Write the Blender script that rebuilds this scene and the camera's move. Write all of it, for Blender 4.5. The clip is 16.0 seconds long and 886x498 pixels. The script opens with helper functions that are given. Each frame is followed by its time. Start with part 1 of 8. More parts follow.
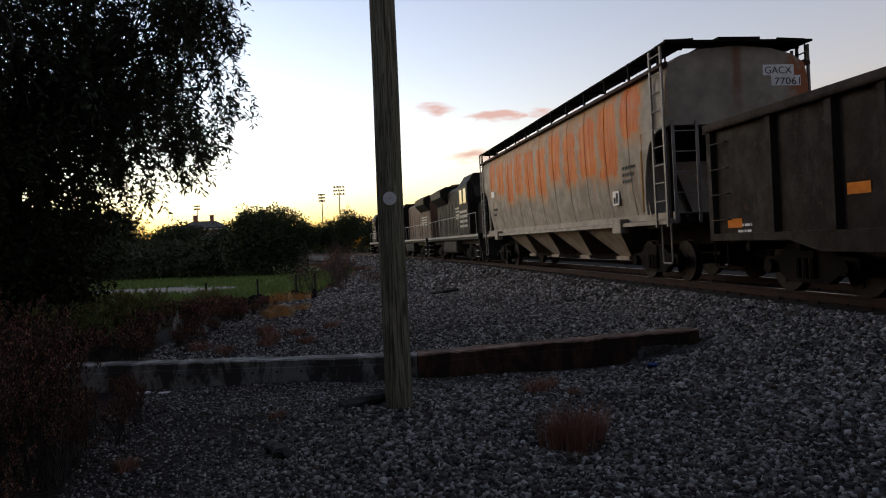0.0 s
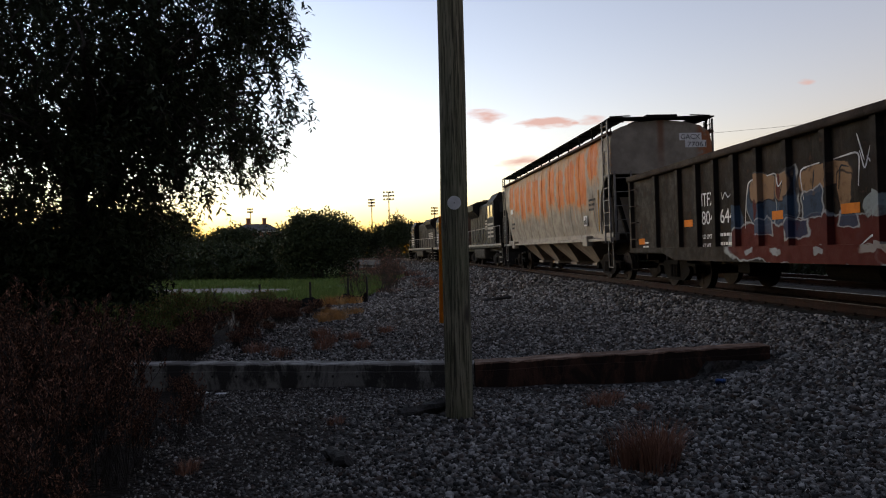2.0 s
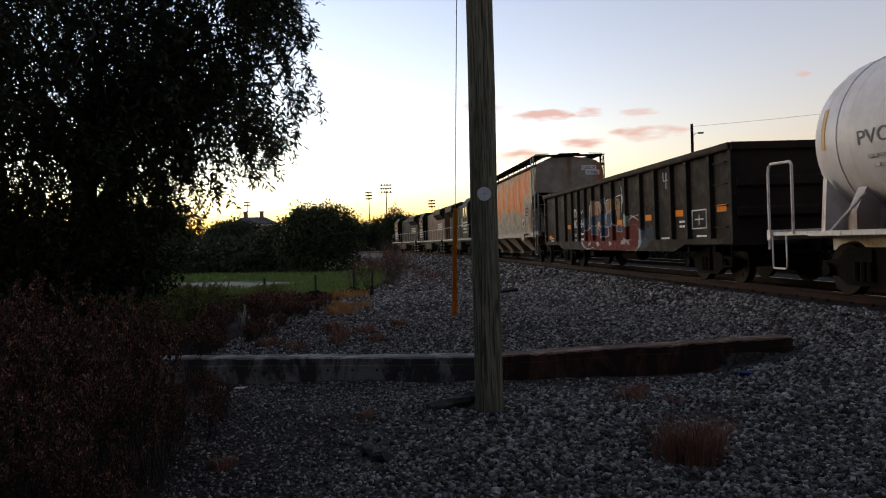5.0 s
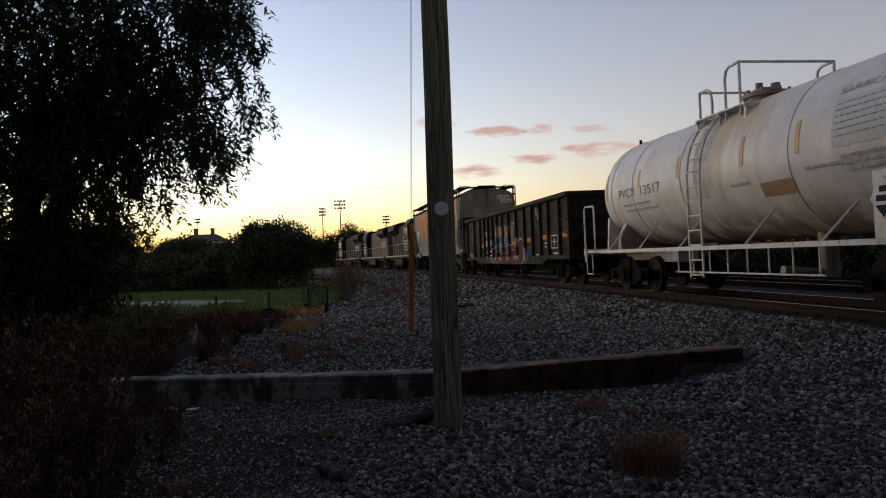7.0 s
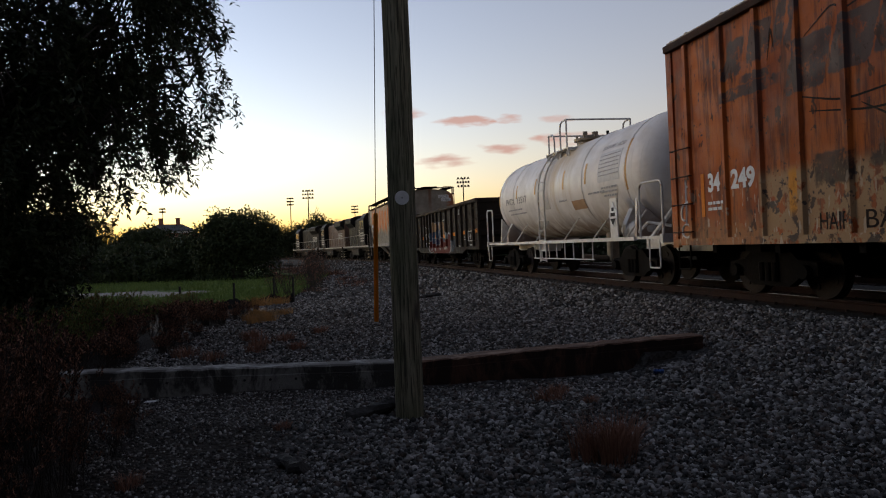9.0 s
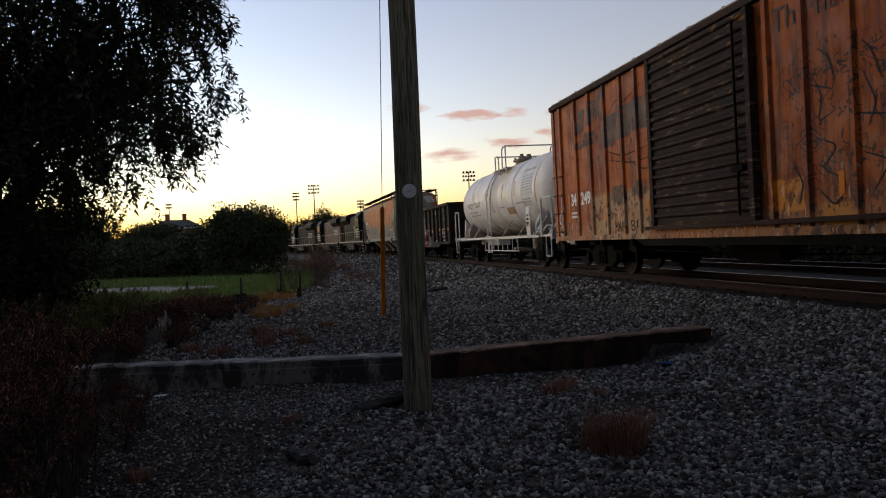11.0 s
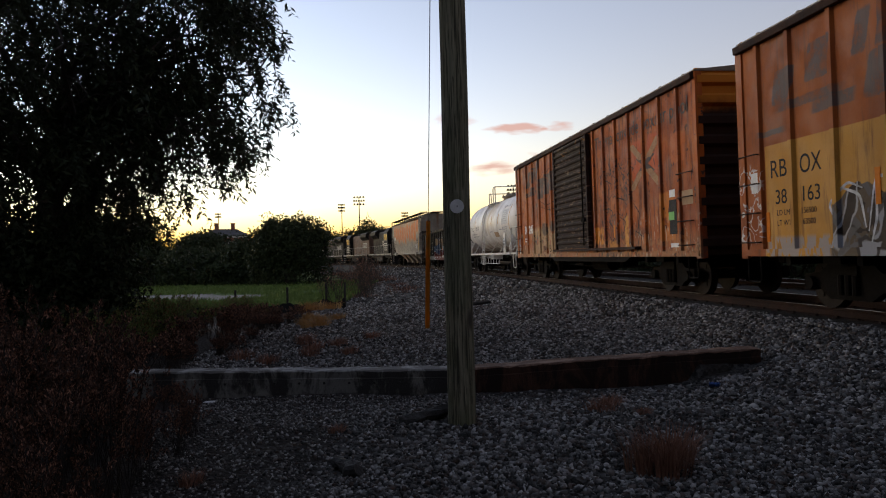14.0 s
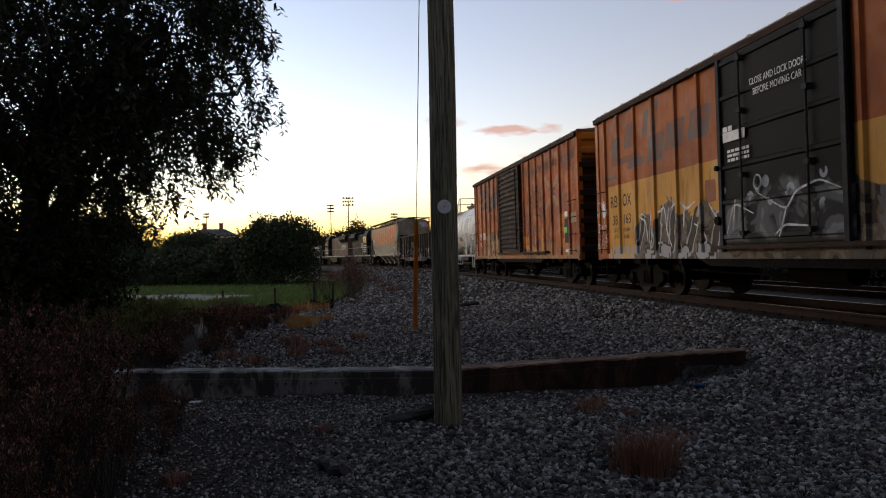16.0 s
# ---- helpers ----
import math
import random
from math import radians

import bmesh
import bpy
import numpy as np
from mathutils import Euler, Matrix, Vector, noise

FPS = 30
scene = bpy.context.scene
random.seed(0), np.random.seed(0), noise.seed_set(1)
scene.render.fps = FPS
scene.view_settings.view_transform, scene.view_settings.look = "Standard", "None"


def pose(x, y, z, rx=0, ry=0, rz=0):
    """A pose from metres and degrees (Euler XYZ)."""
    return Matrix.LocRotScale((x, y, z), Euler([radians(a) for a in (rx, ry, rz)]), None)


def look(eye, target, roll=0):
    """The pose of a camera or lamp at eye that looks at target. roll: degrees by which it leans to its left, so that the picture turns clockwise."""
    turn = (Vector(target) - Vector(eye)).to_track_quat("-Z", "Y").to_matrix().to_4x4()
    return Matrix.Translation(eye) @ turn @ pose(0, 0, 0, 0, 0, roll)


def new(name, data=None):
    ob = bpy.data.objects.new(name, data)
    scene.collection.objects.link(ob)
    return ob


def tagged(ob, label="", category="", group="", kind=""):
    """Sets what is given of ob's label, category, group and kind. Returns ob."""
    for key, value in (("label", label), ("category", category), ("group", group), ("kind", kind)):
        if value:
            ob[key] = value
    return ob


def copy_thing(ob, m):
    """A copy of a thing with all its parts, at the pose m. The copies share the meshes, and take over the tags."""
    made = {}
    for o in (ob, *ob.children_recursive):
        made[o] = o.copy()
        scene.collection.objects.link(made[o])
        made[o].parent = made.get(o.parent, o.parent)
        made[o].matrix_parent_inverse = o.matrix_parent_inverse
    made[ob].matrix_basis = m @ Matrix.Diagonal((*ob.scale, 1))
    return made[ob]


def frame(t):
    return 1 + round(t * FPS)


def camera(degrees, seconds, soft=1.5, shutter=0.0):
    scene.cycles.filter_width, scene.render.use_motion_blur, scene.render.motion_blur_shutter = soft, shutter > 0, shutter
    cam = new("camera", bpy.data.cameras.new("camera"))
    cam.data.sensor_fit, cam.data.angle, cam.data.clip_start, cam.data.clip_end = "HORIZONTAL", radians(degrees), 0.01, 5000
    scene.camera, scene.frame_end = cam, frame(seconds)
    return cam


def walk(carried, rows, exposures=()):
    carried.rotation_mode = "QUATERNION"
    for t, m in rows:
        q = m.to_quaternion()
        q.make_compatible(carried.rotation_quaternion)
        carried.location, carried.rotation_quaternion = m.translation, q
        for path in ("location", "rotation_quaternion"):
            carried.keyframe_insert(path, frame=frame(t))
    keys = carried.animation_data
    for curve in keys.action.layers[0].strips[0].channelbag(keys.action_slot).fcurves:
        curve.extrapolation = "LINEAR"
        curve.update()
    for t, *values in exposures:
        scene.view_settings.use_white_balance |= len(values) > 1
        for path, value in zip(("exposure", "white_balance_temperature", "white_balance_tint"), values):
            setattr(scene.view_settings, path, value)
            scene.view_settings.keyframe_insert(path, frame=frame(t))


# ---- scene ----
cam = camera(62.6, 16.0, soft=1.1)
PATH = [
    (0, (0.452, -0.149, 1.609), (0.468, 1.851, 1.592), -2.5),
    (0.5, (0.439, -0.191, 1.614), (0.431, 1.809, 1.596), -2.4),
    (1, (0.403, -0.196, 1.609), (0.339, 1.802, 1.563), -2.1),
    (1.5, (0.358, -0.088, 1.609), (0.287, 1.911, 1.604), -1.5),
    (2, (0.294, 0.027, 1.609), (0.18, 2.024, 1.614), -1.4),
    (2.5, (0.233, 0.055, 1.601), (0.178, 2.054, 1.586), -1.5),
    (3, (0.138, -0.006, 1.574), (0.153, 1.992, 1.488), -2.2),
    (3.5, (0.037, 0.075, 1.571), (0.06, 2.072, 1.453), -1.0),
    (3.7, (0.002, 0.105, 1.58), (-0.03, 2.103, 1.506), -1.1),
    (5.8, (-0.014, 0.103, 1.611), (-0.124, 2.1, 1.61), -1.6),
    (6, (-0.015, 0.101, 1.608), (-0.111, 2.099, 1.617), -1.9),
    (6.5, (-0.026, 0.102, 1.605), (-0.075, 2.101, 1.655), -2.1),
    (7, (-0.041, 0.13, 1.603), (-0.021, 2.13, 1.627), -2.1),
    (7.5, (-0.044, 0.182, 1.592), (0.028, 2.181, 1.599), -1.4),
    (8, (-0.002, 0.201, 1.598), (0.079, 2.2, 1.609), -1.9),
    (8.5, (0.031, 0.172, 1.597), (0.165, 2.168, 1.613), -2.2),
    (9, (0.037, 0.166, 1.597), (0.14, 2.163, 1.59), -2.2),
    (9.2, (0.011, 0.159, 1.569), (0.102, 2.157, 1.561), -2.2),
    (11.3, (0.021, 0.161, 1.597), (0.104, 2.159, 1.574), -2.6),
    (11.5, (0.01, 0.155, 1.603), (0.074, 2.154, 1.593), -2.5),
    (12, (-0.004, 0.126, 1.605), (-0.005, 2.126, 1.599), -2.3),
    (12.5, (-0.007, 0.122, 1.608), (-0.05, 2.122, 1.602), -2.1),
    (13, (-0.009, 0.124, 1.604), (-0.06, 2.123, 1.601), -2.0),
    (13.5, (-0.009, 0.106, 1.609), (-0.036, 2.106, 1.624), -1.8),
    (14, (-0.011, 0.105, 1.608), (-0.042, 2.105, 1.625), -1.5),
    (14.5, (-0.01, 0.109, 1.604), (-0.039, 2.109, 1.616), -1.4),
    (15, (-0.009, 0.106, 1.601), (-0.031, 2.105, 1.616), -1.2),
    (15.5, (-0.003, 0.092, 1.606), (-0.026, 2.092, 1.625), -1.2),
    (16, (0.007, 0.101, 1.597), (0.006, 2.101, 1.617), -1.2),
]
walk(cam, [(t, look(eye, target, roll)) for t, eye, target, roll in PATH], [(0, 5.95, 7500, 10), (3.7, 6.00, 7500, 10), (6.0, 6.05, 7500, 10), (7.0, 5.60, 7500, 10), (9.0, 5.60, 7500, 10), (11.5, 5.75, 7500, 10), (14.0, 5.90, 7500, 10), (16.0, 5.90, 7500, 10)])

# ---- light ----
SUN_TURN = radians(-62)
world = bpy.data.worlds.new("dusk_sky")
scene.world = world
world.use_nodes = True


def sky_nodes():
    nt = world.node_tree
    nt.nodes.clear()
    out = nt.nodes.new("ShaderNodeOutputWorld")
    bg = nt.nodes.new("ShaderNodeBackground")
    sky = nt.nodes.new("ShaderNodeTexSky")
    sky.sky_type = "NISHITA"
    sky.sun_disc = False
    sky.sun_elevation = radians(-3.2)
    sky.sun_rotation = SUN_TURN
    sky.altitude = 100
    sky.air_density, sky.dust_density, sky.ozone_density = 0.72, 0.95, 1.12
    bg.inputs["Strength"].default_value = 0.15
    # a few small pink dusk clouds
    tc = nt.nodes.new("ShaderNodeTexCoord")
    sep = nt.nodes.new("ShaderNodeSeparateXYZ")
    nt.links.new(tc.outputs["Generated"], sep.inputs[0])

    def m(op, a, b=None):
        n = nt.nodes.new("ShaderNodeMath")
        n.operation = op
        for k, v in enumerate((a, b)):
            if v is None:
                continue
            if isinstance(v, bpy.types.NodeSocket):
                nt.links.new(v, n.inputs[k])
            else:
                n.inputs[k].default_value = v
        return n.outputs[0]

    ahead = m("MAXIMUM", sep.outputs["Y"], 0.05)
    u, v = m("DIVIDE", sep.outputs["X"], ahead), m("DIVIDE", sep.outputs["Z"], ahead)
    ns = nt.nodes.new("ShaderNodeTexNoise")
    mp = nt.nodes.new("ShaderNodeMapping")
    mp.inputs["Scale"].default_value = (14, 14, 60)
    nt.links.new(tc.outputs["Generated"], mp.inputs[0])
    nt.links.new(mp.outputs[0], ns.inputs["Vector"])
    ns.inputs["Scale"].default_value = 1.6
    ns.inputs["Detail"].default_value = 6
    wob = m("SUBTRACT", ns.outputs["Fac"], 0.5)
    total = None
    for cu, cv, wu, wv, amt in CLOUDS:
        du = m("DIVIDE", m("SUBTRACT", u, cu), wu)
        dv = m("DIVIDE", m("SUBTRACT", v, cv), wv)
        r = m("ADD", m("MULTIPLY", du, du), m("MULTIPLY", dv, dv))
        f = m("MULTIPLY", m("MAXIMUM", m("ADD", m("SUBTRACT", 1.0, r), m("MULTIPLY", wob, 4.6)), 0.0), amt)
        total = f if total is None else m("ADD", total, f)
    total = m("MINIMUM", total, 0.85)
    mix = nt.nodes.new("ShaderNodeMix")
    mix.data_type = "RGBA"
    nt.links.new(total, mix.inputs[0])
    nt.links.new(sky.outputs[0], mix.inputs[6])
    mix.inputs[7].default_value = CLOUD_PINK
    nt.links.new(mix.outputs[2], bg.inputs[0])
    nt.links.new(bg.outputs[0], out.inputs[0])


# clouds: tangents of azimuth and height, half sizes, strength
CLOUDS = [(0.089, 0.171, 0.050, 0.008, 0.9), (0.150, 0.172, 0.026, 0.007, 0.8), (0.060, 0.117, 0.040, 0.010, 0.6),
          (0.143, 0.131, 0.042, 0.008, 0.7), (0.232, 0.142, 0.050, 0.010, 0.7), (0.368, 0.357, 0.055, 0.013, 1.0),
          (0.005, 0.185, 0.030, 0.011, 0.7), (0.430, 0.215, 0.016, 0.005, 0.7), (0.215, 0.172, 0.028, 0.007, 0.5)]
CLOUD_PINK = (0.078, 0.046, 0.043, 1)
sky_nodes()

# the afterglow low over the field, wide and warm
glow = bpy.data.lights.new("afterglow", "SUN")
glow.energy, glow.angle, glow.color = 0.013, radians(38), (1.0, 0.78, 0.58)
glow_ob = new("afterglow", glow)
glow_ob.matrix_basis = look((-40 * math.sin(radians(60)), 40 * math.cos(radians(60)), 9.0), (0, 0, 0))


# ---- materials ----
def setin(nt, sock, v):
    if isinstance(v, bpy.types.NodeSocket):
        nt.links.new(v, sock)
    elif isinstance(v, tuple) and len(v) == 3 and sock.type == "RGBA":
        sock.default_value = (*v, 1)
    else:
        sock.default_value = v


class Mat:
    """A node material in the making."""

    def __init__(self, name):
        self.m = bpy.data.materials.new(name)
        self.m.use_nodes = True
        self.nt = self.m.node_tree
        self.b = self.nt.nodes["Principled BSDF"]
        self.tc = self.nt.nodes.new("ShaderNodeTexCoord")

    def co(self, scale=(1, 1, 1), kind="Object", loc=(0, 0, 0)):
        n = self.nt.nodes.new("ShaderNodeMapping")
        self.nt.links.new(self.tc.outputs[kind], n.inputs[0])
        n.inputs["Scale"].default_value = scale
        n.inputs["Location"].default_value = loc
        return n.outputs[0]

    def xyz(self, kind="Object"):
        n = self.nt.nodes.new("ShaderNodeSeparateXYZ")
        self.nt.links.new(self.tc.outputs[kind], n.inputs[0])
        return n.outputs

    def noise(self, vec, scale, detail=5, rough=0.6, dist=0.0):
        n = self.nt.nodes.new("ShaderNodeTexNoise")
        for k, v in (("Vector", vec), ("Scale", scale), ("Detail", detail), ("Roughness", rough), ("Distortion", dist)):
            setin(self.nt, n.inputs[k], v)
        return n.outputs["Fac"]

    def voro(self, vec, scale, what="Distance", feature="F1"):
        n = self.nt.nodes.new("ShaderNodeTexVoronoi")
        n.feature = feature
        setin(self.nt, n.inputs["Vector"], vec)
        n.inputs["Scale"].default_value = scale
        return n.outputs[what]

    def math(self, op, a, b=0.0):
        n = self.nt.nodes.new("ShaderNodeMath")
        n.operation = op
        setin(self.nt, n.inputs[0], a)
        setin(self.nt, n.inputs[1], b)
        return n.outputs[0]

    def step(self, x, lo, hi, a=0.0, b=1.0):
        n = self.nt.nodes.new("ShaderNodeMapRange")
        n.interpolation_type = "SMOOTHSTEP"
        for k, v in enumerate((x, lo, hi, a, b)):
            setin(self.nt, n.inputs[k], v)
        return n.outputs[0]

    def box(self, x, lo, hi, e=0.02):
        return self.math("MULTIPLY", self.step(x, lo - e, lo + e), self.step(x, hi + e, hi - e))

    def mul(self, *a):
        r = a[0]
        for x in a[1:]:
            r = self.math("MULTIPLY", r, x)
        return r

    def mix(self, f, a, b):
        n = self.nt.nodes.new("ShaderNodeMix")
        n.data_type = "RGBA"
        setin(self.nt, n.inputs[0], f)
        setin(self.nt, n.inputs[6], a)
        setin(self.nt, n.inputs[7], b)
        return n.outputs[2]

    def wavy(self, scale=1.6, amount=0.25, fine=0.08):
        """Two coordinates for hand-made outlines: metres forwards and up, both made uneven."""
        x, y, z = self.xyz()
        out = []
        for axis, off in ((y, 0.0), (z, 9.0)):
            a = self.math("SUBTRACT", self.noise(self.co((1, 1, 1), "Object", (off, off, off)), scale, 2), 0.5)
            b = self.math("SUBTRACT", self.noise(self.co((1, 1, 1), "Object", (off, 3, off)), 9.0, 3), 0.5)
            out.append(self.math("ADD", axis, self.math("ADD", self.math("MULTIPLY", a, amount), self.math("MULTIPLY", b, fine))))
        return out

    def patch(self, c, uz, y, z, hy, hz, paint, rim=None, slant=0.0, amount=1.0, wear=None, edge=0.02, line=0.045, power=9.0):
        """An uneven painted block with its middle at y, z, and an outline if rim is given."""
        u, w = uz
        dz = self.math("SUBTRACT", w, z)
        dy = self.math("SUBTRACT", u, y)
        if slant:
            dy = self.math("ADD", dy, self.math("MULTIPLY", dz, slant))
        a = self.math("POWER", self.math("DIVIDE", self.math("ABSOLUTE", dy), hy), power)
        b = self.math("POWER", self.math("DIVIDE", self.math("ABSOLUTE", dz), hz), power)
        d = self.math("MULTIPLY", self.math("SUBTRACT", self.math("POWER", self.math("ADD", a, b), 1.0 / power), 1.0), min(hy, hz))
        if rim is not None:
            ring = self.mul(self.step(d, line + edge, line), self.step(d, 0.0, edge), 0.9)
            c = self.mix(ring if wear is None else self.mul(ring, wear), c, rim)
        f = self.step(d, edge, 0.0, 0.0, amount)
        return self.mix(f if wear is None else self.mul(f, wear), c, paint)

    def rand(self, island=False):
        n = self.nt.nodes.new("ShaderNodeNewGeometry" if island else "ShaderNodeObjectInfo")
        return n.outputs["Random Per Island" if island else "Random"]

    def attr(self, name):
        n = self.nt.nodes.new("ShaderNodeAttribute")
        n.attribute_name = name
        return n.outputs["Fac"]

    def done(self, color, rough=0.7, metal=0.0, bump=None, strength=0.3, dist=0.02, spec=0.5):
        setin(self.nt, self.b.inputs["Base Color"], color)
        setin(self.nt, self.b.inputs["Roughness"], rough)
        setin(self.nt, self.b.inputs["Metallic"], metal)
        setin(self.nt, self.b.inputs["Specular IOR Level"], spec)
        if bump is not None:
            n = self.nt.nodes.new("ShaderNodeBump")
            n.inputs["Strength"].default_value = strength
            n.inputs["Distance"].default_value = dist
            self.nt.links.new(bump, n.inputs["Height"])
            self.nt.links.new(n.outputs[0], self.b.inputs["Normal"])
        return self.m


def surf(name, c1, c2, scale=3.0, fine=30.0, rough=0.7, metal=0.0, strength=0.3, dist=0.01, stretch=(1, 1, 1), dirt=None, spec=0.5):
    """Two-scale mottled paint, metal, wood or stone."""
    k = Mat(name)
    v = k.co(stretch)
    big, small = k.noise(v, scale), k.noise(v, fine, 3)
    c = k.mix(k.step(big, 0.35, 0.68), c1, c2)
    c = k.mix(k.math("MULTIPLY", small, 0.35), c, tuple(x * 0.55 for x in c1))
    if dirt:
        c = k.mix(k.step(k.noise(k.co((1, 1, 0.35)), scale * 1.7, 6, 0.7), 0.55, 0.7), c, dirt)
    r = k.step(small, 0.3, 0.7, max(rough - 0.12, 0.05), min(rough + 0.12, 1))
    return k.done(c, r, metal, small, strength, dist, spec)


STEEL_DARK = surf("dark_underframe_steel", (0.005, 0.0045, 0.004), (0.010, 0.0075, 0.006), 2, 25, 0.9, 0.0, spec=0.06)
WHEEL = surf("worn_wheel_steel", (0.010, 0.007, 0.006), (0.02, 0.013, 0.010), 4, 40, 0.8, 0.0, spec=0.15)
RAIL_SIDE = surf("rusty_rail_steel", (0.022, 0.008, 0.005), (0.011, 0.005, 0.004), 3, 40, 0.85, 0.0, spec=0.15)
RAIL_TOP = surf("polished_rail_head", (0.20, 0.19, 0.18), (0.13, 0.115, 0.105), 2, 50, 0.38, 1.0, 0.05)
TIE = surf("creosoted_wood", (0.006, 0.0045, 0.004), (0.012, 0.008, 0.006), 3, 30, 0.95, 0, 0.6, 0.01, (6, 1, 6))
CHAR = surf("charred_wood", (0.012, 0.011, 0.010), (0.03, 0.026, 0.022), 4, 30, 0.95, 0, 0.8, 0.02)


def ground_material():
    k = Mat("gravel_soil_and_grass")
    v = k.co()
    big, mid, fine = k.noise(v, 0.35), k.noise(v, 2.2, 6), k.noise(v, 34, 4)
    st = k.voro(v, 22, "Color")
    sp = k.nt.nodes.new("ShaderNodeSeparateColor")
    k.nt.links.new(st, sp.inputs[0])
    gravel = k.mix(k.step(sp.outputs[0], 0.1, 0.95), (0.012, 0.011, 0.010), (0.07, 0.067, 0.063))
    gravel = k.mix(k.step(mid, 0.48, 0.66, 0, 0.75), gravel, (0.028, 0.021, 0.016))
    soil = k.mix(mid, (0.008, 0.006, 0.005), (0.022, 0.014, 0.010))
    grass = k.mix(k.step(mid, 0.3, 0.7), (0.035, 0.075, 0.018), (0.10, 0.15, 0.035))
    grass = k.mix(k.step(fine, 0.45, 0.7, 0, 0.6), grass, (0.025, 0.045, 0.012))
    ga = k.step(k.math("ADD", k.attr("gravel"), k.math("MULTIPLY", k.math("SUBTRACT", mid, 0.5), 0.7)), 0.4, 0.6)
    gr = k.step(k.math("ADD", k.attr("grass"), k.math("MULTIPLY", k.math("SUBTRACT", big, 0.5), 0.6)), 0.4, 0.6)
    pale = k.step(k.math("ADD", k.attr("pale"), k.math("MULTIPLY", k.math("SUBTRACT", mid, 0.5), 0.5)), 0.4, 0.6)
    c = k.mix(gr, soil, grass)
    c = k.mix(pale, c, (0.19, 0.18, 0.165))
    c = k.mix(ga, c, gravel)
    # shade under the train painted into the stone colour, nearly black
    c = k.mix(k.step(k.math("ADD", k.attr("bed_shade"), k.math("MULTIPLY", k.math("SUBTRACT", mid, 0.5), 0.5)), 0.35, 0.65, 0, 0.95), c, (0.007, 0.0055, 0.0048))
    h = k.math("ADD", k.voro(v, 22), k.math("MULTIPLY", fine, 0.6))
    return k.done(c, 0.95, 0, h, 0.9, 0.03, 0.2)


def stone_material(name, lo, hi, warm):
    k = Mat(name)
    v = k.co()
    r = k.rand(True)
    c = k.mix(k.math("POWER", k.math("FRACT", k.math("MULTIPLY", r, 7.7)), 2.1), lo, hi)
    c = k.mix(k.step(k.math("FRACT", k.math("MULTIPLY", r, 17.3)), 0.72, 0.9, 0, 0.7), c, warm)
    c = k.mix(k.math("MULTIPLY", k.noise(v, 60, 3), 0.5), c, tuple(x * 0.5 for x in lo))
    return k.done(c, 0.85, 0, k.noise(v, 90, 3), 0.4, 0.01, 0.3)


BALLAST_STONE = stone_material("grey_crushed_stone", (0.014, 0.013, 0.012), (0.44, 0.42, 0.395), (0.07, 0.04, 0.026))
GROUND = ground_material()


def concrete_material(name, a, b, stain):
    k = Mat(name)
    v = k.co()
    mid, fine = k.noise(v, 2.5, 6), k.noise(v, 45, 4)
    run = k.noise(k.co((1.5, 1.5, 0.6)), 1.5, 6, 0.72, 0.6)
    c = k.mix(mid, a, b)
    c = k.mix(k.step(run, 0.40, 0.54, 0, 0.95), c, stain)
    c = k.mix(k.math("MULTIPLY", fine, 0.4), c, tuple(x * 0.5 for x in a))
    pits = k.step(k.voro(v, 14), 0.06, 0.12)
    return k.done(k.mix(pits, tuple(x * 0.4 for x in a), c), 0.9, 0, k.math("ADD", fine, pits), 0.5, 0.015, 0.25)


# wall fronts mixed darker and tops paler: skylight on the tops put into colour
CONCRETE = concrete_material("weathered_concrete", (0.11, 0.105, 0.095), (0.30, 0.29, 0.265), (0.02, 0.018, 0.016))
CONCRETE_TOP = concrete_material("lit_concrete_top", (0.26, 0.25, 0.235), (0.42, 0.41, 0.385), (0.10, 0.09, 0.08))
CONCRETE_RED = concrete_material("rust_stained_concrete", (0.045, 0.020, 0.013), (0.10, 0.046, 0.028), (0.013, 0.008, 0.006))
RED_TOP = concrete_material("lit_rust_dusted_top", (0.19, 0.115, 0.08), (0.30, 0.19, 0.135), (0.08, 0.04, 0.026))


def pole_material():
    k = Mat("weathered_pole_wood")
    v = k.co((9, 9, 0.5))
    g = k.noise(v, 2.4, 6, 0.65, 1.2)
    fine = k.noise(k.co((40, 40, 1.5)), 1.6, 4)
    kn = k.step(k.voro(k.co((3, 3, 1.1)), 1.0), 0.05, 0.16)
    c = k.mix(k.step(g, 0.3, 0.7), (0.095, 0.088, 0.058), (0.26, 0.235, 0.165))
    c = k.mix(k.step(fine, 0.49, 0.58, 0, 0.85), c, (0.03, 0.027, 0.02))
    c = k.mix(kn, (0.06, 0.05, 0.04), c)
    # green algae low down
    c = k.mix(k.math("MULTIPLY", k.step(k.noise(k.co(), 1.5), 0.4, 0.65), k.step(k.xyz()[2], 5.0, 0.2, 0.15, 0.55)), c, (0.085, 0.105, 0.05))
    return k.done(c, 0.9, 0, k.math("ADD", g, fine), 0.6, 0.012, 0.2)


POLE_WOOD = pole_material()
PLASTIC_WHITE = surf("scuffed_white_plastic", (0.72, 0.72, 0.70), (0.6, 0.6, 0.58), 12, 60, 0.5)
PLASTIC_YELLOW = surf("yellow_plastic_guard", (0.72, 0.33, 0.02), (0.62, 0.27, 0.02), 4, 40, 0.5)
WIRE = surf("galvanised_wire", (0.35, 0.35, 0.35), (0.25, 0.25, 0.25), 6, 50, 0.45, 0.8)


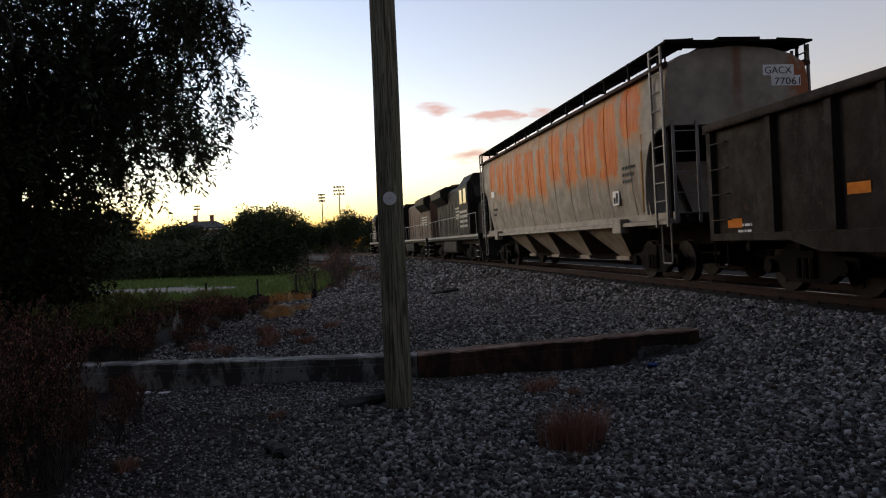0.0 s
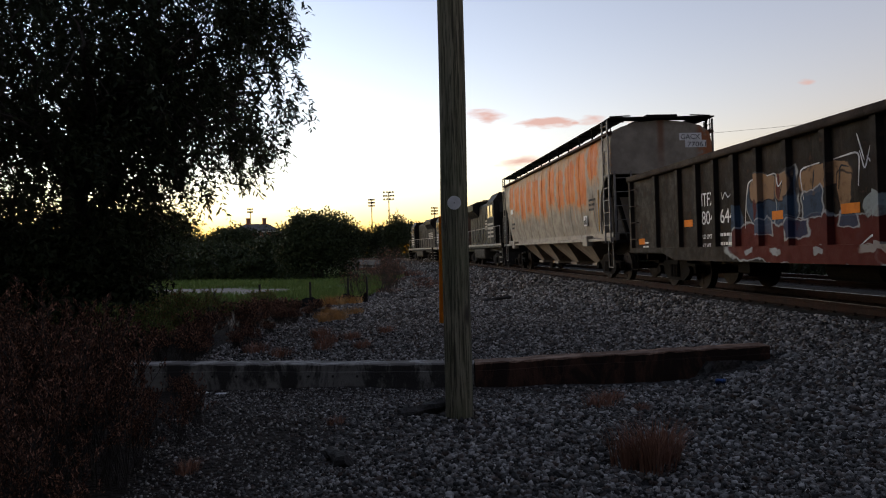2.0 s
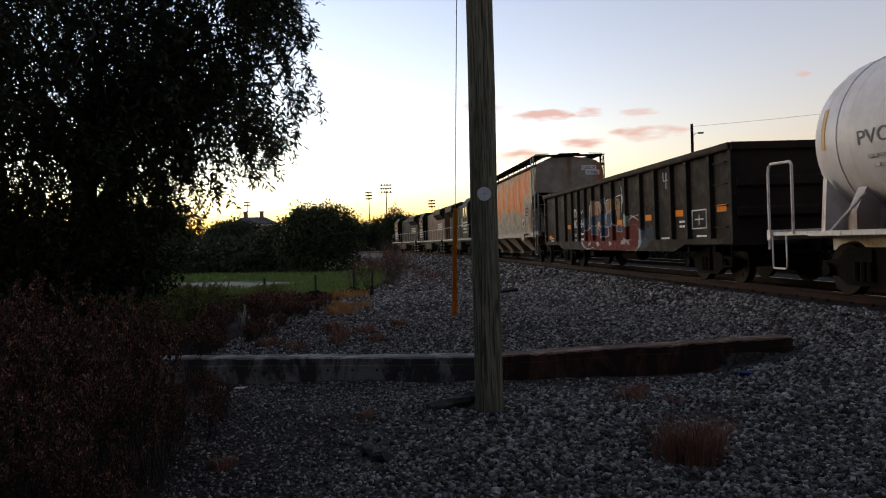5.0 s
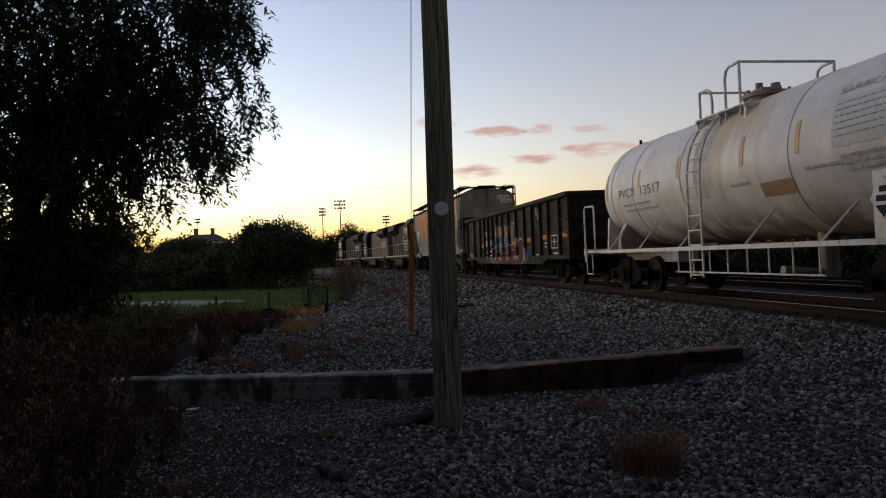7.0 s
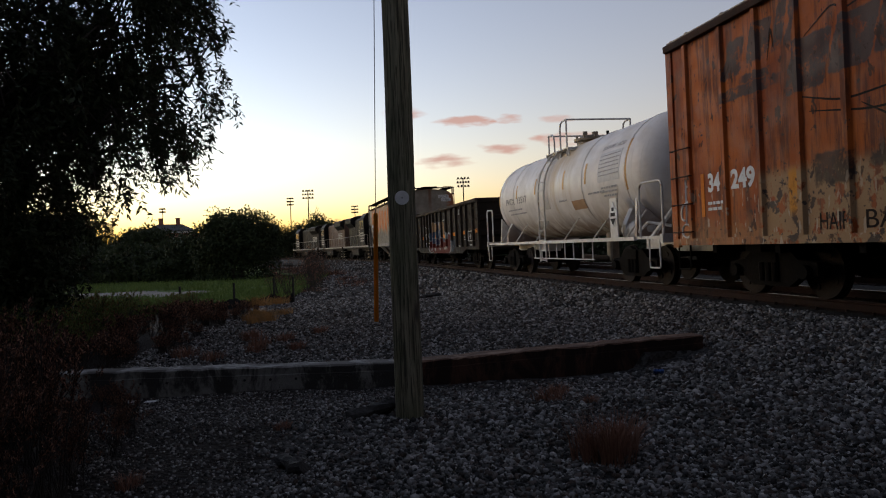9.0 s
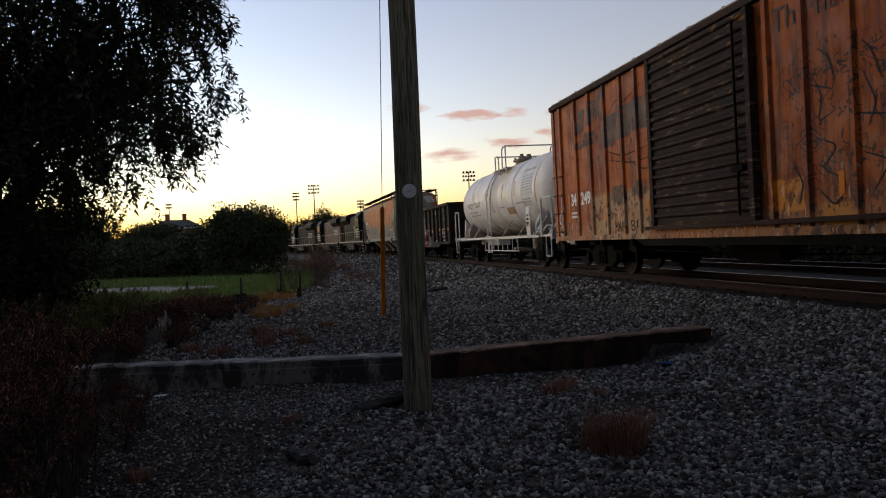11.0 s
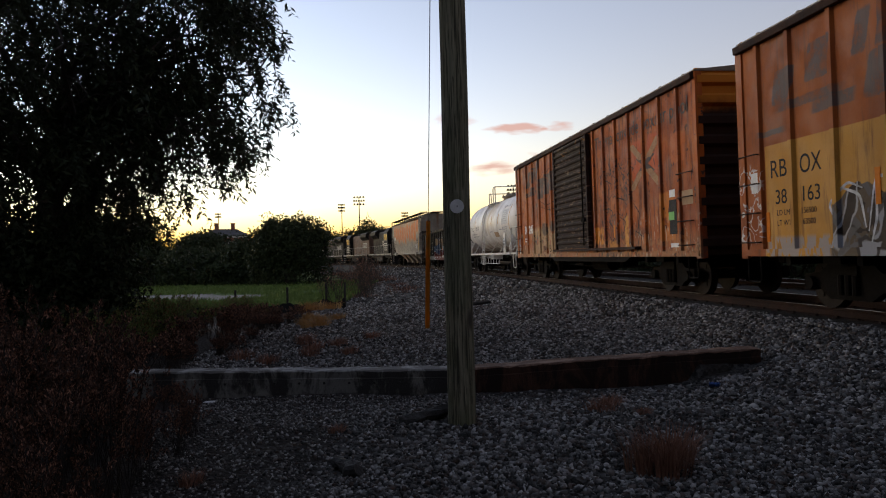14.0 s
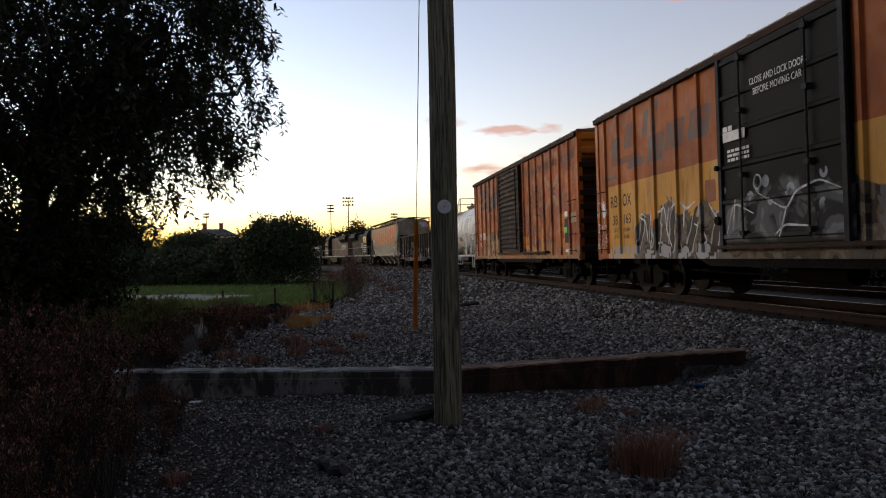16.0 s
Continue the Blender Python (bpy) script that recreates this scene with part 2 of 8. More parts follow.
def leaf_material(name, a, b, dead=None, share=0.1):
    k = Mat(name)
    r = k.rand(True)
    c = k.mix(r, a, b)
    if dead:
        c = k.mix(k.step(k.math("FRACT", k.math("MULTIPLY", r, 13.7)), 1 - share, 1 - share + 0.02), c, dead)
    c = k.mix(k.math("MULTIPLY", k.noise(k.co(), 12, 3), 0.4), c, tuple(x * 0.6 for x in a))
    return k.done(c, 0.75, 0, None, spec=0.2)


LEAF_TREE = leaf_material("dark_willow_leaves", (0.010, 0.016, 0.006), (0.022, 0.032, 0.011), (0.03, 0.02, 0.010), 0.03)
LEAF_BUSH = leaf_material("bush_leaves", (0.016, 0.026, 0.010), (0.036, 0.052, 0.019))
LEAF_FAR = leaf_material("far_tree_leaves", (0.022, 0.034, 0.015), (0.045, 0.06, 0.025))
WEED_BROWN = leaf_material("dry_reddish_weed", (0.012, 0.006, 0.004), (0.15, 0.07, 0.045), (0.40, 0.19, 0.125), 0.22)
WEED_GREEN = leaf_material("green_weed", (0.075, 0.12, 0.032), (0.17, 0.20, 0.06), (0.2, 0.08, 0.04), 0.2)
STRAW = leaf_material("dry_straw_grass", (0.16, 0.07, 0.045), (0.32, 0.165, 0.11))
STRAW_GOLD = leaf_material("golden_dead_grass", (0.32, 0.17, 0.06), (0.48, 0.28, 0.11))
GRASS = leaf_material("green_grass_blades", (0.07, 0.12, 0.025), (0.13, 0.19, 0.05))
BARK = surf("dark_bark", (0.02, 0.015, 0.012), (0.04, 0.03, 0.023), 5, 30, 0.95, 0, 0.7, 0.03, (3, 3, 0.7))


# ---- mesh helpers ----
def bm_new():
    return bmesh.new()


def part(name, bm, material, parent=None, label="", smooth=False, bevel=0.0):
    """One mesh object, made from bm, under a thing or part."""
    if bevel:
        bmesh.ops.bevel(bm, geom=bm.edges[:], offset=bevel, segments=1, affect="EDGES", clamp_overlap=True)
    me = bpy.data.meshes.new(name)
    bm.to_mesh(me)
    bm.free()
    for m in material if isinstance(material, (list, tuple)) else [material]:
        me.materials.append(m)
    if smooth:
        me.shade_smooth()
        me.set_sharp_from_angle(angle=radians(35))
    ob = new(name, me)
    if parent is not None:
        ob.parent = parent
    if label:
        tagged(ob, label)
    return ob


def raw_mesh(name, verts, faces, material, parent=None):
    """A mesh from numpy arrays: faces all of one size."""
    me = bpy.data.meshes.new(name)
    nv, nf, k = len(verts), len(faces), faces.shape[1]
    me.vertices.add(nv)
    me.vertices.foreach_set("co", np.asarray(verts, np.float32).ravel())
    me.loops.add(nf * k)
    me.loops.foreach_set("vertex_index", np.asarray(faces, np.int32).ravel())
    me.polygons.add(nf)
    me.polygons.foreach_set("loop_start", np.arange(0, nf * k, k, dtype=np.int32))
    me.update(calc_edges=True)
    me.materials.append(material)
    ob = new(name, me)
    if parent is not None:
        ob.parent = parent
    return ob


def box(bm, x0, x1, y0, y1, z0, z1, tilt=None):
    m = Matrix.LocRotScale(((x0 + x1) / 2, (y0 + y1) / 2, (z0 + z1) / 2), tilt, (abs(x1 - x0), abs(y1 - y0), abs(z1 - z0)))
    bmesh.ops.create_cube(bm, size=1.0, matrix=m)


def rod(bm, p, q, r, n=8, r2=None):
    p, q = Vector(p), Vector(q)
    d = q - p
    m = Matrix.Translation((p + q) / 2) @ d.to_track_quat("Z", "Y").to_matrix().to_4x4()
    bmesh.ops.create_cone(bm, cap_ends=True, segments=n, radius1=r, radius2=r if r2 is None else r2, depth=d.length, matrix=m)


def pipe(bm, pts, r, n=8):
    """A round bar bent along pts."""
    pts = [Vector(p) for p in pts]
    rings = []
    side = None
    for i, p in enumerate(pts):
        d = (pts[min(i + 1, len(pts) - 1)] - pts[max(i - 1, 0)]).normalized()
        if side is None:
            side = d.orthogonal().normalized()
        side = (side - d * side.dot(d)).normalized()
        up = d.cross(side)
        rr = r[i] if isinstance(r, (list, tuple)) else r
        rings.append([bm.verts.new(p + (side * math.cos(a) + up * math.sin(a)) * rr) for a in [2 * math.pi * k / n for k in range(n)]])
    for a, b in zip(rings, rings[1:]):
        for k in range(n):
            bm.faces.new((a[k], a[(k + 1) % n], b[(k + 1) % n], b[k]))
    bm.faces.new(rings[0][::-1])
    bm.faces.new(rings[-1])


def prism(bm, outline, a, b, axis="x"):
    """An outline (two coordinates) pushed out from a to b along an axis."""
    def at(u, v, w):
        return {"x": (w, u, v), "y": (u, w, v), "z": (u, v, w)}[axis]
    lo = [bm.verts.new(at(u, v, a)) for u, v in outline]
    hi = [bm.verts.new(at(u, v, b)) for u, v in outline]
    n = len(outline)
    fs = [bm.faces.new((lo[k], lo[(k + 1) % n], hi[(k + 1) % n], hi[k])) for k in range(n)]
    fs += [bm.faces.new(lo[::-1]), bm.faces.new(hi)]
    bmesh.ops.recalc_face_normals(bm, faces=fs)


def thing(name, label, category, group="", m=None):
    ob = new(name)
    ob.empty_display_size = 0.3
    if m is not None:
        ob.matrix_basis = m
    return tagged(ob, label, category, group)


# ---- the line of the track ----
RAIL_Z = 0.60
TS = np.arange(-60.0, 420.0, 1.0)
TK = -0.0008 + 0.00005 * np.clip(TS, -10, 150)
TH = np.concatenate([[0], np.cumsum((TK[1:] + TK[:-1]) / 2)])
TH = TH - TH[60] + 0.1498
TX = np.concatenate([[0], np.cumsum(-(np.sin(TH[1:]) + np.sin(TH[:-1])) / 2)])
TY = np.concatenate([[0], np.cumsum((np.cos(TH[1:]) + np.cos(TH[:-1])) / 2)])
TX, TY = TX - TX[60] + 8.67, TY - TY[60]


def on_track(s, d=0.0):
    """Place and heading at s metres along the track, d metres to its left."""
    x, y, h = np.interp(s, TS, TX), np.interp(s, TS, TY), np.interp(s, TS, TH)
    return x - d * np.cos(h), y - d * np.sin(h), h


def off_track(x, y):
    """Metres to the left of the track's middle (for places near the straight half)."""
    return (np.interp(y, TY[:240], TX[:240]) - x) * np.cos(np.interp(y, TY[:240], TH[:240]))


def sstep(x, a, b):
    t = np.clip((x - a) / (b - a), 0, 1)
    return t * t * (3 - 2 * t)


def lumps(x, y, f, seed):
    return (np.sin(x * f * 1.3 + seed) * np.cos(y * f * 0.9 + 2.1 * seed) + 0.6 * np.sin(x * f * 2.7 - y * f * 1.9 + seed * 3.3)
            + 0.4 * np.cos(x * f * 4.3 + y * f * 5.1 + seed)) / 2.0


def base_z(x, y):
    z = 0.05 - 0.20 * sstep(y, 6.6, 9.3) * sstep(x, 4.6, 2.6)
    back = 0.08 + 0.12 * sstep(y, 10.5, 14) - 0.28 * sstep(y, 17, 26)
    z = np.where(y > 9.62, back - 0.25 * sstep(x, -3.5, -7.5) * sstep(y, 60, 9), z)
    z = z + 0.03 * lumps(x, y, 0.9, 1.0) + 0.012 * lumps(x, y, 4.0, 2.0)
    far = np.hypot(x, y)
    return z + 0.25 * lumps(x, y, 0.05, 3.0) * sstep(far, 40, 90) - 0.25 * sstep(far, 40, 120)


def ballast_z(d):
    return np.where(d > 0, 0.44 - np.clip(d - 1.75, 0, 9) * 0.215, 0.44 - np.clip(-d - 6.2, 0, 9) * 0.2)


def ground_z(x, y):
    return np.maximum(base_z(x, y), ballast_z(off_track(x, y)) + 0.02 * lumps(x, y, 2.2, 5.0))


# ---- ground, ballast, track ----
def spread(lo, a, b, hi, fine, grow=1.09):
    out = list(np.arange(a, b, fine))
    s, v = fine, b
    while v < hi:
        out.append(v)
        s *= grow
        v += s
    out.append(hi)
    s, v, low = fine, a, []
    while v > lo:
        s *= grow
        v -= s
        low.append(max(v, lo))
    return np.array(low[::-1] + out)


def gravel_edge(y):
    """x at which the gravel ends towards the weeds."""
    near = np.interp(y, [0, 4, 7, 9.5, 10, 14, 20, 26], [-1.5, -1.7, -2.7, -3.5, -4.0, -3.9, -3.9, -4.3])
    far = sstep(y, 26, 40)
    return np.where(y < 26, near, -4.3 * (1 - far) + far * (np.interp(y, TY[:240], TX[:240]) - 7.5))


def bare_soil(x, y):
    """How far dark earth shows through the gravel on the camera's side of the low wall."""
    foot = sstep(y, 7.9, 8.9) * sstep(x, 2.0, 0.3) * 0.8
    return np.maximum(sstep(x, 0.3, -1.7), foot) * (y < 9.5)


def build_ground():
    xs, ys = spread(-700, -6, 8, 700, 0.16), spread(-500, 1.0, 17.0, 1500, 0.16)
    ys = np.sort(np.concatenate([ys, [9.615, 9.625]]))
    gx, gy = np.meshgrid(xs, ys)
    z = base_z(gx, gy)
    d = off_track(gx, gy)
    near = (d < 3.4) & (d > -7.4) & (gy < 120)
    z = np.where(near, np.minimum(z, ballast_z(d) - 0.08), z)
    v = np.stack([gx.ravel(), gy.ravel(), z.ravel()], 1)
    w = len(xs)
    i = (np.arange(len(ys) - 1)[:, None] * w + np.arange(w - 1)[None]).ravel()
    f = np.stack([i, i + 1, i + 1 + w, i + w], 1)
    ob = raw_mesh("ground", v, f, GROUND)
    ob.data.shade_smooth()
    x, y = v[:, 0], v[:, 1]
    ga = sstep(x - gravel_edge(y), -0.5, 0.5) * sstep(off_track(x, y), -8.5, -7.5) * (1 - 0.6 * bare_soil(x, y))
    gr = sstep(y, 25, 30) * sstep(off_track(x, y), -6, -4) * np.where(off_track(x, y) > 0, sstep(gravel_edge(y) - x, 0.2, 1.4), 1)
    pale = sstep(np.hypot((x + 13.8) / 4.6, (y - 36.5 + 0.25 * x + 3.4) / 2.4), 1.2, 0.8)
    pale = np.maximum(pale, sstep(np.abs(y - 27.5 + (x + 5) * 0.1), 1.3, 0.6) * sstep(x, -8, -6) * 0.4)
    for name, a in (("gravel", ga), ("grass", gr), ("pale", pale)):
        at = ob.data.attributes.new(name, "FLOAT", "POINT")
        at.data.foreach_set("value", np.clip(a, 0, 1).astype(np.float32))
    tagged(ob, "dark gravel and soil ground giving way to grass", "ground", kind="structure")


def build_ballast():
    ss = np.concatenate([np.arange(-45, 45, 0.3), np.arange(45, 300, 1.5)])
    ds = np.array([-8.6, -7.4, -6.2, -5.5, -4.9, -4.3, -3.7, -3.1, -2.5, -1.9, -1.75, -1.2, -0.6, 0, 0.6, 1.2, 1.75, 1.9, 2.2, 2.5, 2.8, 3.1, 3.4, 3.7, 4.0, 4.3])
    V = []
    for s in ss:
        x, y, h = on_track(s, ds)
        z = ballast_z(ds) + 0.02 * lumps(x, y, 2.2, 5.0) * (np.abs(ds) > 1.3) + 0.006 * lumps(x, y, 9, 4)
        V.append(np.stack([x, y, z], 1))
    v = np.concatenate(V)
    w = len(ds)
    i = (np.arange(len(ss) - 1)[:, None] * w + np.arange(w - 1)[None]).ravel()
    f = np.stack([i, i + w, i + w + 1, i + 1], 1)
    ob = raw_mesh("track_ballast", v, f, GROUND)
    ob.data.shade_smooth()
    at = ob.data.attributes.new("gravel", "FLOAT", "POINT")
    at.data.foreach_set("value", np.ones(len(v), np.float32))
    # mask of the painted shade, across both track beds
    at = ob.data.attributes.new("bed_shade", "FLOAT", "POINT")
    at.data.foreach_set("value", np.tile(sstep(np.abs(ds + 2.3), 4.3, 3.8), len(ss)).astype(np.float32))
    tagged(ob, "raised bank of grey crushed stone under the track", "ballast", kind="structure")


RAIL_PROFILE = [(-0.07, -0.17), (0.07, -0.17), (0.07, -0.158), (0.012, -0.14), (0.010, -0.045), (0.036, -0.035), (0.036, -0.006), (0.030, 0.0),
                (-0.030, 0.0), (-0.036, -0.006), (-0.036, -0.035), (-0.010, -0.045), (-0.012, -0.14), (-0.07, -0.158)]


def build_rail(d):
    bm = bm_new()
    ss = np.concatenate([np.arange(-45, 80, 1.0), np.arange(80, 300, 2.5)])
    prev = None
    for s in ss:
        x, y, h = on_track(s, d)
        ring = [bm.verts.new((x + u * math.cos(h), y + u * math.sin(h), RAIL_Z + w)) for u, w in RAIL_PROFILE]
        if prev:
            for k in range(len(ring)):
                f = bm.faces.new((prev[k], prev[(k + 1) % len(ring)], ring[(k + 1) % len(ring)], ring[k]))
                f.material_index = 1 if k == 7 else 0
        prev = ring
    bmesh.ops.recalc_face_normals(bm, faces=bm.faces[:])
    return part("rail", bm, [RAIL_SIDE, RAIL_TOP])


def build_track():
    for d in (-0.755, 0.755, -4.955, -3.445):
        tagged(build_rail(d), "rusty steel rail with a polished running head", "rail", "rails of the track" if d > -1 else "rails of the second track", "structure")
    bm = bm_new()
    box(bm, -1.3, 1.3, -0.115, 0.115, -0.35, -0.165)
    first = part("tie", bm, TIE, bevel=0.012)
    for d in (-0.755, 0.755):
        bm = bm_new()
        box(bm, d - 0.17, d + 0.17, -0.09, 0.09, -0.166, -0.150)
        for sx in (-0.1, 0.1):
            box(bm, d + sx - 0.02, d + sx + 0.02, -0.05, -0.02, -0.152, -0.125)
        part("tie_plate", bm, RAIL_SIDE, first)
    rng = random.Random(5)
    tagged(first, "creosoted wooden tie bedded in ballast", "railway tie", "ties of the track")
    for i in range(290):
        s, d = (-8 + i * 0.53, 0.0) if i < 200 else (-4 + (i - 200) * 0.60, -4.2)
        x, y, h = on_track(s, d)
        m = pose(float(x) + rng.uniform(-0.04, 0.04), float(y), RAIL_Z + rng.uniform(-0.006, 0.0), 0, 0, math.degrees(h) + rng.uniform(-1, 1))
        if i == 0:
            first.matrix_basis = m
        else:
            copy_thing(first, m)


build_ground()
build_ballast()
build_track()

# ---- the train: each car's own y runs forwards from its middle, x to the right, z up from the rail ----
LEFT_FACE = Matrix(((0, 0, -1, 0), (-1, 0, 0, 0), (0, 1, 0, 0), (0, 0, 0, 1)))
BACK_FACE = Matrix(((1, 0, 0, 0), (0, 0, -1, 0), (0, 1, 0, 0), (0, 0, 0, 1)))


def lettering(text, parent, x, y, z, size, material, face=LEFT_FACE, width=0.0, label="painted lettering", shear=0.0, bold=0.0):
    """Painted letters whose lower left corner is at x, y, z."""
    c = bpy.data.curves.new("lettering", "FONT")
    c.body, c.size, c.extrude, c.shear, c.offset = text, size, 0.001, shear, bold
    c.materials.append(material)
    ob = new("lettering", c)
    ob.parent = parent
    sx = 1.0
    if width:
        bpy.context.view_layer.update()
        sx = width / max(ob.dimensions.x, 0.01)
    ob.matrix_basis = Matrix.Translation((x, y, z)) @ face @ Matrix.Diagonal((sx, 1, 1, 1))
    return tagged(ob, label)


def bars(parent, x, y, z, widths, h, gap, material, name="text_bar", label="unreadable painted text"):
    """Rows of small bars for writing too small to read; y runs backwards from y."""
    bm = bm_new()
    rng = random.Random(int(abs(y * 100) + z * 10))
    for i, w in enumerate(widths):
        u = 0.0
        while u < w:
            l = rng.uniform(0.05, 0.16)
            box(bm, x - 0.003, x, y - u, y - min(u + l, w), z - i * (h + gap) - h, z - i * (h + gap))
            u += l + 0.03
    return tagged(part(name, bm, material, parent, label), kind="stuff")


def plate(parent, name, x, y0, y1, z0, z1, material, label="", t=0.006):
    bm = bm_new()
    box(bm, x - t, x, y0, y1, z0, z1)
    return part(name, bm, material, parent, label)


WHEELSETS = []


def add_truck(car, yc, base=1.73, r=0.42, n=2):
    bm = bm_new()
    h = base / 2
    for sx in (-1, 1):
        o = [(-h - 0.22, 0.36), (-h - 0.22, 0.56), (-h + 0.2, 0.60), (-0.42, 0.78), (0.42, 0.78), (h - 0.2, 0.60), (h + 0.22, 0.56), (h + 0.22, 0.36),
             (h - 0.12, 0.36), (0.45, 0.18), (-0.45, 0.18), (-h + 0.12, 0.36)]
        prism(bm, o, sx * 0.97, sx * 1.11)
        for yy in (-0.16, 0, 0.16):
            rod(bm, (sx * 1.13, yy, 0.26), (sx * 1.13, yy, 0.56), 0.062, 8)
        for yy in (-h, h):
            rod(bm, (sx * 0.95, yy, r), (sx * 1.2, yy, r), 0.11, 10)
    box(bm, -1.15, 1.15, -0.2, 0.2, 0.56, 0.76)
    for yy in (-h + 0.35, h - 0.35):
        box(bm, -0.9, 0.9, yy - 0.06, yy + 0.06, 0.32, 0.45)
    for v in bm.verts:
        v.co.y += yc
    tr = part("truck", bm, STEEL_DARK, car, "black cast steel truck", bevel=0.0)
    for k in range(n):
        yy = yc + (k / (n - 1) - 0.5) * base
        w = bm_new()
        rod(w, (-1.0, 0, 0), (1.0, 0, 0), 0.075, 10)
        for sx in (-1, 1):
            rod(w, (sx * 0.685, 0, 0), (sx * 0.72, 0, 0), r + 0.03, 28)
            rod(w, (sx * 0.72, 0, 0), (sx * 0.82, 0, 0), r, 28)
            rod(w, (sx * 0.81, 0, 0), (sx * 0.85, 0, 0), r * 0.45, 16, r * 0.3)
            for q in range(4):
                a = q * math.pi / 2 + 0.4
                rod(w, (sx * 0.815, math.cos(a) * r * 0.65, math.sin(a) * r * 0.65), (sx * 0.835, math.cos(a) * r * 0.65, math.sin(a) * r * 0.65), 0.05, 8)
        ws = part("wheelset", w, WHEEL, tr, smooth=True)
        ws.location = (0, yy, r)
        WHEELSETS.append((ws, yy, r))
    return tr


def add_coupler(car, y, sgn):
    bm = bm_new()
    box(bm, -0.07, 0.07, y, y + sgn * 0.55, 0.77, 0.93)
    box(bm, -0.16, 0.10, y + sgn * 0.5, y + sgn * 0.72, 0.68, 1.0)
    box(bm, 0.02, 0.17, y + sgn * 0.55, y + sgn * 0.76, 0.70, 0.98)
    part("coupler", bm, STEEL_DARK, car, bevel=0.015)
    h = bm_new()
    pts = [(0.3, y + sgn * (0.05 + 0.6 * k / 8), 0.85 - 0.45 * math.sin(math.pi * k / 10)) for k in range(9)]
    pipe(h, pts, 0.025, 8)
    part("air_hose", h, STEEL_DARK, car)


def add_ladder(car, name, x, y, w, z0, z1, n, material, axis="y", stiles=True):
    """Grab irons one above another, or a ladder with stiles."""
    def rung(bm, z):
        if axis == "y":
            pipe(bm, [(x + 0.06, y, z), (x, y, z), (x, y + w, z), (x + 0.06, y + w, z)], 0.013, 6)
        else:
            pipe(bm, [(x, y + 0.06, z), (x, y, z), (x + w, y, z), (x + w, y + 0.06, z)], 0.013, 6)
    levels = [z0 + (z1 - z0) * k / max(n - 1, 1) for k in range(n)]
    if not stiles:
        for z in levels:
            bm = bm_new()
            rung(bm, z)
            part(name, bm, material, car)
        return
    bm = bm_new()
    for z in levels:
        rung(bm, z)
    for e in (0, w):
        if axis == "y":
            box(bm, x - 0.01, x + 0.02, y + e - 0.03, y + e + 0.03, z0 - 0.2, z1 + 0.2)
        else:
            box(bm, x + e - 0.03, x + e + 0.03, y - 0.01, y + 0.02, z0 - 0.2, z1 + 0.2)
    part(name, bm, material, car)


def add_step(car, x, y, w, z0, z1, material):
    bm = bm_new()
    pipe(bm, [(x, y, z1), (x, y, z0 + 0.03), (x, y + 0.03, z0), (x, y + w - 0.03, z0), (x, y + w, z0 + 0.03), (x, y + w, z1)], 0.018, 6)
    return part("step", bm, material, car)


def spray(parent, x, pts, width, material, lift=0):
    """A sprayed stroke through points (y, z), tapering towards its ends, flat on a side at x."""
    bm = bm_new()
    xx = x - 0.0006 * (lift + 1)
    dense = []
    for (a, b), (c, d) in zip(pts, pts[1:]):
        dense += [(a + (c - a) * q / 6, b + (d - b) * q / 6) for q in range(6)]
    dense.append(pts[-1])
    for _ in range(2):
        dense = [dense[0]] + [tuple((dense[i - 1][j] + 2 * dense[i][j] + dense[i + 1][j]) / 4 for j in (0, 1)) for i in range(1, len(dense) - 1)] + [dense[-1]]
    rows = []
    for i, p in enumerate(dense):
        q, r = dense[max(i - 1, 0)], dense[min(i + 1, len(dense) - 1)]
        t = Vector((r[0] - q[0], r[1] - q[1])).normalized()
        w = width * 0.5 * (0.35 + 0.65 * math.sin(math.pi * (i + 0.5) / len(dense)))
        rows.append([bm.verts.new((xx - e, p[0] - t.y * w * g, p[1] + t.x * w * g)) for e, g in ((0, -1), (0, 1), (0.0004, 1), (0.0004, -1))])
    for a, b in zip(rows, rows[1:]):
        for j in range(4):
            bm.faces.new((a[j], a[(j + 1) % 4], b[(j + 1) % 4], b[j]))
    bmesh.ops.recalc_face_normals(bm, faces=bm.faces[:])
    return part("sprayed_stroke", bm, material, parent, "white sprayed stroke")


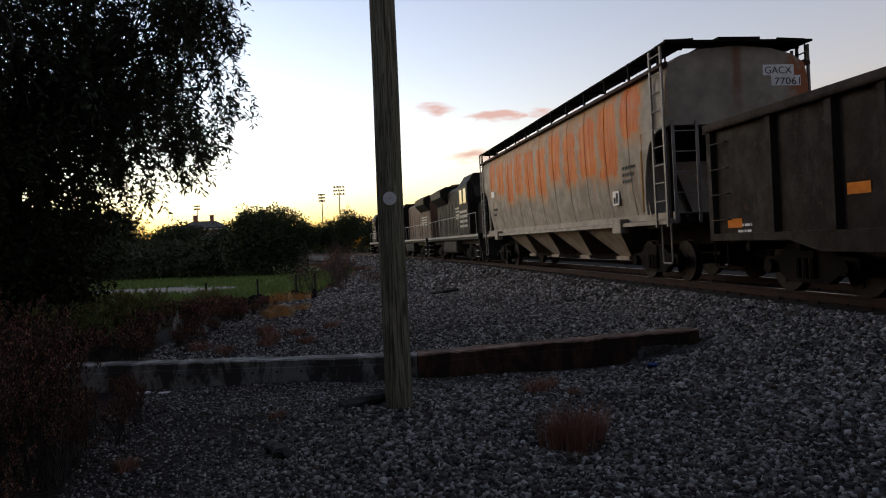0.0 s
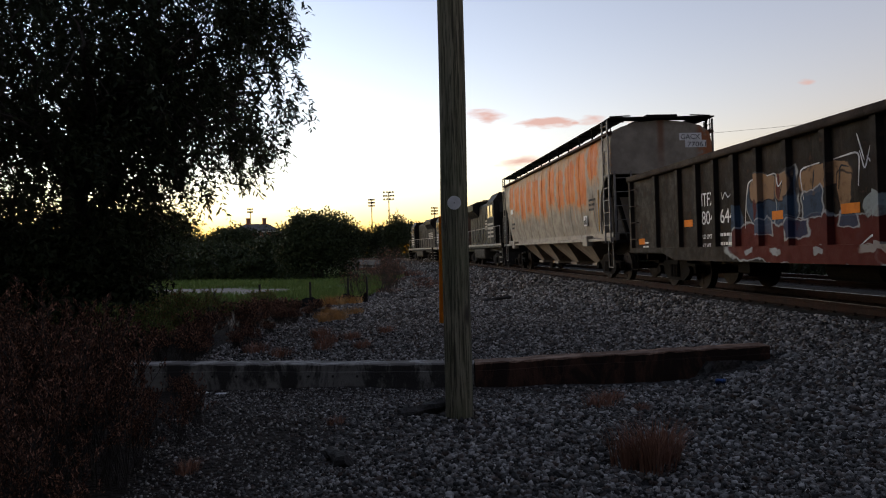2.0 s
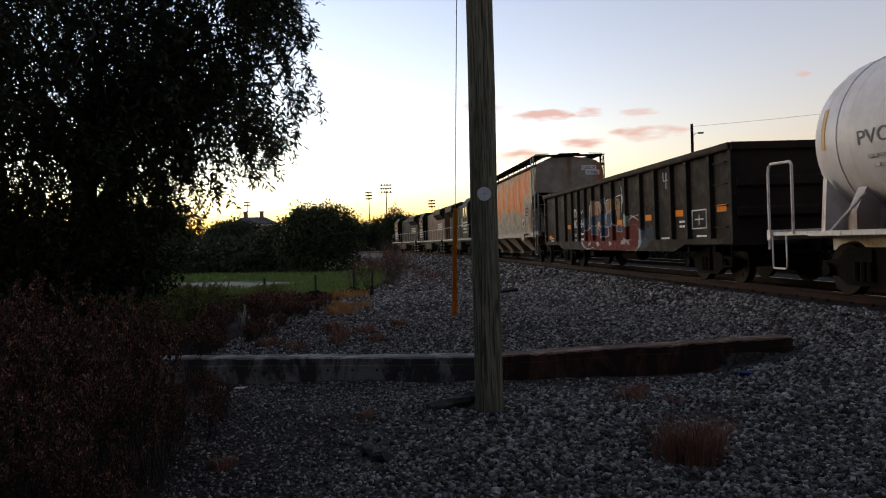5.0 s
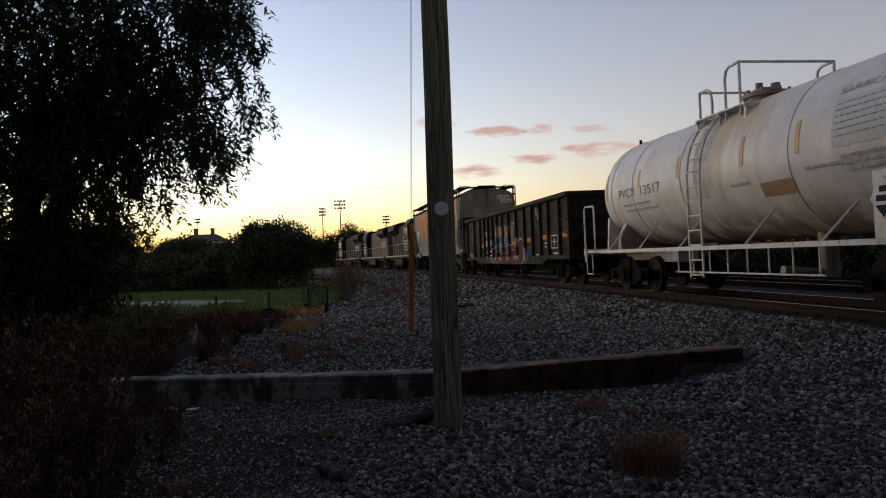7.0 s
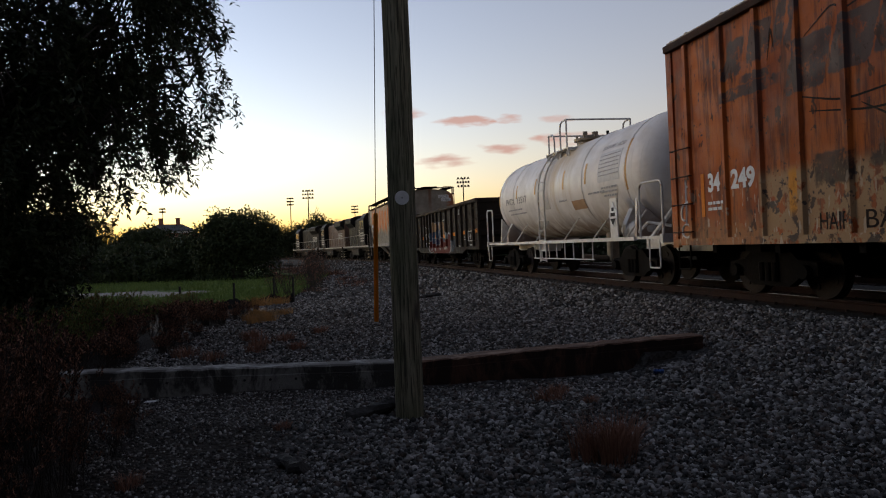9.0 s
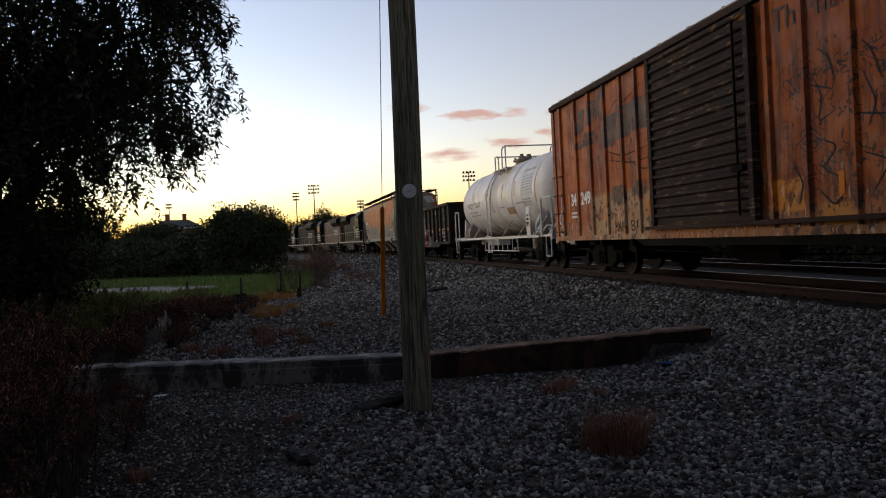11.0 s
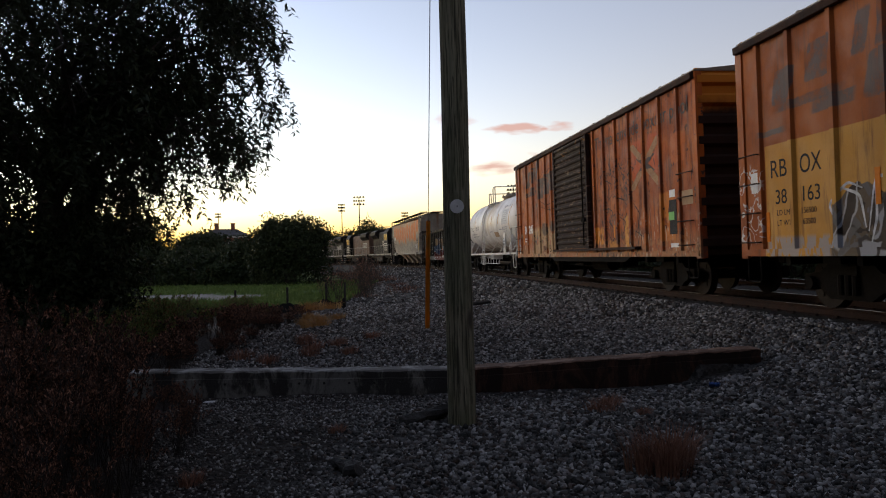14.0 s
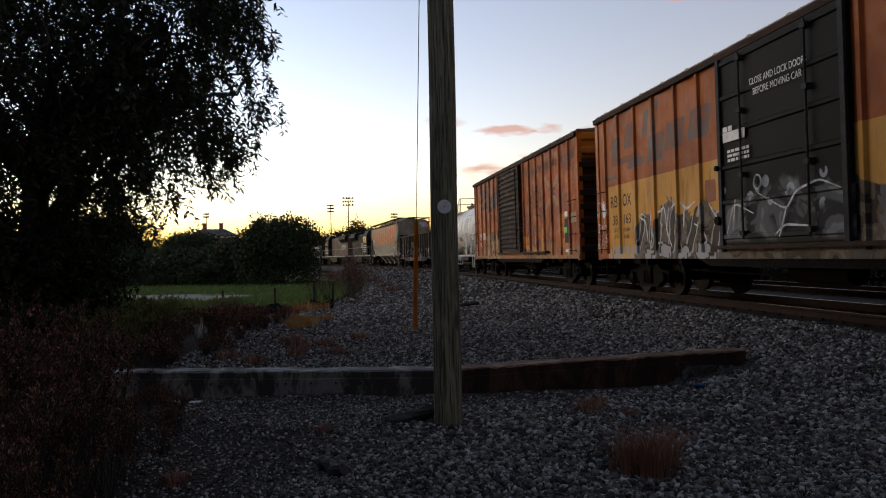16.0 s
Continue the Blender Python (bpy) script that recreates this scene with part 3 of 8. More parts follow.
# -- paints of the cars --
def paint_brown_box():
    k = Mat("faded_orange_brown_paint")
    v = k.co()
    x, y, z = k.xyz()
    big, mid, fine = k.noise(v, 0.7, 5), k.noise(v, 3.2, 6, 0.65), k.noise(v, 40, 3)
    run = k.noise(k.co((1, 5, 0.45)), 1.5, 6, 0.7)
    c = k.mix(k.step(big, 0.35, 0.65), (0.43, 0.10, 0.011), (0.25, 0.045, 0.008))
    c = k.mix(k.step(run, 0.46, 0.62, 0, 0.85), c, (0.085, 0.020, 0.007))
    # bare pale patches along the foot of the side
    low = k.mul(k.step(z, 2.05, 1.8), k.math("MAXIMUM", k.box(y, 2.3, 5.25, 0.04), k.step(z, 1.5, 1.0, 0.0, 0.5)))
    c = k.mix(k.mul(low, k.step(mid, 0.40, 0.47), k.step(k.math("ABSOLUTE", x), 1.46, 1.49)), c, (0.36, 0.22, 0.115))
    c = k.mix(k.mul(low, k.step(k.noise(v, 5.0, 5), 0.56, 0.6)), c, (0.05, 0.04, 0.035))
    c = k.mix(k.step(k.noise(v, 6.0, 4, 0.6), 0.64, 0.68), c, (0.06, 0.03, 0.02))
    # the dark ghost of old painted shapes near the front top, patches, the emblem's red fields
    side = k.step(k.math("ABSOLUTE", x), 1.46, 1.49)
    uz = k.wavy(1.2, 0.10, 0.10)
    chip = k.step(k.noise(v, 4.5, 5, 0.7), 0.66, 0.52, 0.1, 1.0)
    old = (0.035, 0.034, 0.037)
    for u, zz, hu, hz in ((2.05, 3.85, 0.22, 0.28), (2.7, 3.95, 0.24, 0.28), (3.2, 4.05, 0.10, 0.30), (3.5, 4.1, 0.10, 0.34), (2.4, 3.28, 0.62, 0.08), (2.6, 3.45, 0.3, 0.05), (3.75, 3.35, 0.38, 0.36), (4.6, 3.45, 0.36, 0.34), (5.4, 3.5, 0.36, 0.32)):
        c = k.patch(c, uz, 7.9 - u, zz, hu, hz, old, None, 0.3, 0.9, k.mul(side, chip), 0.03)
    for u, zz, hu, hz in ((12.72, 3.2, 0.30, 0.44), (13.68, 3.25, 0.30, 0.42)):
        c = k.patch(c, uz, 7.9 - u, zz, hu, hz, (0.48, 0.07, 0.016), None, 0.0, 0.75, k.mul(side, chip), 0.06)
    for u, zz, hu, hz, col in ((4.17, 1.86, 0.32, 0.20, (0.012, 0.011, 0.011)), (5.15, 1.95, 0.28, 0.13, (0.012, 0.011, 0.011)), (10.0, 1.45, 0.30, 0.22, (0.62, 0.22, 0.02)), (11.9, 1.5, 0.10, 0.32, (0.62, 0.26, 0.03)), (11.0, 1.15, 0.30, 0.12, (0.5, 0.2, 0.03)),
                               (14.3, 1.75, 0.34, 0.5, (0.52, 0.16, 0.02)), (3.35, 1.62, 0.07, 0.22, (0.66, 0.26, 0.02)), (14.9, 3.2, 0.3, 0.3, (0.44, 0.10, 0.015))):
        c = k.patch(c, uz, 7.9 - u, zz, hu, hz, col, None, 0.0, 0.85, k.mul(side, chip), 0.05)
    # rust chips everywhere, black sprayed scrawl behind the door
    fleck = k.mul(k.step(k.noise(k.co((1, 1.3, 0.8)), 5.0, 3, 0.55, 0.4), 0.64, 0.67), side)
    c = k.mix(k.math("MULTIPLY", fleck, 0.85), c, (0.028, 0.014, 0.010))
    ink = k.math("ABSOLUTE", k.math("SUBTRACT", k.noise(k.co((1, 1.0, 1.3)), 2.3, 2, 0.5, 1.6), 0.5))
    zone = k.mul(k.box(y, -4.6, -2.0, 0.15), k.box(z, 1.5, 3.35, 0.2), k.step(k.noise(v, 1.4, 2), 0.40, 0.50), side)
    c = k.mix(k.mul(k.step(ink, 0.026, 0.014), zone), c, (0.018, 0.013, 0.012))
    low2 = k.mul(k.box(y, -5.4, -1.7, 0.2), k.step(z, 1.9, 1.2), side)
    c = k.mix(k.mul(low2, k.step(k.noise(k.co((1, 2.0, 0.9)), 3.4, 4, 0.6), 0.53, 0.57), 0.85), c, (0.03, 0.024, 0.022))
    scuff = k.mul(k.step(k.noise(k.co((1, 3.5, 1.2)), 2.6, 4, 0.6), 0.60, 0.63), k.step(z, 2.3, 1.2), side)
    c = k.mix(k.math("MULTIPLY", scuff, 0.8), c, (0.50, 0.40, 0.30))
    c = k.mix(k.math("MULTIPLY", fine, 0.3), c, (0.12, 0.05, 0.03))
    return k.done(c, k.step(mid, 0.3, 0.7, 0.45, 0.75), 0, k.math("ADD", mid, k.math("MULTIPLY", fine, 0.4)), 0.35, 0.012, 0.15)


def paint_yellow_box():
    k = Mat("yellow_and_brown_boxcar_paint")
    v = k.co()
    x, y, z = k.xyz()
    big, mid, fine = k.noise(v, 0.8, 5), k.noise(v, 3.5, 6, 0.65), k.noise(v, 40, 3)
    run = k.noise(k.co((1, 5, 0.45)), 1.5, 6, 0.7)
    brown = k.mix(k.step(big, 0.35, 0.65), (0.36, 0.085, 0.010), (0.23, 0.048, 0.008))
    yellow = k.mix(k.step(big, 0.35, 0.65), (0.56, 0.27, 0.045), (0.45, 0.21, 0.034))
    # the repainted lower field, the front bay left brown
    fld = k.mul(k.step(z, 2.72, 2.70), k.step(y, 7.18, 7.16))
    c = k.mix(fld, brown, yellow)
    c = k.mix(k.step(run, 0.52, 0.70, 0, 0.7), c, (0.13, 0.048, 0.02))
    # the faded pool name as plain slanted shapes, over panels and posts alike
    side = k.step(x, -1.46, -1.49)
    uz = k.wavy(1.2, 0.08, 0.05)
    faded = k.step(mid, 0.66, 0.45, 0.35, 1.0)
    for u, zz, hu, hz in ((1.30, 3.62, 0.26, 0.26), (2.2, 3.82, 0.28, 0.28), (3.12, 3.95, 0.13, 0.27), (3.62, 4.02, 0.14, 0.33), (1.9, 3.28, 0.62, 0.06), (2.5, 3.12, 0.40, 0.09), (3.62, 3.32, 0.40, 0.30), (4.55, 3.46, 0.40, 0.28), (5.6, 3.52, 0.40, 0.28), (0.95, 2.92, 0.22, 0.03)):
        c = k.patch(c, uz, 7.9 - u, zz, hu, hz, (0.055, 0.060, 0.066), None, 0.25, 0.82, k.mul(side, faded), 0.03)
    c = k.patch(c, uz, 7.9 - 5.95, 2.15, 0.2, 0.2, (0.22, 0.055, 0.03), None, 0.0, 0.9, side)
    # sprayed mural in greys along the foot
    uz = k.wavy(1.4, 0.5, 0.05)
    wob = k.noise(k.co((1, 1, 1.0)), 0.9, 3, 0.5, 0.8)
    top = k.math("ADD", 1.02, k.math("MULTIPLY", wob, 1.75))
    area = k.mul(k.step(z, top, k.math("SUBTRACT", top, 0.03)), k.step(y, 5.55, 5.45), side)
    cells = k.noise(v, 2.1, 3, 0.5, 1.4)
    art = k.mix(k.step(cells, 0.43, 0.47), (0.006, 0.006, 0.006), (0.085, 0.062, 0.042))
    art = k.mix(k.step(cells, 0.55, 0.58), art, (0.11, 0.11, 0.115))
    art = k.mix(k.step(k.noise(v, 2.4, 2, 0.5, 0.6), 0.58, 0.61), art, (0.085, 0.088, 0.092))
    for u, zz, hu, hz in ((2.75, 1.55, 0.10, 0.4), (3.6, 1.5, 0.16, 0.5), (4.4, 1.6, 0.13, 0.5), (5.3, 1.45, 0.15, 0.4), (6.1, 1.3, 0.12, 0.35), (11.0, 1.5, 0.2, 0.4), (12.5, 1.4, 0.2, 0.4)):
        art = k.patch(art, uz, 7.9 - u, zz, hu, hz, (0.010, 0.010, 0.011), (0.34, 0.35, 0.37), 0.35)
    for u, zz, hu, hz in ((3.2, 1.0, 0.16, 0.12), (4.0, 1.05, 0.2, 0.14), (4.9, 1.0, 0.16, 0.10), (5.7, 1.02, 0.16, 0.14)):
        art = k.patch(art, uz, 7.9 - u, zz, hu, hz, (0.30, 0.31, 0.33), (0.012, 0.012, 0.012))
    drip = k.mul(k.step(z, 1.22, 1.12), k.step(k.noise(k.co((1, 3, 1.2)), 2.2, 2), 0.44, 0.47))
    c = k.mix(k.math("MULTIPLY", k.mul(drip, k.step(y, 7.2, 7.1)), 0.8), c, (0.30, 0.31, 0.33))
    c = k.mix(area, c, art)
    # white scrawl on the front bay
    tag = k.step(k.math("ABSOLUTE", k.math("SUBTRACT", k.noise(v, 3.6, 2, 0.5, 0.5), 0.5)), 0.025, 0.015)
    c = k.mix(k.mul(tag, k.step(y, 7.2, 7.25), k.box(z, 1.1, 2.4, 0.1)), c, (0.55, 0.52, 0.50))
    c = k.mix(k.math("MULTIPLY", fine, 0.25), c, (0.14, 0.07, 0.035))
    return k.done(c, k.step(mid, 0.3, 0.7, 0.45, 0.72), 0, k.math("ADD", mid, k.math("MULTIPLY", fine, 0.4)), 0.3, 0.010, 0.15)


def paint_gondola():
    k = Mat("grimy_black_gondola_paint")
    v = k.co()
    x, y, z = k.xyz()
    big, mid, fine = k.noise(v, 0.8, 5), k.noise(v, 4, 6, 0.65), k.noise(v, 45, 3)
    c = k.mix(k.step(big, 0.35, 0.65), (0.009, 0.0072, 0.006), (0.020, 0.0145, 0.0115))
    c = k.mix(k.step(k.noise(k.co((1, 5, 0.5)), 1.4, 6, 0.7), 0.52, 0.7, 0, 0.5), c, (0.036, 0.024, 0.018))
    c = k.mix(k.step(mid, 0.60, 0.68, 0, 0.7), c, (0.05, 0.026, 0.016))
    # mural: red ground, cream letters and blue fields with pale outlines
    uz = k.wavy(1.6, 0.42, 0.06)
    pale, red, blue, cream = (0.30, 0.33, 0.35), (0.085, 0.010, 0.008), (0.030, 0.06, 0.105), (0.27, 0.16, 0.085)
    worn = k.step(mid, 0.68, 0.5, 0.45, 1.0)
    left = k.step(x, -1.3, -1.4)
    for u, zz, hu, hz, col, rim in ((11.2, 1.05, 0.45, 0.25, (0.025, 0.038, 0.06), None), (5.75, 1.3, 0.2, 0.4, blue, None), (8.2, 1.05, 2.55, 0.36, red, pale), (10.25, 1.15, 0.56, 0.46, red, pale), (8.3, 1.0, 2.35, 0.30, red, None),
                                    (6.65, 1.78, 0.5, 0.42, blue, pale), (6.65, 1.98, 0.40, 0.22, cream, (0.02, 0.015, 0.015)), (6.45, 1.62, 0.12, 0.2, red, None), (7.45, 1.80, 0.35, 0.42, blue, pale),
                                    (7.4, 2.0, 0.30, 0.24, cream, (0.02, 0.015, 0.015)), (7.2, 2.0, 0.05, 0.2, red, None), (8.5, 2.0, 0.62, 0.20, cream, (0.02, 0.015, 0.015)), (8.25, 1.62, 0.33, 0.24, blue, pale),
                                    (8.7, 2.0, 0.04, 0.2, (0.02, 0.015, 0.015), None), (9.0, 1.75, 0.14, 0.22, cream, (0.02, 0.015, 0.015)), (9.05, 1.36, 0.18, 0.12, (0.03, 0.05, 0.09), pale),
                                    (7.75, 1.22, 0.26, 0.14, (0.02, 0.035, 0.08), pale), (6.75, 1.30, 0.22, 0.13, (0.05, 0.08, 0.13), pale), (9.65, 1.5, 0.2, 0.16, (0.26, 0.30, 0.30), None),
                                    (6.3, 0.90, 0.12, 0.04, pale, None), (7.2, 0.90, 0.10, 0.04, pale, None), (8.4, 0.90, 0.10, 0.05, pale, None), (9.7, 0.92, 0.3, 0.05, (0.3, 0.28, 0.26), None)):
        c = k.patch(c, uz, 8.0 - u, zz, hu, hz, col, rim, 0.0, 0.92, k.mul(worn, left), line=0.026, power=3.0 if hu > 0.45 else 4.5)
    c = k.mix(k.math("MULTIPLY", fine, 0.3), c, (0.03, 0.024, 0.02))
    return k.done(c, k.step(mid, 0.3, 0.7, 0.5, 0.8), 0, k.math("ADD", mid, k.math("MULTIPLY", fine, 0.4)), 0.5, 0.02, 0.06)


def paint_hopper():
    k = Mat("rust_streaked_grey_paint")
    v = k.co()
    x, y, z = k.xyz()
    mid, fine = k.noise(v, 2.5, 6, 0.65), k.noise(v, 40, 3)
    run = k.noise(k.co((0.6, 2.6, 0.16)), 1.0, 6, 0.62)
    run2 = k.noise(k.co((0.6, 7.0, 0.5)), 1.3, 5, 0.7)
    c = k.mix(k.step(mid, 0.35, 0.65), (0.27, 0.24, 0.195), (0.19, 0.165, 0.135))
    grim = k.mul(k.step(run2, 0.5, 0.66), k.step(z, 3.2, 1.6, 0.25, 0.8))
    c = k.mix(grim, c, (0.13, 0.105, 0.085))
    side = k.step(k.math("ABSOLUTE", x), 1.36, 1.44)
    uz = k.wavy(2.2, 0.55, 0.32)
    rag = k.step(k.noise(k.co((0.6, 3.2, 0.8)), 2.4, 5, 0.7), 0.28, 0.44)
    bright = k.mix(k.step(run2, 0.35, 0.65), (0.40, 0.075, 0.007), (0.58, 0.16, 0.014))
    halo = k.mix(run2, (0.34, 0.20, 0.10), (0.42, 0.17, 0.05))
    for i, (zb, zt, w) in enumerate(((3.3, 4.15, 0.34), (2.55, 4.0, 0.40), (2.7, 3.85, 0.42), (2.65, 3.75, 0.34), (2.8, 3.9, 0.36), (2.5, 3.7, 0.30), (2.6, 3.8, 0.42), (2.75, 3.9, 0.36), (2.6, 3.7, 0.34), (2.9, 3.9, 0.40), (3.1, 4.0, 0.3))):
        yy = -8.75 + 1.75 + i * 1.37
        c = k.patch(c, uz, yy, (zb + zt) / 2 + 0.1, w + 0.14, (zt - zb) / 2 + 0.22, halo, None, 0.0, 0.75, side, 0.25)
        c = k.patch(c, uz, yy, (zb + zt) / 2, w + 0.10, (zt - zb) / 2 + 0.05, bright, None, 0.0, 0.95, k.mul(side, rag), 0.10)
    thin = k.mul(k.step(run2, 0.60, 0.66), side, k.step(z, 1.5, 2.4, 0.15, 0.7))
    c = k.mix(thin, c, (0.50, 0.20, 0.06))
    # a rust run down the middle of each end
    c = k.mix(k.mul(k.step(k.math("ABSOLUTE", k.math("ADD", x, k.math("MULTIPLY", k.math("SUBTRACT", run2, 0.5), 0.2))), 0.16, 0.03), k.step(z, 2.8, 4.4), 0.85), c, (0.16, 0.07, 0.035))
    c = k.mix(k.mul(k.step(x, 1.0, 1.25), k.step(mid, 0.42, 0.55)), c, (0.30, 0.10, 0.04))
    c = k.mix(k.math("MULTIPLY", fine, 0.25), c, (0.10, 0.085, 0.07))
    return k.done(c, k.step(mid, 0.3, 0.7, 0.5, 0.75), 0, k.math("ADD", mid, k.math("MULTIPLY", fine, 0.3)), 0.3, 0.012, 0.15)


def paint_tank():
    k = Mat("stained_white_tank_paint")
    v = k.co()
    x, y, z = k.xyz()
    mid, fine = k.noise(v, 1.6, 6, 0.65), k.noise(v, 35, 3)
    run = k.noise(k.co((1, 4.5, 0.3)), 1.2, 6, 0.7)
    c = k.mix(k.step(mid, 0.35, 0.65), (0.66, 0.63, 0.60), (0.56, 0.53, 0.50))
    c = k.mix(k.step(run, 0.53, 0.72, 0, 0.45), c, (0.34, 0.29, 0.23))
    # acid and rust stain below the hatch, dirt on the belly
    near = k.step(k.math("ABSOLUTE", k.math("ADD", y, 0.6)), 1.5, 0.2)
    c = k.mix(k.mul(near, k.step(k.math("ADD", run, k.step(z, 1.6, 3.9, -0.12, 0.2)), 0.40, 0.66), 0.8), c, (0.46, 0.33, 0.17))
    c = k.mix(k.mul(k.step(z, 1.95, 1.15), k.step(k.math("ADD", mid, run), 0.8, 1.1), 0.85), c, (0.20, 0.11, 0.07))
    c = k.mix(k.math("MULTIPLY", fine, 0.2), c, (0.30, 0.27, 0.24))
    return k.done(c, k.step(mid, 0.3, 0.7, 0.32, 0.55), 0, fine, 0.1, 0.006, 0.3)


def paint_dark_end():
    k = Mat("dark_brown_end_paint")
    v = k.co()
    x, y, z = k.xyz()
    mid, fine = k.noise(v, 3, 5), k.noise(v, 35, 3)
    # near-black brown, turning orange along the top
    c = k.mix(mid, (0.014, 0.008, 0.006), (0.035, 0.015, 0.009))
    c = k.mix(k.step(k.math("ADD", z, k.math("MULTIPLY", mid, 0.5)), 4.0, 4.35), c, (0.40, 0.13, 0.016))
    return k.done(c, 0.75, 0, fine, 0.3, 0.01, 0.12)


P_END = paint_dark_end()
P_BROWN, P_YELLOW, P_GON, P_HOP, P_TANK = paint_brown_box(), paint_yellow_box(), paint_gondola(), paint_hopper(), paint_tank()
WHITE_RAIL = surf("chipped_white_steel", (0.62, 0.60, 0.57), (0.5, 0.47, 0.43), 5, 40, 0.5, 0, 0.2, 0.005, dirt=(0.25, 0.14, 0.08))
INK = surf("black_paint", (0.014, 0.014, 0.016), (0.026, 0.026, 0.029), 6, 40, 0.7, spec=0.15)
WHITE_PAINT = surf("white_paint", (0.68, 0.68, 0.68), (0.5, 0.5, 0.5), 6, 40, 0.6)
DULL_WHITE = surf("thin_sprayed_white", (0.60, 0.61, 0.63), (0.16, 0.165, 0.17), 4, 30, 0.65)
GREY_BLUE = surf("faded_blue_grey_paint", (0.07, 0.066, 0.07), (0.13, 0.085, 0.06), 3, 40, 0.75, dirt=(0.2, 0.075, 0.025), spec=0.15)
REFLECT = surf("orange_reflector", (0.66, 0.19, 0.010), (0.52, 0.14, 0.008), 8, 60, 0.55, spec=0.1)

def paint_sooty_door():
    k = Mat("sooty_chipped_door_steel")
    v = k.co()
    mid, fine = k.noise(v, 3, 5), k.noise(v, 35, 3)
    c = k.mix(mid, (0.009, 0.007, 0.006), (0.034, 0.018, 0.013))
    chips = k.mul(k.step(k.noise(k.co((1, 1.6, 11)), 1.5, 4, 0.65), 0.57, 0.62), k.step(mid, 0.42, 0.55))
    c = k.mix(k.mul(chips, 0.8), c, (0.17, 0.115, 0.085))
    c = k.mix(k.step(k.noise(k.co((1, 1, 4), "Object", (2, 5, 1)), 1.3, 4, 0.6), 0.66, 0.69, 0, 0.85), c, (0.20, 0.09, 0.022))
    return k.done(c, 0.75, 0, k.math("ADD", mid, fine), 0.5, 0.02, 0.12)


def paint_black_door():
    k = Mat("black_door_with_white_scrawl")
    v = k.co()
    x, y, z = k.xyz()
    mid = k.noise(v, 4, 5)
    c = k.mix(mid, (0.0035, 0.004, 0.0045), (0.008, 0.008, 0.009))
    uz = k.wavy(1.5, 0.6, 0.05)
    wob = k.math("ADD", 1.55, k.math("MULTIPLY", k.noise(v, 1.1, 2), 1.0))
    cells = k.noise(v, 1.9, 3, 0.5, 1.0)
    art = k.mix(k.step(cells, 0.42, 0.50), (0.018, 0.019, 0.022), (0.085, 0.088, 0.095))
    art = k.mix(k.step(cells, 0.56, 0.60), art, (0.15, 0.155, 0.165))
    c = k.mix(k.mul(k.step(z, wob, k.math("SUBTRACT", wob, 0.12)), k.step(z, 1.12, 1.2)), c, art)
    dots = k.step(k.voro(k.co((1, 2.4, 2.4)), 1.0), 0.27, 0.23)
    c = k.mix(k.mul(dots, k.box(z, 1.65, 2.25, 0.1), k.step(mid, 0.42, 0.5), 0.8), c, (0.34, 0.36, 0.40))
    return k.done(c, 0.6, 0, k.noise(v, 30, 3), 0.2, 0.006, 0.06)


P_DOOR = paint_black_door()
DOOR_DARK = paint_sooty_door()
GREEN_CARD = surf("green_card", (0.10, 0.45, 0.08), (0.08, 0.38, 0.07), 8, 40, 0.6)
CREAM = surf("cream_paint_patch", (0.30, 0.145, 0.052), (0.22, 0.085, 0.026), 5, 40, 0.7, dirt=(0.16, 0.06, 0.025))
TAN_PATCH = surf("brown_paint_patch", (0.34, 0.20, 0.10), (0.28, 0.16, 0.08), 6, 40, 0.7)
STRIPE = surf("amber_stripe", (0.58, 0.30, 0.06), (0.48, 0.24, 0.05), 6, 40, 0.5)


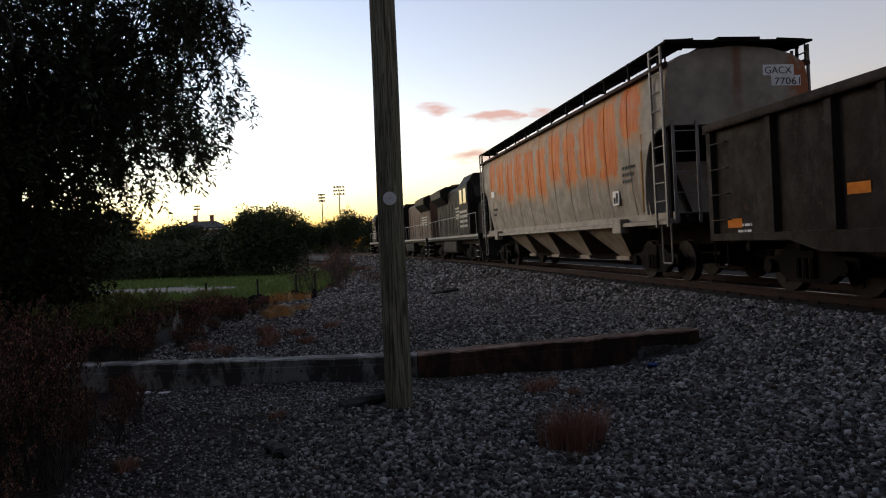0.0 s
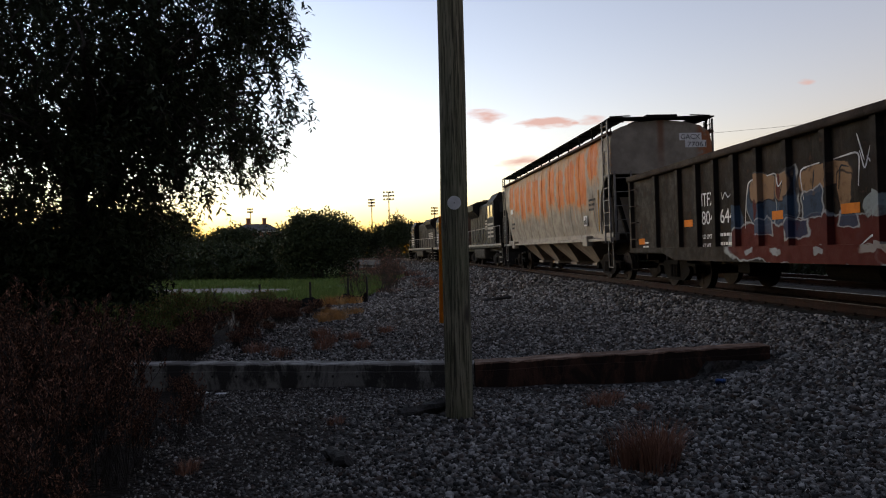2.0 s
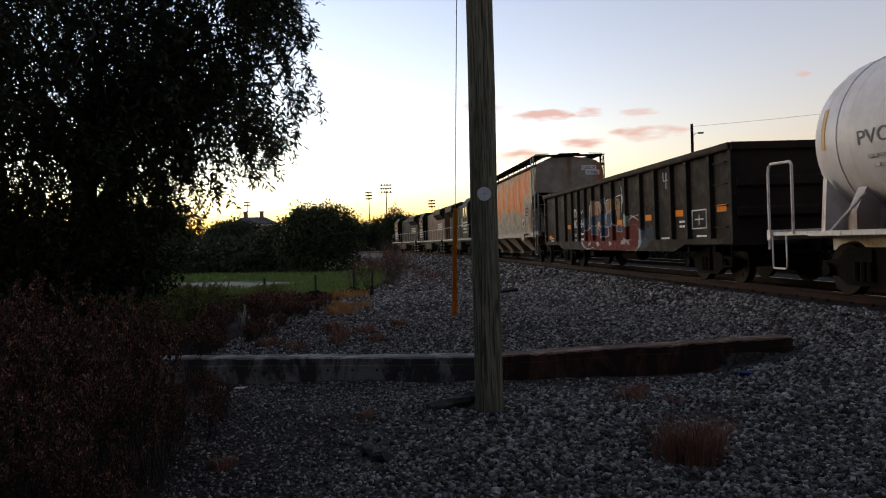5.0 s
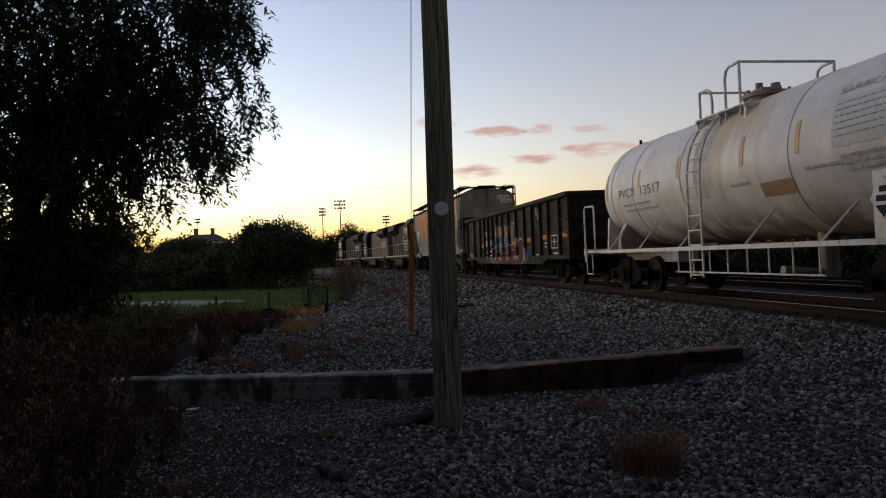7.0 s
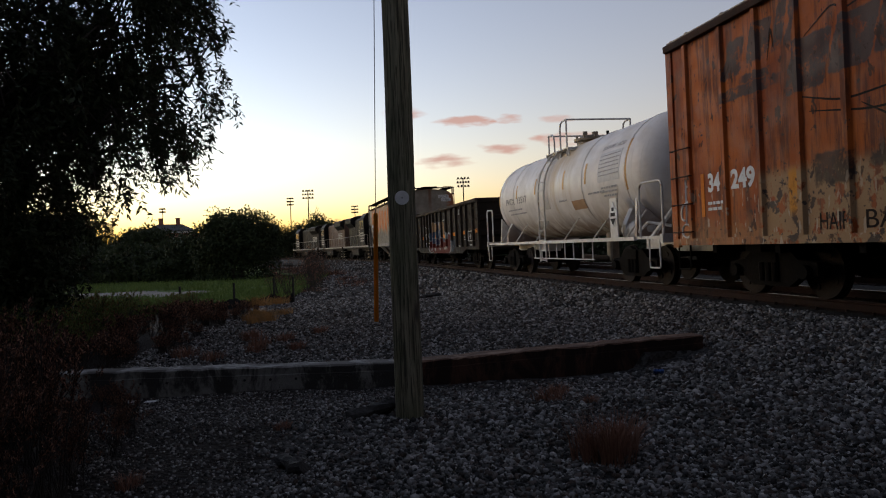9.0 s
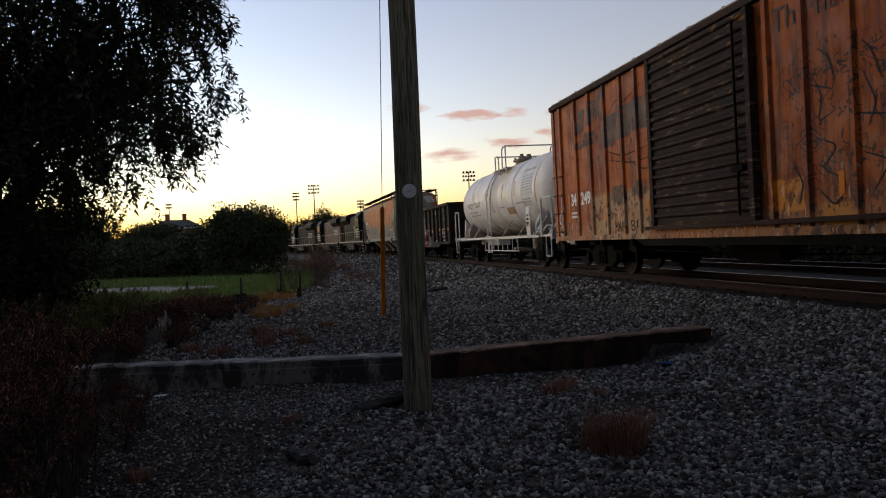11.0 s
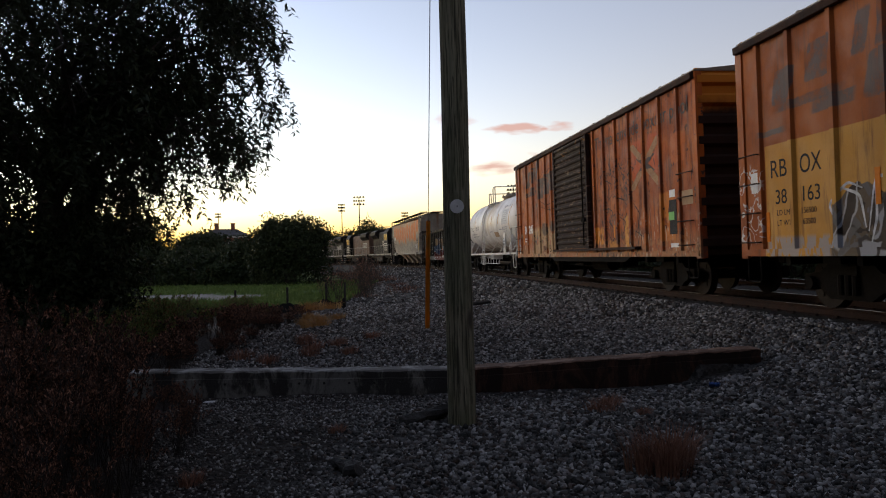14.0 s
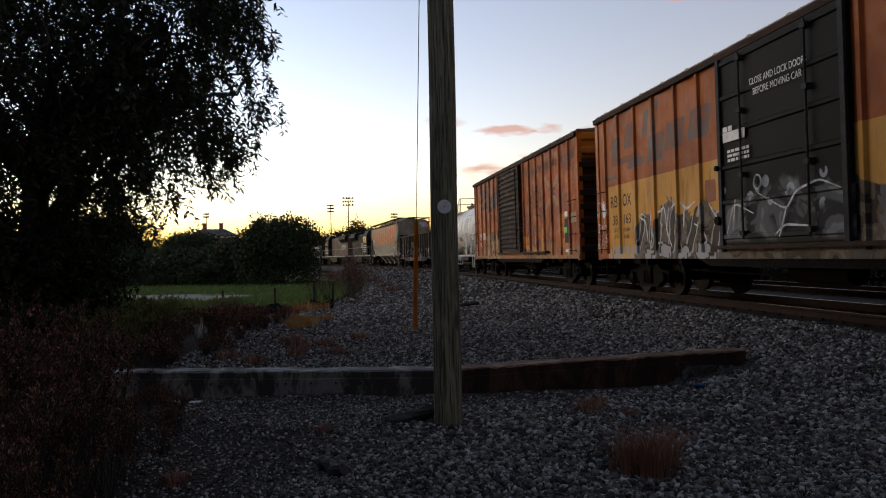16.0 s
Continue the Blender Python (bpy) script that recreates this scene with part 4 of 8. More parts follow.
def box_shell(car, L, paint, posts, door, z0=0.88, zt=4.6, hw=1.50, end_paint=None):
    """Body of a boxcar: sides, ends, roof, posts and sills. posts and door: metres back from the front."""
    h = L / 2
    for sx in (-1, 1):
        bm = bm_new()
        box(bm, sx * (hw - 0.04), sx * hw, -h + 0.02, h - 0.02, z0, zt - 0.12)
        part("side_panel", bm, paint, car)
        bm = bm_new()
        prism(bm, [(sx * (hw - 0.05), zt - 0.14), (sx * (hw + 0.10), zt - 0.14), (sx * (hw + 0.11), zt - 0.02), (sx * (hw + 0.02), zt + 0.03), (sx * (hw - 0.05), zt + 0.03)], -h, h, "y")
        part("top_chord", bm, SILL, car, bevel=0.008)
        bm = bm_new()
        a, b = (h - door[0] + 0.6, h - door[1] - 2.4) if door else (h, -h)
        prism(bm, [(-h, z0 - 0.02), (h, z0 - 0.02), (h, z0 + 0.10), (-h, z0 + 0.10)], sx * (hw + 0.004), sx * (hw + 0.05))
        part("side_sill", bm, paint, car)
        bm = bm_new()
        prism(bm, [(b, z0 - 0.16), (a, z0 - 0.16), (a + 0.5, z0), (b - 0.5, z0)], sx * (hw - 0.02), sx * (hw + 0.03))
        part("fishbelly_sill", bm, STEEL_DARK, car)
        for u in posts:
            bm = bm_new()
            y = h - u
            prism(bm, [(sx * hw, y - 0.075), (sx * (hw + 0.055), y - 0.045), (sx * (hw + 0.055), y + 0.045), (sx * hw, y + 0.075)], z0 + 0.1, zt - 0.13, "z")
            part("side_post", bm, paint, car)
    for sy in (-1, 1):
        bm = bm_new()
        prof = []
        n = 9
        for k in range(n):
            a, st = z0 + (zt - z0) * k / n, (zt - z0) / n
            prof += [(sy * (h - 0.03), a), (sy * (h - 0.03), a + st * 0.30), (sy * (h + 0.06), a + st * 0.45), (sy * (h + 0.06), a + st * 0.80), (sy * (h - 0.03), a + st * 0.95)]
        prof += [(sy * (h - 0.03), zt + 0.08), (sy * (h - 0.10), zt + 0.08), (sy * (h - 0.10), z0)]
        prism(bm, prof, -hw + 0.02, hw - 0.02)
        part("end_wall", bm, end_paint or paint, car)
        for sx in (-1, 1):
            bm = bm_new()
            prism(bm, [(sx * (hw - 0.12), sy * (h + 0.05)), (sx * (hw + 0.03), sy * (h + 0.05)), (sx * (hw + 0.03), sy * (h - 0.14)), (sx * (hw - 0.02), sy * (h - 0.14)), (sx * (hw - 0.02), sy * (h - 0.01)), (sx * (hw - 0.12), sy * (h - 0.01))], z0 - 0.06, zt, "z")
            part("corner_post", bm, paint, car)
        add_coupler(car, sy * h, sy)
    bm = bm_new()
    prism(bm, [(-hw - 0.02, zt + 0.02), (-hw - 0.02, zt + 0.05), (-0.5, zt + 0.15), (0.5, zt + 0.15), (hw + 0.02, zt + 0.05), (hw + 0.02, zt + 0.02)], -h, h, "y")
    for k in range(14):
        y = -h + 0.6 + k * (L - 1.2) / 13
        for sx in (-1, 1):
            prism(bm, [(sx * (hw - 0.02), zt + 0.045), (sx * 0.5, zt + 0.14), (sx * 0.5, zt + 0.18), (sx * (hw - 0.02), zt + 0.09)], y - 0.04, y + 0.04, "y")
    part("roof", bm, ROOF, car)
    bm = bm_new()
    box(bm, -0.2, 0.2, -h, h, 0.72, z0 + 0.02)
    for u in np.linspace(-h + 1.2, h - 1.2, 9):
        box(bm, -hw + 0.05, hw - 0.05, u - 0.06, u + 0.06, z0 - 0.16, z0 + 0.02)
    box(bm, -hw + 0.04, hw - 0.04, -h + 0.1, h - 0.1, z0 + 0.02, z0 + 0.08)
    for yy in (-h + 2.2, h - 2.2):
        box(bm, -hw + 0.1, hw - 0.1, yy - 0.2, yy + 0.2, 0.74, z0)
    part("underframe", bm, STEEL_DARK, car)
    bm = bm_new()
    rod(bm, (-0.75, -1.0, 0.62), (-0.75, 0.4, 0.62), 0.2, 14)
    box(bm, 0.4, 0.9, 1.2, 1.7, 0.45, 0.8)
    pipe(bm, [(-0.5, -4, 0.55), (-0.4, 0, 0.5), (-0.5, 4, 0.55)], 0.02, 6)
    part("brake_gear", bm, STEEL_DARK, car)
    for sy in (-1, 1):
        add_truck(car, sy * (h - 2.2))
        add_step(car, -hw - 0.01, sy * (h - 0.32) - 0.2, 0.4, 0.42, z0, STEEL_DARK)


SILL = surf("dark_brown_sill_steel", (0.022, 0.011, 0.008), (0.05, 0.021, 0.013), 3, 35, 0.8, 0.0, 0.3, 0.01, spec=0.15)
ROOF = surf("galvanised_roof_steel", (0.20, 0.17, 0.13), (0.13, 0.10, 0.075), 2, 30, 0.6, 0.4, 0.2, 0.01)


def wire_bars(parent, x, y, z, rows, material):
    return bars(parent, x, y, z, rows, 0.05, 0.05, material)


def build_brown_boxcar():
    L = 15.8
    h = L / 2
    car = thing("boxcar", "weathered orange-brown boxcar with a sooty dark sliding door", "boxcar", "cars of the train")
    box_shell(car, L, P_BROWN, [0.62, 1.72, 2.65, 3.55, 4.45, 5.2, 9.62, 10.42, 11.33, 12.24, 13.14, 14.06, 14.98], (5.93, 9.35), end_paint=P_END)
    # sliding door with ribs and its track
    bm = bm_new()
    y1, y0 = h - 5.95, h - 9.35
    box(bm, -1.60, -1.53, y0, y1, 1.12, 4.42)
    d = part("sliding_door", bm, DOOR_DARK, car, "sooty ribbed steel sliding door")
    for k in range(17):
        bm = bm_new()
        z = 1.25 + k * 0.19
        prism(bm, [(-1.60, z), (-1.645, z + 0.035), (-1.645, z + 0.085), (-1.60, z + 0.12)], y0 + 0.12, y1 - 0.12, "y")
        part("door_rib", bm, DOOR_DARK, d)
    for y in (y0 + 0.05, y1 - 0.05):
        bm = bm_new()
        box(bm, -1.66, -1.58, y - 0.06, y + 0.06, 1.1, 4.42)
        part("door_stile", bm, DOOR_DARK, d)
    bm = bm_new()
    rod(bm, (-1.68, y0 + 0.35, 1.2), (-1.68, y0 + 0.35, 4.3), 0.022, 8)
    box(bm, -1.70, -1.62, y0 + 0.2, y0 + 0.5, 1.9, 2.0)
    part("lock_bar", bm, STEEL_DARK, d)
    bm = bm_new()
    box(bm, -1.66, -1.5, y0 - 3.4, y1 + 0.3, 1.04, 1.11)
    part("door_track", bm, SILL, car)
    for u in (0.12, 15.05):
        add_ladder(car, "grab_iron", -1.62, h - u - 0.62, 0.62, 1.1, 2.6, 4, SILL, stiles=False)
    # ghost slogan, crossed emblem and cards
    lettering("The nationwide boxcar pool", car, -1.512, h - 9.75, 3.86, 0.50, GREY_BLUE, width=5.7, label="faded dark slogan lettering")
    for a, b in (((12.35, 3.62), (14.0, 2.50)), ((12.35, 2.50), (14.0, 3.62))):
        dy, dz = b[0] - a[0], b[1] - a[1]
        for lo, hi in ((0.0, 0.38), (0.62, 1.0)):
            bm = bm_new()
            p = [(a[0] + dy * lo, a[1] + dz * lo), (a[0] + dy * hi, a[1] + dz * hi)]
            prism(bm, [(h - p[0][0] + 0.17, p[0][1]), (h - p[0][0] - 0.17, p[0][1]), (h - p[1][0] - 0.17, p[1][1]), (h - p[1][0] + 0.17, p[1][1])], -1.506, -1.501)
            part("emblem_arm", bm, CREAM, car, "pale arm of a crossed emblem")
    bm = bm_new()
    for a, b in (((12.8, 3.25), (13.6, 2.85)), ((12.8, 2.85), (13.6, 3.25))):
        prism(bm, [(h - a[0] + 0.16, a[1]), (h - a[0] - 0.16, a[1]), (h - b[0] - 0.16, b[1]), (h - b[0] + 0.16, b[1])], -1.505, -1.5005)
    part("emblem_centre", bm, GREY_BLUE, car)
    plate(car, "black_panel", -1.502, h - 14.78, h - 14.42, 1.35, 2.1, INK, "black consolidated stencil panel")
    plate(car, "card", -1.508, h - 14.66, h - 14.40, 1.66, 1.84, GREEN_CARD, "green route card")
    plate(car, "card", -1.503, h - 14.72, h - 14.45, 2.16, 2.32, WHITE_PAINT, "white card")
    plate(car, "card", -1.503, h - 14.90, h - 14.45, 1.06, 1.15, WHITE_PAINT, "white card")
    plate(car, "reflector", -1.503, h - 14.95, h - 14.85, 1.35, 2.15, REFLECT, "orange reflector strip")
    for u in (0.95, 11.0, 5.5):
        plate(car, "reflector", -1.503, h - u - 0.1, h - u, 1.35, 2.1 if u < 2 else 1.7, REFLECT, "orange reflector strip")
    plate(car, "stencil_board", -1.504, h - 15.55, h - 14.9, 1.95, 2.25, TAN_PATCH)
    lettering("34", car, -1.503, h - 1.16, 1.78, 0.42, WHITE_PAINT, width=0.36, bold=0.016)
    lettering("249", car, -1.503, h - 1.84, 1.78, 0.42, WHITE_PAINT, width=0.64, bold=0.016)
    wire_bars(car, -1.503, h - 1.15, 1.6, [0.5, 0.4], WHITE_PAINT)
    lettering("HAIR", car, -1.503, h - 3.85, 1.04, 0.34, DOOR_DARK, width=0.56, label="dark sprayed letters")
    lettering("BA", car, -1.503, h - 4.66, 1.04, 0.34, DOOR_DARK, width=0.5, label="dark sprayed letters")
    for i, line in enumerate((((3.45, 2.95), (4.4, 2.70), (5.7, 2.78)), ((3.7, 3.72), (4.25, 4.0), (4.5, 3.85), (5.5, 4.1)), ((3.75, 2.68), (4.9, 2.5), (5.8, 2.55)), ((4.7, 2.62), (5.2, 2.35), (5.75, 2.3)), ((2.9, 3.6), (3.0, 4.1), (3.05, 3.75)))):
        tagged(spray(car, -1.503, [(h - u, z) for u, z in line], 0.03, DOOR_DARK, i), "long dark scratch")
    for i, line in enumerate((((10.55, 3.1), (10.75, 2.75), (10.65, 2.4), (10.95, 2.5)), ((10.6, 2.2), (11.0, 2.05), (10.7, 1.75), (11.1, 1.6)), ((11.5, 2.9), (11.7, 2.5), (11.55, 2.2)), ((11.45, 1.9), (11.9, 1.75), (11.6, 1.4)),
                              ((10.7, 3.4), (10.9, 3.25), (11.0, 2.9)), ((12.4, 2.2), (12.8, 1.9), (12.6, 1.5)), ((10.1, 1.9), (10.3, 1.6), (10.2, 1.3)), ((11.5, 3.3), (11.65, 3.15), (11.8, 2.75)), ((12.5, 1.5), (12.9, 1.35)), ((10.5, 2.95), (10.95, 2.8)), ((11.4, 2.4), (11.9, 2.3)), ((10.6, 1.5), (10.9, 1.25), (11.1, 1.4)))):
        tagged(spray(car, -1.503, [(h - u, z) for u, z in line], 0.032, INK, i), "black sprayed stroke")
    # white sprayed marks on the front bay
    bm = bm_new()
    yy = h - 0.42
    pts = [(-1.504, yy - 0.16 * math.sin(a), 1.62 + 0.27 * math.cos(a * 0.5) + 0.05 * math.sin(2 * a)) for a in np.linspace(0.4, 5.9, 22)]
    pipe(bm, pts, 0.022, 5)
    pipe(bm, [(-1.504, yy, 1.25), (-1.504, yy - 0.02, 2.05)], 0.02, 5)
    pipe(bm, [(-1.504, yy + 0.15 * math.cos(a), 1.12 + 0.12 * math.sin(a)) for a in np.linspace(0, 6.3, 16)], 0.02, 5)
    part("sprayed_sign", bm, WHITE_PAINT, car, "white sprayed scrawl")
    return car


def build_yellow_boxcar():
    L = 15.8
    h = L / 2
    car = thing("boxcar", "yellow and brown boxcar with a black door and grey sprayed mural", "boxcar", "cars of the train")
    box_shell(car, L, P_YELLOW, [0.62, 1.5, 2.52, 3.55, 4.62, 5.6, 6.4, 10.05, 11.0, 12.0, 13.0, 14.0, 15.0], (6.5, 9.9))
    y1, y0 = h - 6.52, h - 9.9
    bm = bm_new()
    box(bm, -1.60, -1.53, y0, y1, 1.12, 4.45)
    d = part("plug_door", bm, P_DOOR, car, "black door sprayed with white scrawl")
    for k in range(6):
        bm = bm_new()
        z = 1.2 + k * 0.62
        prism(bm, [(-1.60, z), (-1.635, z + 0.02), (-1.635, z + 0.08), (-1.60, z + 0.10)], y0 + 0.1, y1 - 0.1, "y")
        part("door_rib", bm, P_DOOR, d)
    for y in (y0 + 0.05, y1 - 0.05):
        bm = bm_new()
        box(bm, -1.65, -1.58, y - 0.05, y + 0.05, 1.1, 4.45)
        part("door_stile", bm, INK, d)
    for y in (y0 + 0.8, y1 - 0.8):
        bm = bm_new()
        rod(bm, (-1.67, y, 1.2), (-1.67, y, 4.4), 0.02, 8)
        for z in (1.3, 2.3, 3.4, 4.3):
            box(bm, -1.70, -1.60, y - 0.06, y + 0.06, z - 0.04, z + 0.04)
        part("lock_rod", bm, INK, d)
    bm = bm_new()
    box(bm, -1.68, -1.5, y0 - 3.0, y1 + 0.25, 1.03, 1.10)
    part("door_track", bm, SILL, car)
    bm = bm_new()
    rod(bm, (-1.70, y1 + 0.0, 2.5), (-1.60, y1 + 0.0, 2.5), 0.05, 10)
    rod(bm, (-1.70, y1 + 0.02, 1.55), (-1.60, y1 + 0.02, 1.55), 0.08, 10)
    part("door_stop", bm, STEEL_DARK, car)
    lettering("CLOSE AND LOCK DOORS", car, -1.642, h - 7.6, 3.76, 0.16, WHITE_PAINT, width=1.5)
    lettering("BEFORE MOVING CAR", car, -1.642, h - 7.7, 3.58, 0.16, WHITE_PAINT, width=1.28)
    plate(d, "stencil_board", -1.639, h - 7.42, h - 6.72, 2.93, 3.1, WHITE_PAINT, "white stencilled board")
    bars(d, -1.639, h - 6.72, 3.2, [0.3], 0.09, 0.04, WHITE_PAINT)
    bars(d, -1.639, h - 6.85, 2.78, [0.68, 0.68, 0.68], 0.05, 0.03, WHITE_PAINT)
    lettering("RB", car, -1.503, h - 0.86, 2.16, 0.42, INK, width=0.44)
    lettering("OX", car, -1.503, h - 1.66, 2.16, 0.42, INK, width=0.52)
    lettering("38", car, -1.503, h - 0.98, 1.72, 0.34, INK)
    lettering("163", car, -1.503, h - 1.66, 1.72, 0.34, INK)
    lettering("LD LMT", car, -1.503, h - 1.02, 1.53, 0.13, INK)
    lettering("156500", car, -1.503, h - 1.66, 1.53, 0.13, INK)
    lettering("LT WT", car, -1.503, h - 1.02, 1.36, 0.13, INK)
    lettering("63500", car, -1.503, h - 1.70, 1.36, 0.13, INK)
    for u, z in ((0.72, 1.1), (3.30, 1.55)):
        plate(car, "reflector", -1.503, h - u - 0.1, h - u, z, z + 0.5, REFLECT, "orange reflector strip")
    plate(car, "card_holder", -1.504, h - 0.62, h - 0.30, 1.95, 2.3, WHITE_PAINT, "white sticker")
    for i, line in enumerate((((2.35, 0.95), (2.5, 1.35), (2.32, 1.62), (2.75, 1.92), (3.05, 1.8)), ((3.15, 1.2), (3.3, 1.95), (3.75, 1.88), (3.98, 2.0), (4.1, 1.35)), ((4.25, 1.9), (4.6, 2.08), (5.0, 1.86), (5.35, 2.0)),
                              ((2.6, 1.85), (3.0, 1.72), (3.1, 1.25)), ((3.3, 1.9), (3.32, 1.4), (3.2, 1.05)), ((4.2, 1.95), (4.05, 1.5), (4.3, 1.1)), ((4.9, 1.95), (4.85, 1.5)), ((5.3, 1.55), (5.6, 1.45), (5.8, 1.2), (5.55, 1.1)), ((3.5, 0.98), (3.6, 1.2), (3.85, 1.22), (3.95, 0.98)), ((4.6, 1.4), (4.75, 1.05)), ((5.9, 1.9), (6.2, 1.6)))):
        spray(car, -1.503, [(h - u, z) for u, z in line], 0.05, DULL_WHITE, i)
    for i, line in enumerate((((6.75, 1.3), (7.0, 1.85), (7.6, 1.62)), ((7.05, 1.9), (6.95, 1.35)), ((7.75, 1.95), (8.5, 1.62), (8.75, 1.9), (9.3, 2.02), (9.75, 1.85)), ((8.2, 1.25), (8.45, 1.4), (9.1, 1.35)), ((8.3, 1.2), (8.5, 1.65)))):
        spray(d, -1.6375, [(h - u, z) for u, z in line], 0.038, DULL_WHITE, i)
    bm = bm_new()
    pipe(bm, [(-1.641, h - 7.75 + 0.10 * math.cos(a), 2.13 + 0.12 * math.sin(a)) for a in np.linspace(0, 6.3, 20)], 0.016, 5)
    part("sprayed_ring", bm, WHITE_PAINT, d, "white sprayed ring")
    for u in (0.05, 15.05):
        add_ladder(car, "grab_iron", -1.62, h - u - 0.58, 0.55, 1.1, 2.6, 4, SILL, stiles=False)
    return car


def build_gondola():
    L = 16.0
    h = L / 2
    z0, zt, hw = 0.80, 2.87, 1.44
    car = thing("gondola", "grimy black steel gondola with a red and blue sprayed mural", "gondola car", "cars of the train")
    for sx in (-1, 1):
        bm = bm_new()
        box(bm, sx * (hw - 0.03), sx * hw, -h, h, z0 + 0.05, zt - 0.1)
        part("side_panel", bm, P_GON, car)
        bm = bm_new()
        prism(bm, [(sx * (hw - 0.06), zt - 0.14), (sx * (hw + 0.13), zt - 0.14), (sx * (hw + 0.15), zt - 0.10), (sx * (hw + 0.15), zt), (sx * (hw - 0.06), zt)], -h, h, "y")
        part("top_chord", bm, GON_RIM, car, bevel=0.012)
        bm = bm_new()
        prism(bm, [(-h + 2.9, z0 - 0.12), (h - 2.9, z0 - 0.12), (h - 2.2, z0 + 0.05), (h, z0 + 0.05), (h, z0 + 0.17), (-h, z0 + 0.17), (-h, z0 + 0.05), (-h + 2.2, z0 + 0.05)], sx * (hw + 0.003), sx * (hw + 0.09))
        part("side_sill", bm, P_GON, car)
        for u in (0.06, 1.8, 3.15, 4.1, 4.93, 5.75, 6.6, 7.55, 8.6, 9.75, 10.92, 11.95, 12.95, 13.85, 15.0, 15.94):
            y = h - u
            bm = bm_new()
            prism(bm, [(sx * hw, y - 0.10), (sx * (hw + 0.09), y - 0.065), (sx * (hw + 0.09), y + 0.065), (sx * hw, y + 0.10)], z0 + 0.14, zt - 0.13, "z")
            part("side_post", bm, P_GON, car)
    for sy in (-1, 1):
        bm = bm_new()
        box(bm, -hw, hw, sy * (h - 0.04), sy * h, z0 + 0.02, zt - 0.08)
        box(bm, -hw - 0.1, hw + 0.1, sy * (h - 0.08), sy * (h + 0.09), zt - 0.15, zt - 0.004)
        for z in (1.35, 1.95):
            prism(bm, [(sy * h, z), (sy * (h + 0.09), z + 0.06), (sy * (h + 0.09), z + 0.2), (sy * h, z + 0.26)], -hw, hw)
        part("end_wall", bm, P_GON, car)
        add_coupler(car, sy * h, sy)
        add_truck(car, sy * (h - 2.0))
        add_step(car, -hw - 0.06, sy * (h - 0.3) - 0.2, 0.4, 0.4, z0 + 0.1, STEEL_DARK)
        add_ladder(car, "grab_iron", -hw - 0.13, sy * (h - 0.42) - 0.25, 0.5, 1.2, 2.5, 4, GON_RIM, stiles=False)
    bm = bm_new()
    box(bm, -hw + 0.03, hw - 0.03, -h + 0.05, h - 0.05, z0 + 0.02, z0 + 0.1)
    box(bm, -0.2, 0.2, -h, h, 0.62, z0 + 0.02)
    for u in np.linspace(-h + 1, h - 1, 12):
        box(bm, -hw, hw, u - 0.05, u + 0.05, z0 - 0.12, z0 + 0.02)
    rod(bm, (-0.7, -0.9, 0.55), (-0.7, 0.4, 0.55), 0.19, 14)
    box(bm, -1.2, -0.85, 2.3, 2.75, 0.45, 0.75)
    part("underframe", bm, STEEL_DARK, car)
    # lettering, reflectors and chalk
    x = -hw - 0.004
    lettering("ITFX", car, x, h - 4.22, 1.82, 0.40, WHITE_PAINT, width=0.60)
    lettering("804", car, x, h - 4.22, 1.44, 0.40, WHITE_PAINT, width=0.58)
    lettering("644", car, x, h - 5.05, 1.44, 0.40, WHITE_PAINT, width=0.58)
    lettering("LD LMT", car, x, h - 4.24, 1.14, 0.13, WHITE_PAINT)
    lettering("LT WT", car, x, h - 4.24, 0.95, 0.13, WHITE_PAINT)
    bars(car, x, h - 5.05, 1.24, [0.55, 0.5], 0.06, 0.12, WHITE_PAINT)
    for u, z in ((0.45, 1.06), (3.35, 1.42), (7.0, 1.42), (8.9, 1.42), (11.15, 1.47), (13.1, 1.50), (15.2, 1.52)):
        plate(car, "reflector", x, h - u - 0.42, h - u, z, z + 0.15, REFLECT, "orange reflector plate")
    bars(car, x, h - 0.75, 1.12, [0.4, 0.4], 0.04, 0.06, WHITE_PAINT)
    bars(car, x, h - 12.2, 1.02, [0.5, 0.45, 0.4], 0.04, 0.06, WHITE_PAINT)
    bars(car, x, h - 13.3, 1.4, [0.5, 0.6], 0.05, 0.06, WHITE_PAINT)
    bars(car, x, h - 14.2, 1.05, [0.5, 0.4], 0.04, 0.06, WHITE_PAINT)
    bm = bm_new()
    for a, b in (((14.0, 1.6), (14.7, 1.6)), ((14.7, 1.6), (14.7, 1.2)), ((14.7, 1.2), (14.0, 1.2)), ((14.0, 1.2), (14.0, 1.6)), ((14.15, 1.4), (14.55, 1.4)), ((14.35, 1.5), (14.35, 1.28))):
        rod(bm, (x, h - a[0], a[1]), (x, h - b[0], b[1]), 0.014, 6)
    part("stencil_box", bm, WHITE_PAINT, car, "white stencilled frame")
